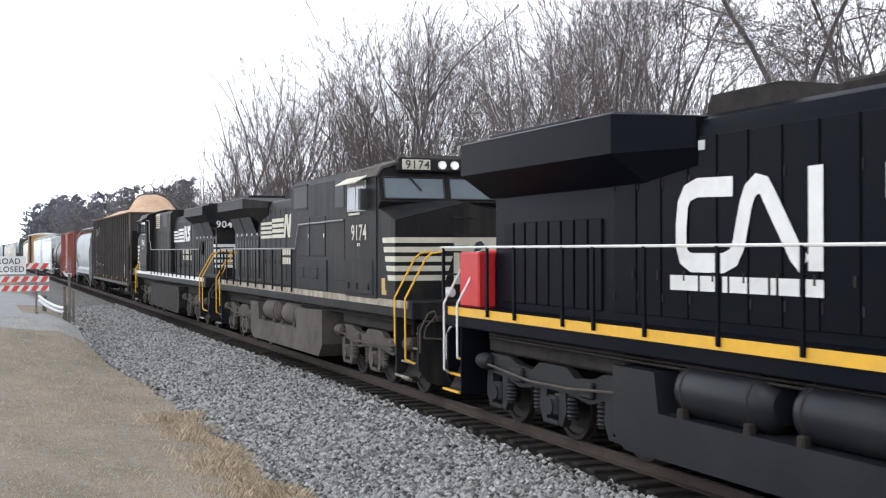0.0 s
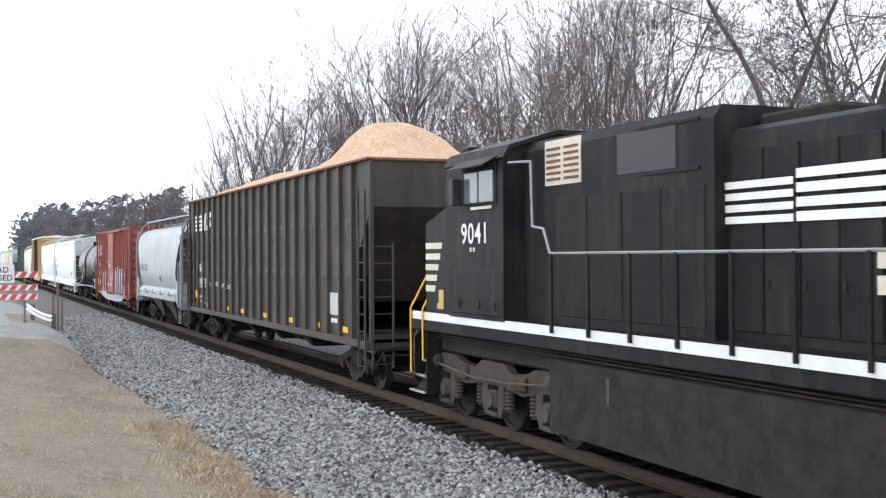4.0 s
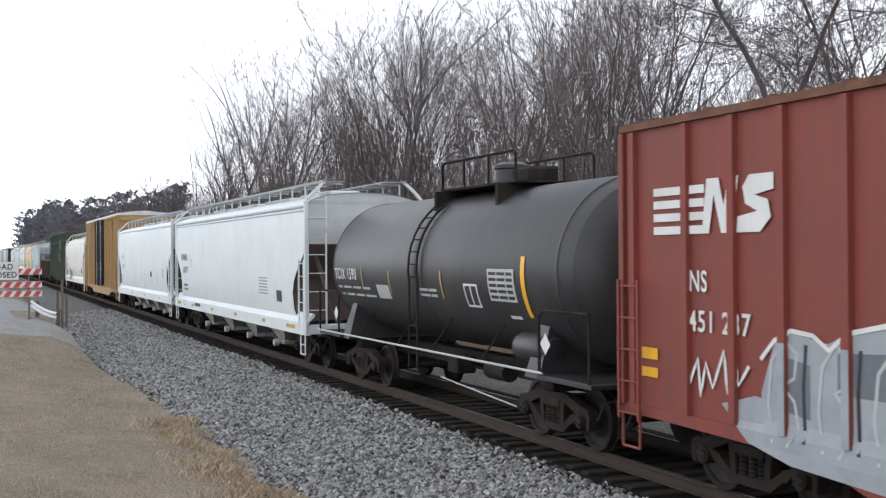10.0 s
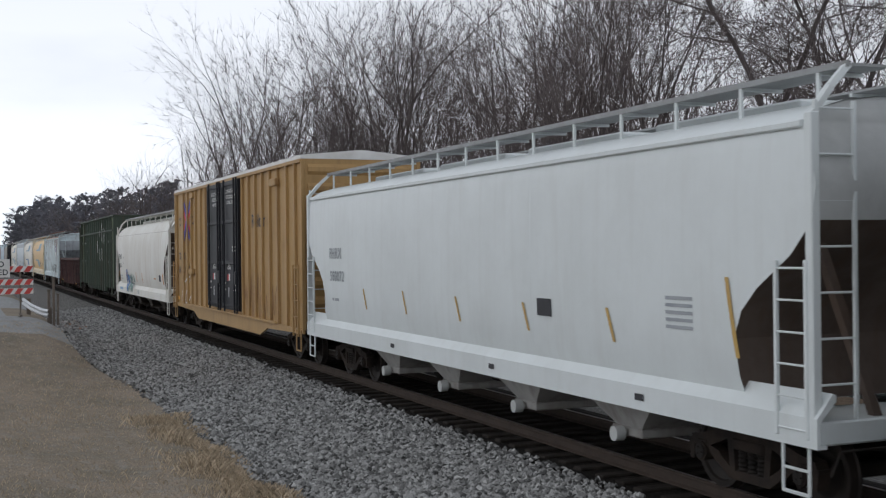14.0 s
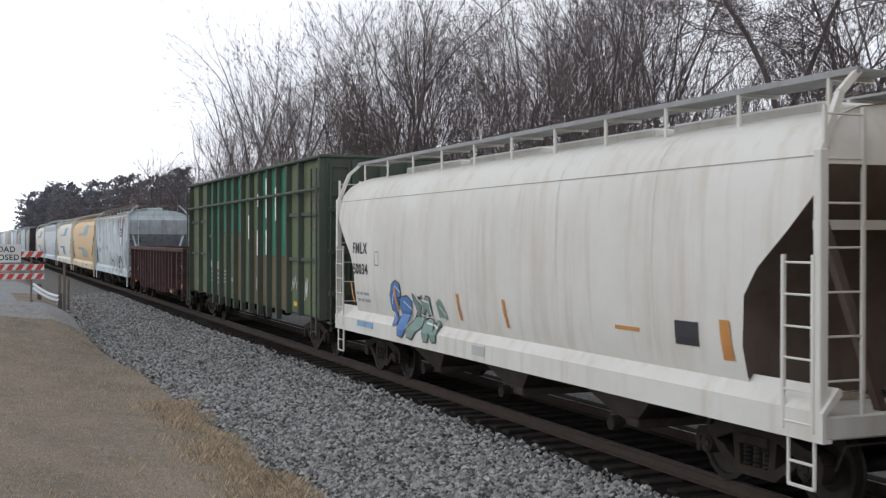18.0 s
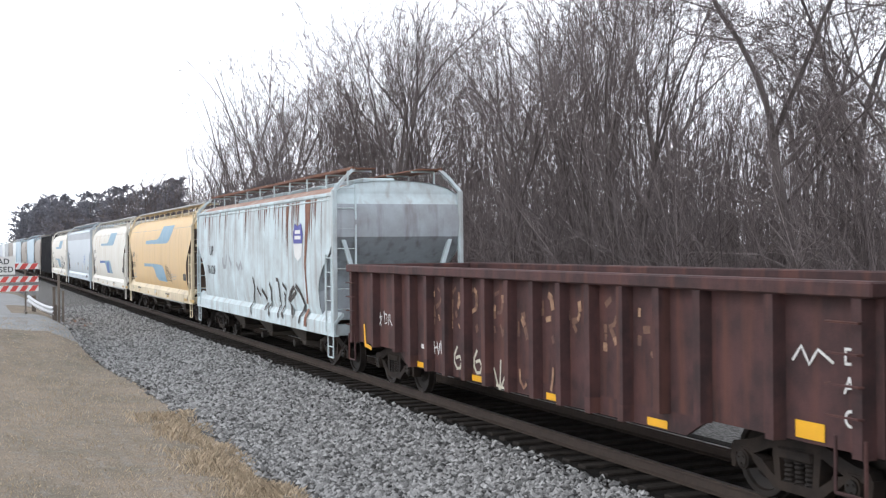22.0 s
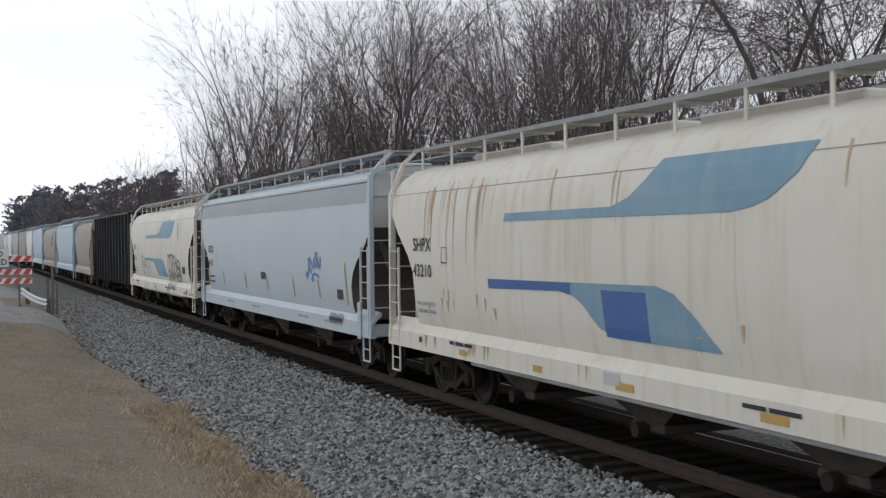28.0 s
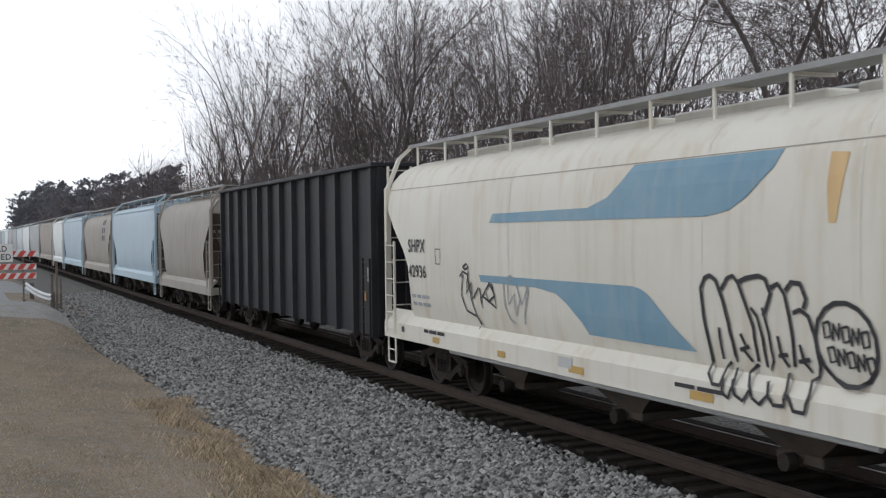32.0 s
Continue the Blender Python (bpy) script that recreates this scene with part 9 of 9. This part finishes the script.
for k in range(6):
    x = 6.02 + 0.16 * k
    strokes("graffiti_tag", car, [[(x, 1.10), (x + 0.02, 1.30), (x + 0.10, 1.24), (x + 0.03, 1.18), (x + 0.13, 1.06), (x + 0.17, 1.26)], [(x - 0.02, 1.20), (x + 0.15, 1.14)]], 0.035, M_ink, sill_on, 0.016)
for x in (-half + 0.62, half - 0.62):
    part("sill_bracket", Form().box(x - 0.08, x + 0.08, -1.66, -1.605, 0.85, 1.62, 0.03), M_ut_body, car)
for x in (-4.6, -1.4, 3.4, 5.6):
    bars(car, x, 1.06, (0.5, 0.4), 0.06, M_spray_grey, lambda z: 1.605)

car, half, on = flow_hopper(-315.7, -332.0, "cream covered hopper with black outline graffiti", M_cream_body, M_cream_body, "42936",
                            [(-3.2, 3.05), (2.61, 3.05), (3.03, 3.11), (3.32, 3.24), (3.58, 3.42), (3.75, 3.54), (3.88, 3.72), (1.0, 3.72), (0.74, 3.52), (0.42, 3.33), (-0.08, 3.21), (-3.09, 3.19)],
                            [(-3.55, 2.11), (-1.6, 2.09), (-1.0, 2.03), (-0.68, 1.89), (-0.32, 1.67), (-0.15, 1.51), (2.33, 1.50), (1.88, 1.78), (1.42, 2.10), (1.24, 2.18), (1.04, 2.21), (-3.62, 2.22)])
BALLOONS = (
    ([(2.63, 1.42), (2.6, 1.67), (2.54, 1.93), (2.51, 2.24), (2.59, 2.36), (2.69, 2.39), (2.8, 2.34), (2.91, 2.13), (2.99, 1.89), (3.05, 1.65), (3.07, 1.46)], 0.055),
    ([(2.89, 2.24), (3.01, 2.37), (3.11, 2.4), (3.2, 2.33), (3.32, 2.09), (3.43, 1.86), (3.46, 1.5)], 0.05),
    ([(3.2, 2.33), (3.34, 2.38), (3.56, 2.41), (3.66, 2.38), (3.74, 2.23), (3.66, 2.08), (3.6, 1.99)], 0.055),
    ([(3.4, 2.07), (3.5, 1.98), (3.58, 1.75), (3.58, 1.45)], 0.045), ([(3.59, 2.08), (3.68, 1.82), (3.71, 1.53), (3.64, 1.43)], 0.04),
    ([(3.74, 2.29), (3.86, 2.34), (3.96, 2.24), (4.02, 2.01), (4.06, 1.79), (4.04, 1.5)], 0.05),
    ([(3.98, 2.27), (4.07, 2.36), (4.21, 2.35), (4.29, 2.2), (4.24, 2.1)], 0.055), ([(4.08, 2.05), (4.19, 2.09), (4.31, 2.03), (4.4, 1.82), (4.43, 1.54), (4.38, 1.43)], 0.05))
DROPS = (
    ([(2.63, 1.42), (2.62, 1.3), (2.74, 1.19), (2.88, 1.19), (2.91, 1.39), (2.98, 1.45)], 0.045), ([(2.92, 1.27), (2.93, 1.11), (3.03, 1.07), (3.12, 1.23), (3.09, 1.4)], 0.045),
    ([(3.08, 1.28), (3.15, 1.12), (3.29, 1.07), (3.41, 1.2), (3.32, 1.37), (3.45, 1.47)], 0.045), ([(3.37, 1.26), (3.45, 1.12), (3.57, 1.07), (3.71, 1.18), (3.66, 1.32)], 0.045),
    ([(3.71, 1.18), (3.8, 1.09), (3.96, 1.1), (3.98, 1.27), (3.93, 1.43)], 0.045), ([(4.01, 1.22), (4.11, 1.07), (4.28, 1.07), (4.33, 1.25), (4.3, 1.39), (4.38, 1.43)], 0.045))
INNER = ([(2.82, 1.82), (2.82, 1.63), (2.84, 1.47)], [(3.2, 1.78), (3.27, 1.65), (3.22, 1.61), (3.36, 1.49)], [(3.16, 1.6), (3.33, 1.65)], [(3.82, 1.8), (3.85, 1.6), (3.95, 1.49)], [(3.8, 1.59), (3.95, 1.62)],
         [(4.16, 1.74), (4.19, 1.57), (4.29, 1.47)], [(4.11, 1.56), (4.29, 1.6)])
for pts, wide in BALLOONS + DROPS:
    strokes("graffiti_outline", car, [pts], wide, M_ink, sill_on, 0.018, "black balloon outline across side and sill")
for pts in INNER:
    strokes("graffiti_tag", car, [pts], 0.045, M_ink, sill_on, 0.018)
ring = [(4.82 + 0.42 * math.cos(a * 0.3927) + 0.04 * math.sin(a * 0.3927), 1.79 + 0.40 * math.sin(a * 0.3927) - 0.06 * math.cos(a * 0.3927)) for a in range(17)]
strokes("graffiti_outline", car, [ring], 0.05, M_ink, sill_on, 0.018, "black ring round two scrawled words")
for k in range(2):
    for j in range(5):
        x, z = 4.52 + 0.13 * j + 0.05 * k, 1.92 - 0.24 * k - 0.015 * j
        strokes("graffiti_tag", car, [[(x, z - 0.09), (x + 0.01, z + 0.08), (x + 0.09, z - 0.07), (x + 0.10, z + 0.09)] if j % 2 else [(x + 0.09, z + 0.08), (x, z + 0.06), (x + 0.02, z - 0.08), (x + 0.10, z - 0.06), (x + 0.09, z + 0.08)]], 0.032, M_ink, on, 0.018)
SCRAWLS = ([(-4.39, 2.17), (-4.26, 2.26), (-4.08, 2.22), (-3.96, 1.81), (-3.82, 1.54), (-3.66, 1.41), (-3.7, 1.34)], [(-4.26, 2.22), (-4.36, 1.88), (-4.21, 1.61), (-3.85, 1.54)], [(-4.02, 2.27), (-4.17, 1.89), (-3.91, 2.09), (-3.91, 1.81), (-3.65, 2.01)],
           [(-4.25, 2.33), (-4.1, 2.39), (-4.01, 2.34), (-4.16, 2.29), (-4.25, 2.33)], [(-3.61, 2.01), (-3.54, 1.69), (-3.59, 1.83), (-3.25, 2.07), (-3.12, 2.07), (-3.07, 1.9), (-3.29, 1.8), (-3.36, 1.93)], [(-3.5, 1.88), (-3.01, 1.72), (-3.06, 1.94), (-3.25, 2.11)])
FAINT = ([(-2.71, 2.09), (-2.69, 1.78), (-2.56, 1.57), (-2.38, 1.52)], [(-2.57, 2.18), (-2.55, 1.79), (-2.33, 1.97), (-2.34, 1.63), (-2.14, 1.89)], [(-2.53, 2.22), (-2.41, 2.24), (-2.33, 2.21), (-2.49, 2.17)],
         [(-1.95, 2.2), (-1.87, 1.99), (-2.05, 1.65), (-2.06, 1.52)], [(-2.25, 2.1), (-2.1, 1.81), (-1.87, 2.07)])
for pts in SCRAWLS:
    strokes("graffiti_tag", car, [pts], 0.035, M_ink, sill_on, 0.018)
for pts in FAINT:
    strokes("graffiti_tag", car, [pts], 0.03, M_spray_grey, sill_on, 0.018)
patch("rust_run", car, [[(4.62, 2.95), (4.72, 2.95), (4.86, 3.62), (4.60, 3.64), (4.58, 3.3)]], M_tan_body, on, 0.006, "orange stain on the side")


def coal_gondola():
    posts = even(-7.4, 7.4, 13)
    car, half, w = open_car("coal_gondola", "coal gondola", -332.8, -347.9, "black ribbed coal gondola with a heaped load", M_coal, 4.36, 0.80, posts, 0.13, 0.11, rim=0.10)
    form = Form()
    for i in range(41):
        for j in range(9):
            x, t = (i / 20 - 1) * (half - 0.1), j / 8
            e = min(1.0, min(i, 40 - i) / 5) * math.sin(math.pi * t) ** 0.6
            form.v.append((x, (2 * t - 1) * (w - 0.08), 4.26 + e * (0.16 + 0.14 * noise.noise((x * 0.7, t * 3, 9)))))
    form.f = [(i * 9 + j, (i + 1) * 9 + j, (i + 1) * 9 + j + 1, i * 9 + j + 1) for i in range(40) for j in range(8)]
    part("coal_load", form, M_coal, car, "dark heaped load")
    on = lambda z: w + 0.002
    for x, z, ww, h in ((-1.4, 1.3, 0.16, 0.7), (5.9, 1.2, 0.12, 0.3), (-6.6, 3.0, 0.1, 0.2), (6.9, 1.9, 0.14, 0.3)):
        patch("paint_mark", car, [rect(x, x + ww, z, z + h)], M_panelgrey, on, 0.010, rows=2)
    reflectors(car, (6.7,), 1.5, 1.7, 0.1, on, M_orange)
    for s in (-1, 1):
        ladder(car, s * (half - 0.08) - (0.44 if s > 0 else 0), -1.60, 0.7, 2.4, 0.44, 6, M_coal)
        for y in (-0.8, 0.0, 0.8):
            part("end_post", Form().box(s * half, s * (half + 0.1), y - 0.07, y + 0.07, 0.85, 4.2, 0.01), M_coal, car)
    underframe(car, half + 0.1, M_coal, half - 1.9)
    return car


coal_gondola()

FAR = [(-349.3, -360.2, M_dun_body, 2, ROUND, "small dun-grey two-bay covered hopper"), (-361.2, -376.2, M_blue_body, 3, SLAB, "light blue slab-sided covered hopper"), (-377.0, -392.2, M_dun_body, 3, ROUND, "dull buff covered hopper with a dark stencil"),
       (-393.1, -408.5, M_blue_body, 3, SLAB, "light blue slab-sided covered hopper"), (-409.4, -420.3, M_white_body, 2, SLAB, "short white two-bay covered hopper"), (-421.2, -438.6, M_dun_body, 3, SLAB, "dun-grey slab-sided covered hopper"),
       (-439.5, -457.8, M_grey_body, 3, SLAB, "plain grey slab-sided covered hopper"), (-458.7, -474.2, M_white_body, 3, SLAB, "plain white slab-sided covered hopper"), (-475.1, -490.7, M_ut_body, 3, SLAB, "pale grey slab-sided covered hopper"), (-491.6, -506.3, M_grey_body, 3, SLAB, "plain grey slab-sided covered hopper")]
far_x = -507.2
for k in range(8):
    FAR.append((far_x, far_x - 15.6, (M_grey_body, M_white_body, M_blue_body)[k % 3], 3, SLAB, "weathered covered hopper far back in the train"))
    far_x -= 16.5
for k, (hi, lo, paint, bays, profile, label) in enumerate(FAR):
    car, half, on = covered_hopper(hi, lo, label, paint, paint, profile, bays, brackets=7 if k < 6 else 4, seams=k < 6)
    if k == 2:
        for r in range(3):
            for c in range(2):
                patch("stencil_bar", car, [rect(3.4 + 0.8 * c, 3.9 + 0.8 * c, 2.7 + 0.45 * r, 3.0 + 0.45 * r)], M_ink, on, 0.012)

barricade(-46.4, -9.4, -6.66)
guard_rail(-46.2, -6.14)
marker_post(-46.4, -5.94, 1.78, 0.045, "tall thin weathered post beside the gravel")
marker_post(-46.4, -5.79, 1.24, 0.04, "short thin dark post beside the gravel")
marker_post(-46.6, -6.10, 1.22, 0.05, "weathered square wooden post behind the guard rail")


def motions():
    for thing, x0 in ROLLING:
        walk(thing, [(t, pose(x0 + s, 0, 0)) for t, s in TRAVEL])
    ts, ss = [t for t, s in TRAVEL], [s for t, s in TRAVEL]
    steps = int(32 * FPS / 2)
    for wheel, dx, r in WHEELS:
        walk(wheel, [(k * 2 / FPS, pose(dx, 0, r, 0, math.degrees(float(np.interp(k * 2 / FPS, ts, ss)) / r), 0)) for k in range(steps + 1)])


motions()
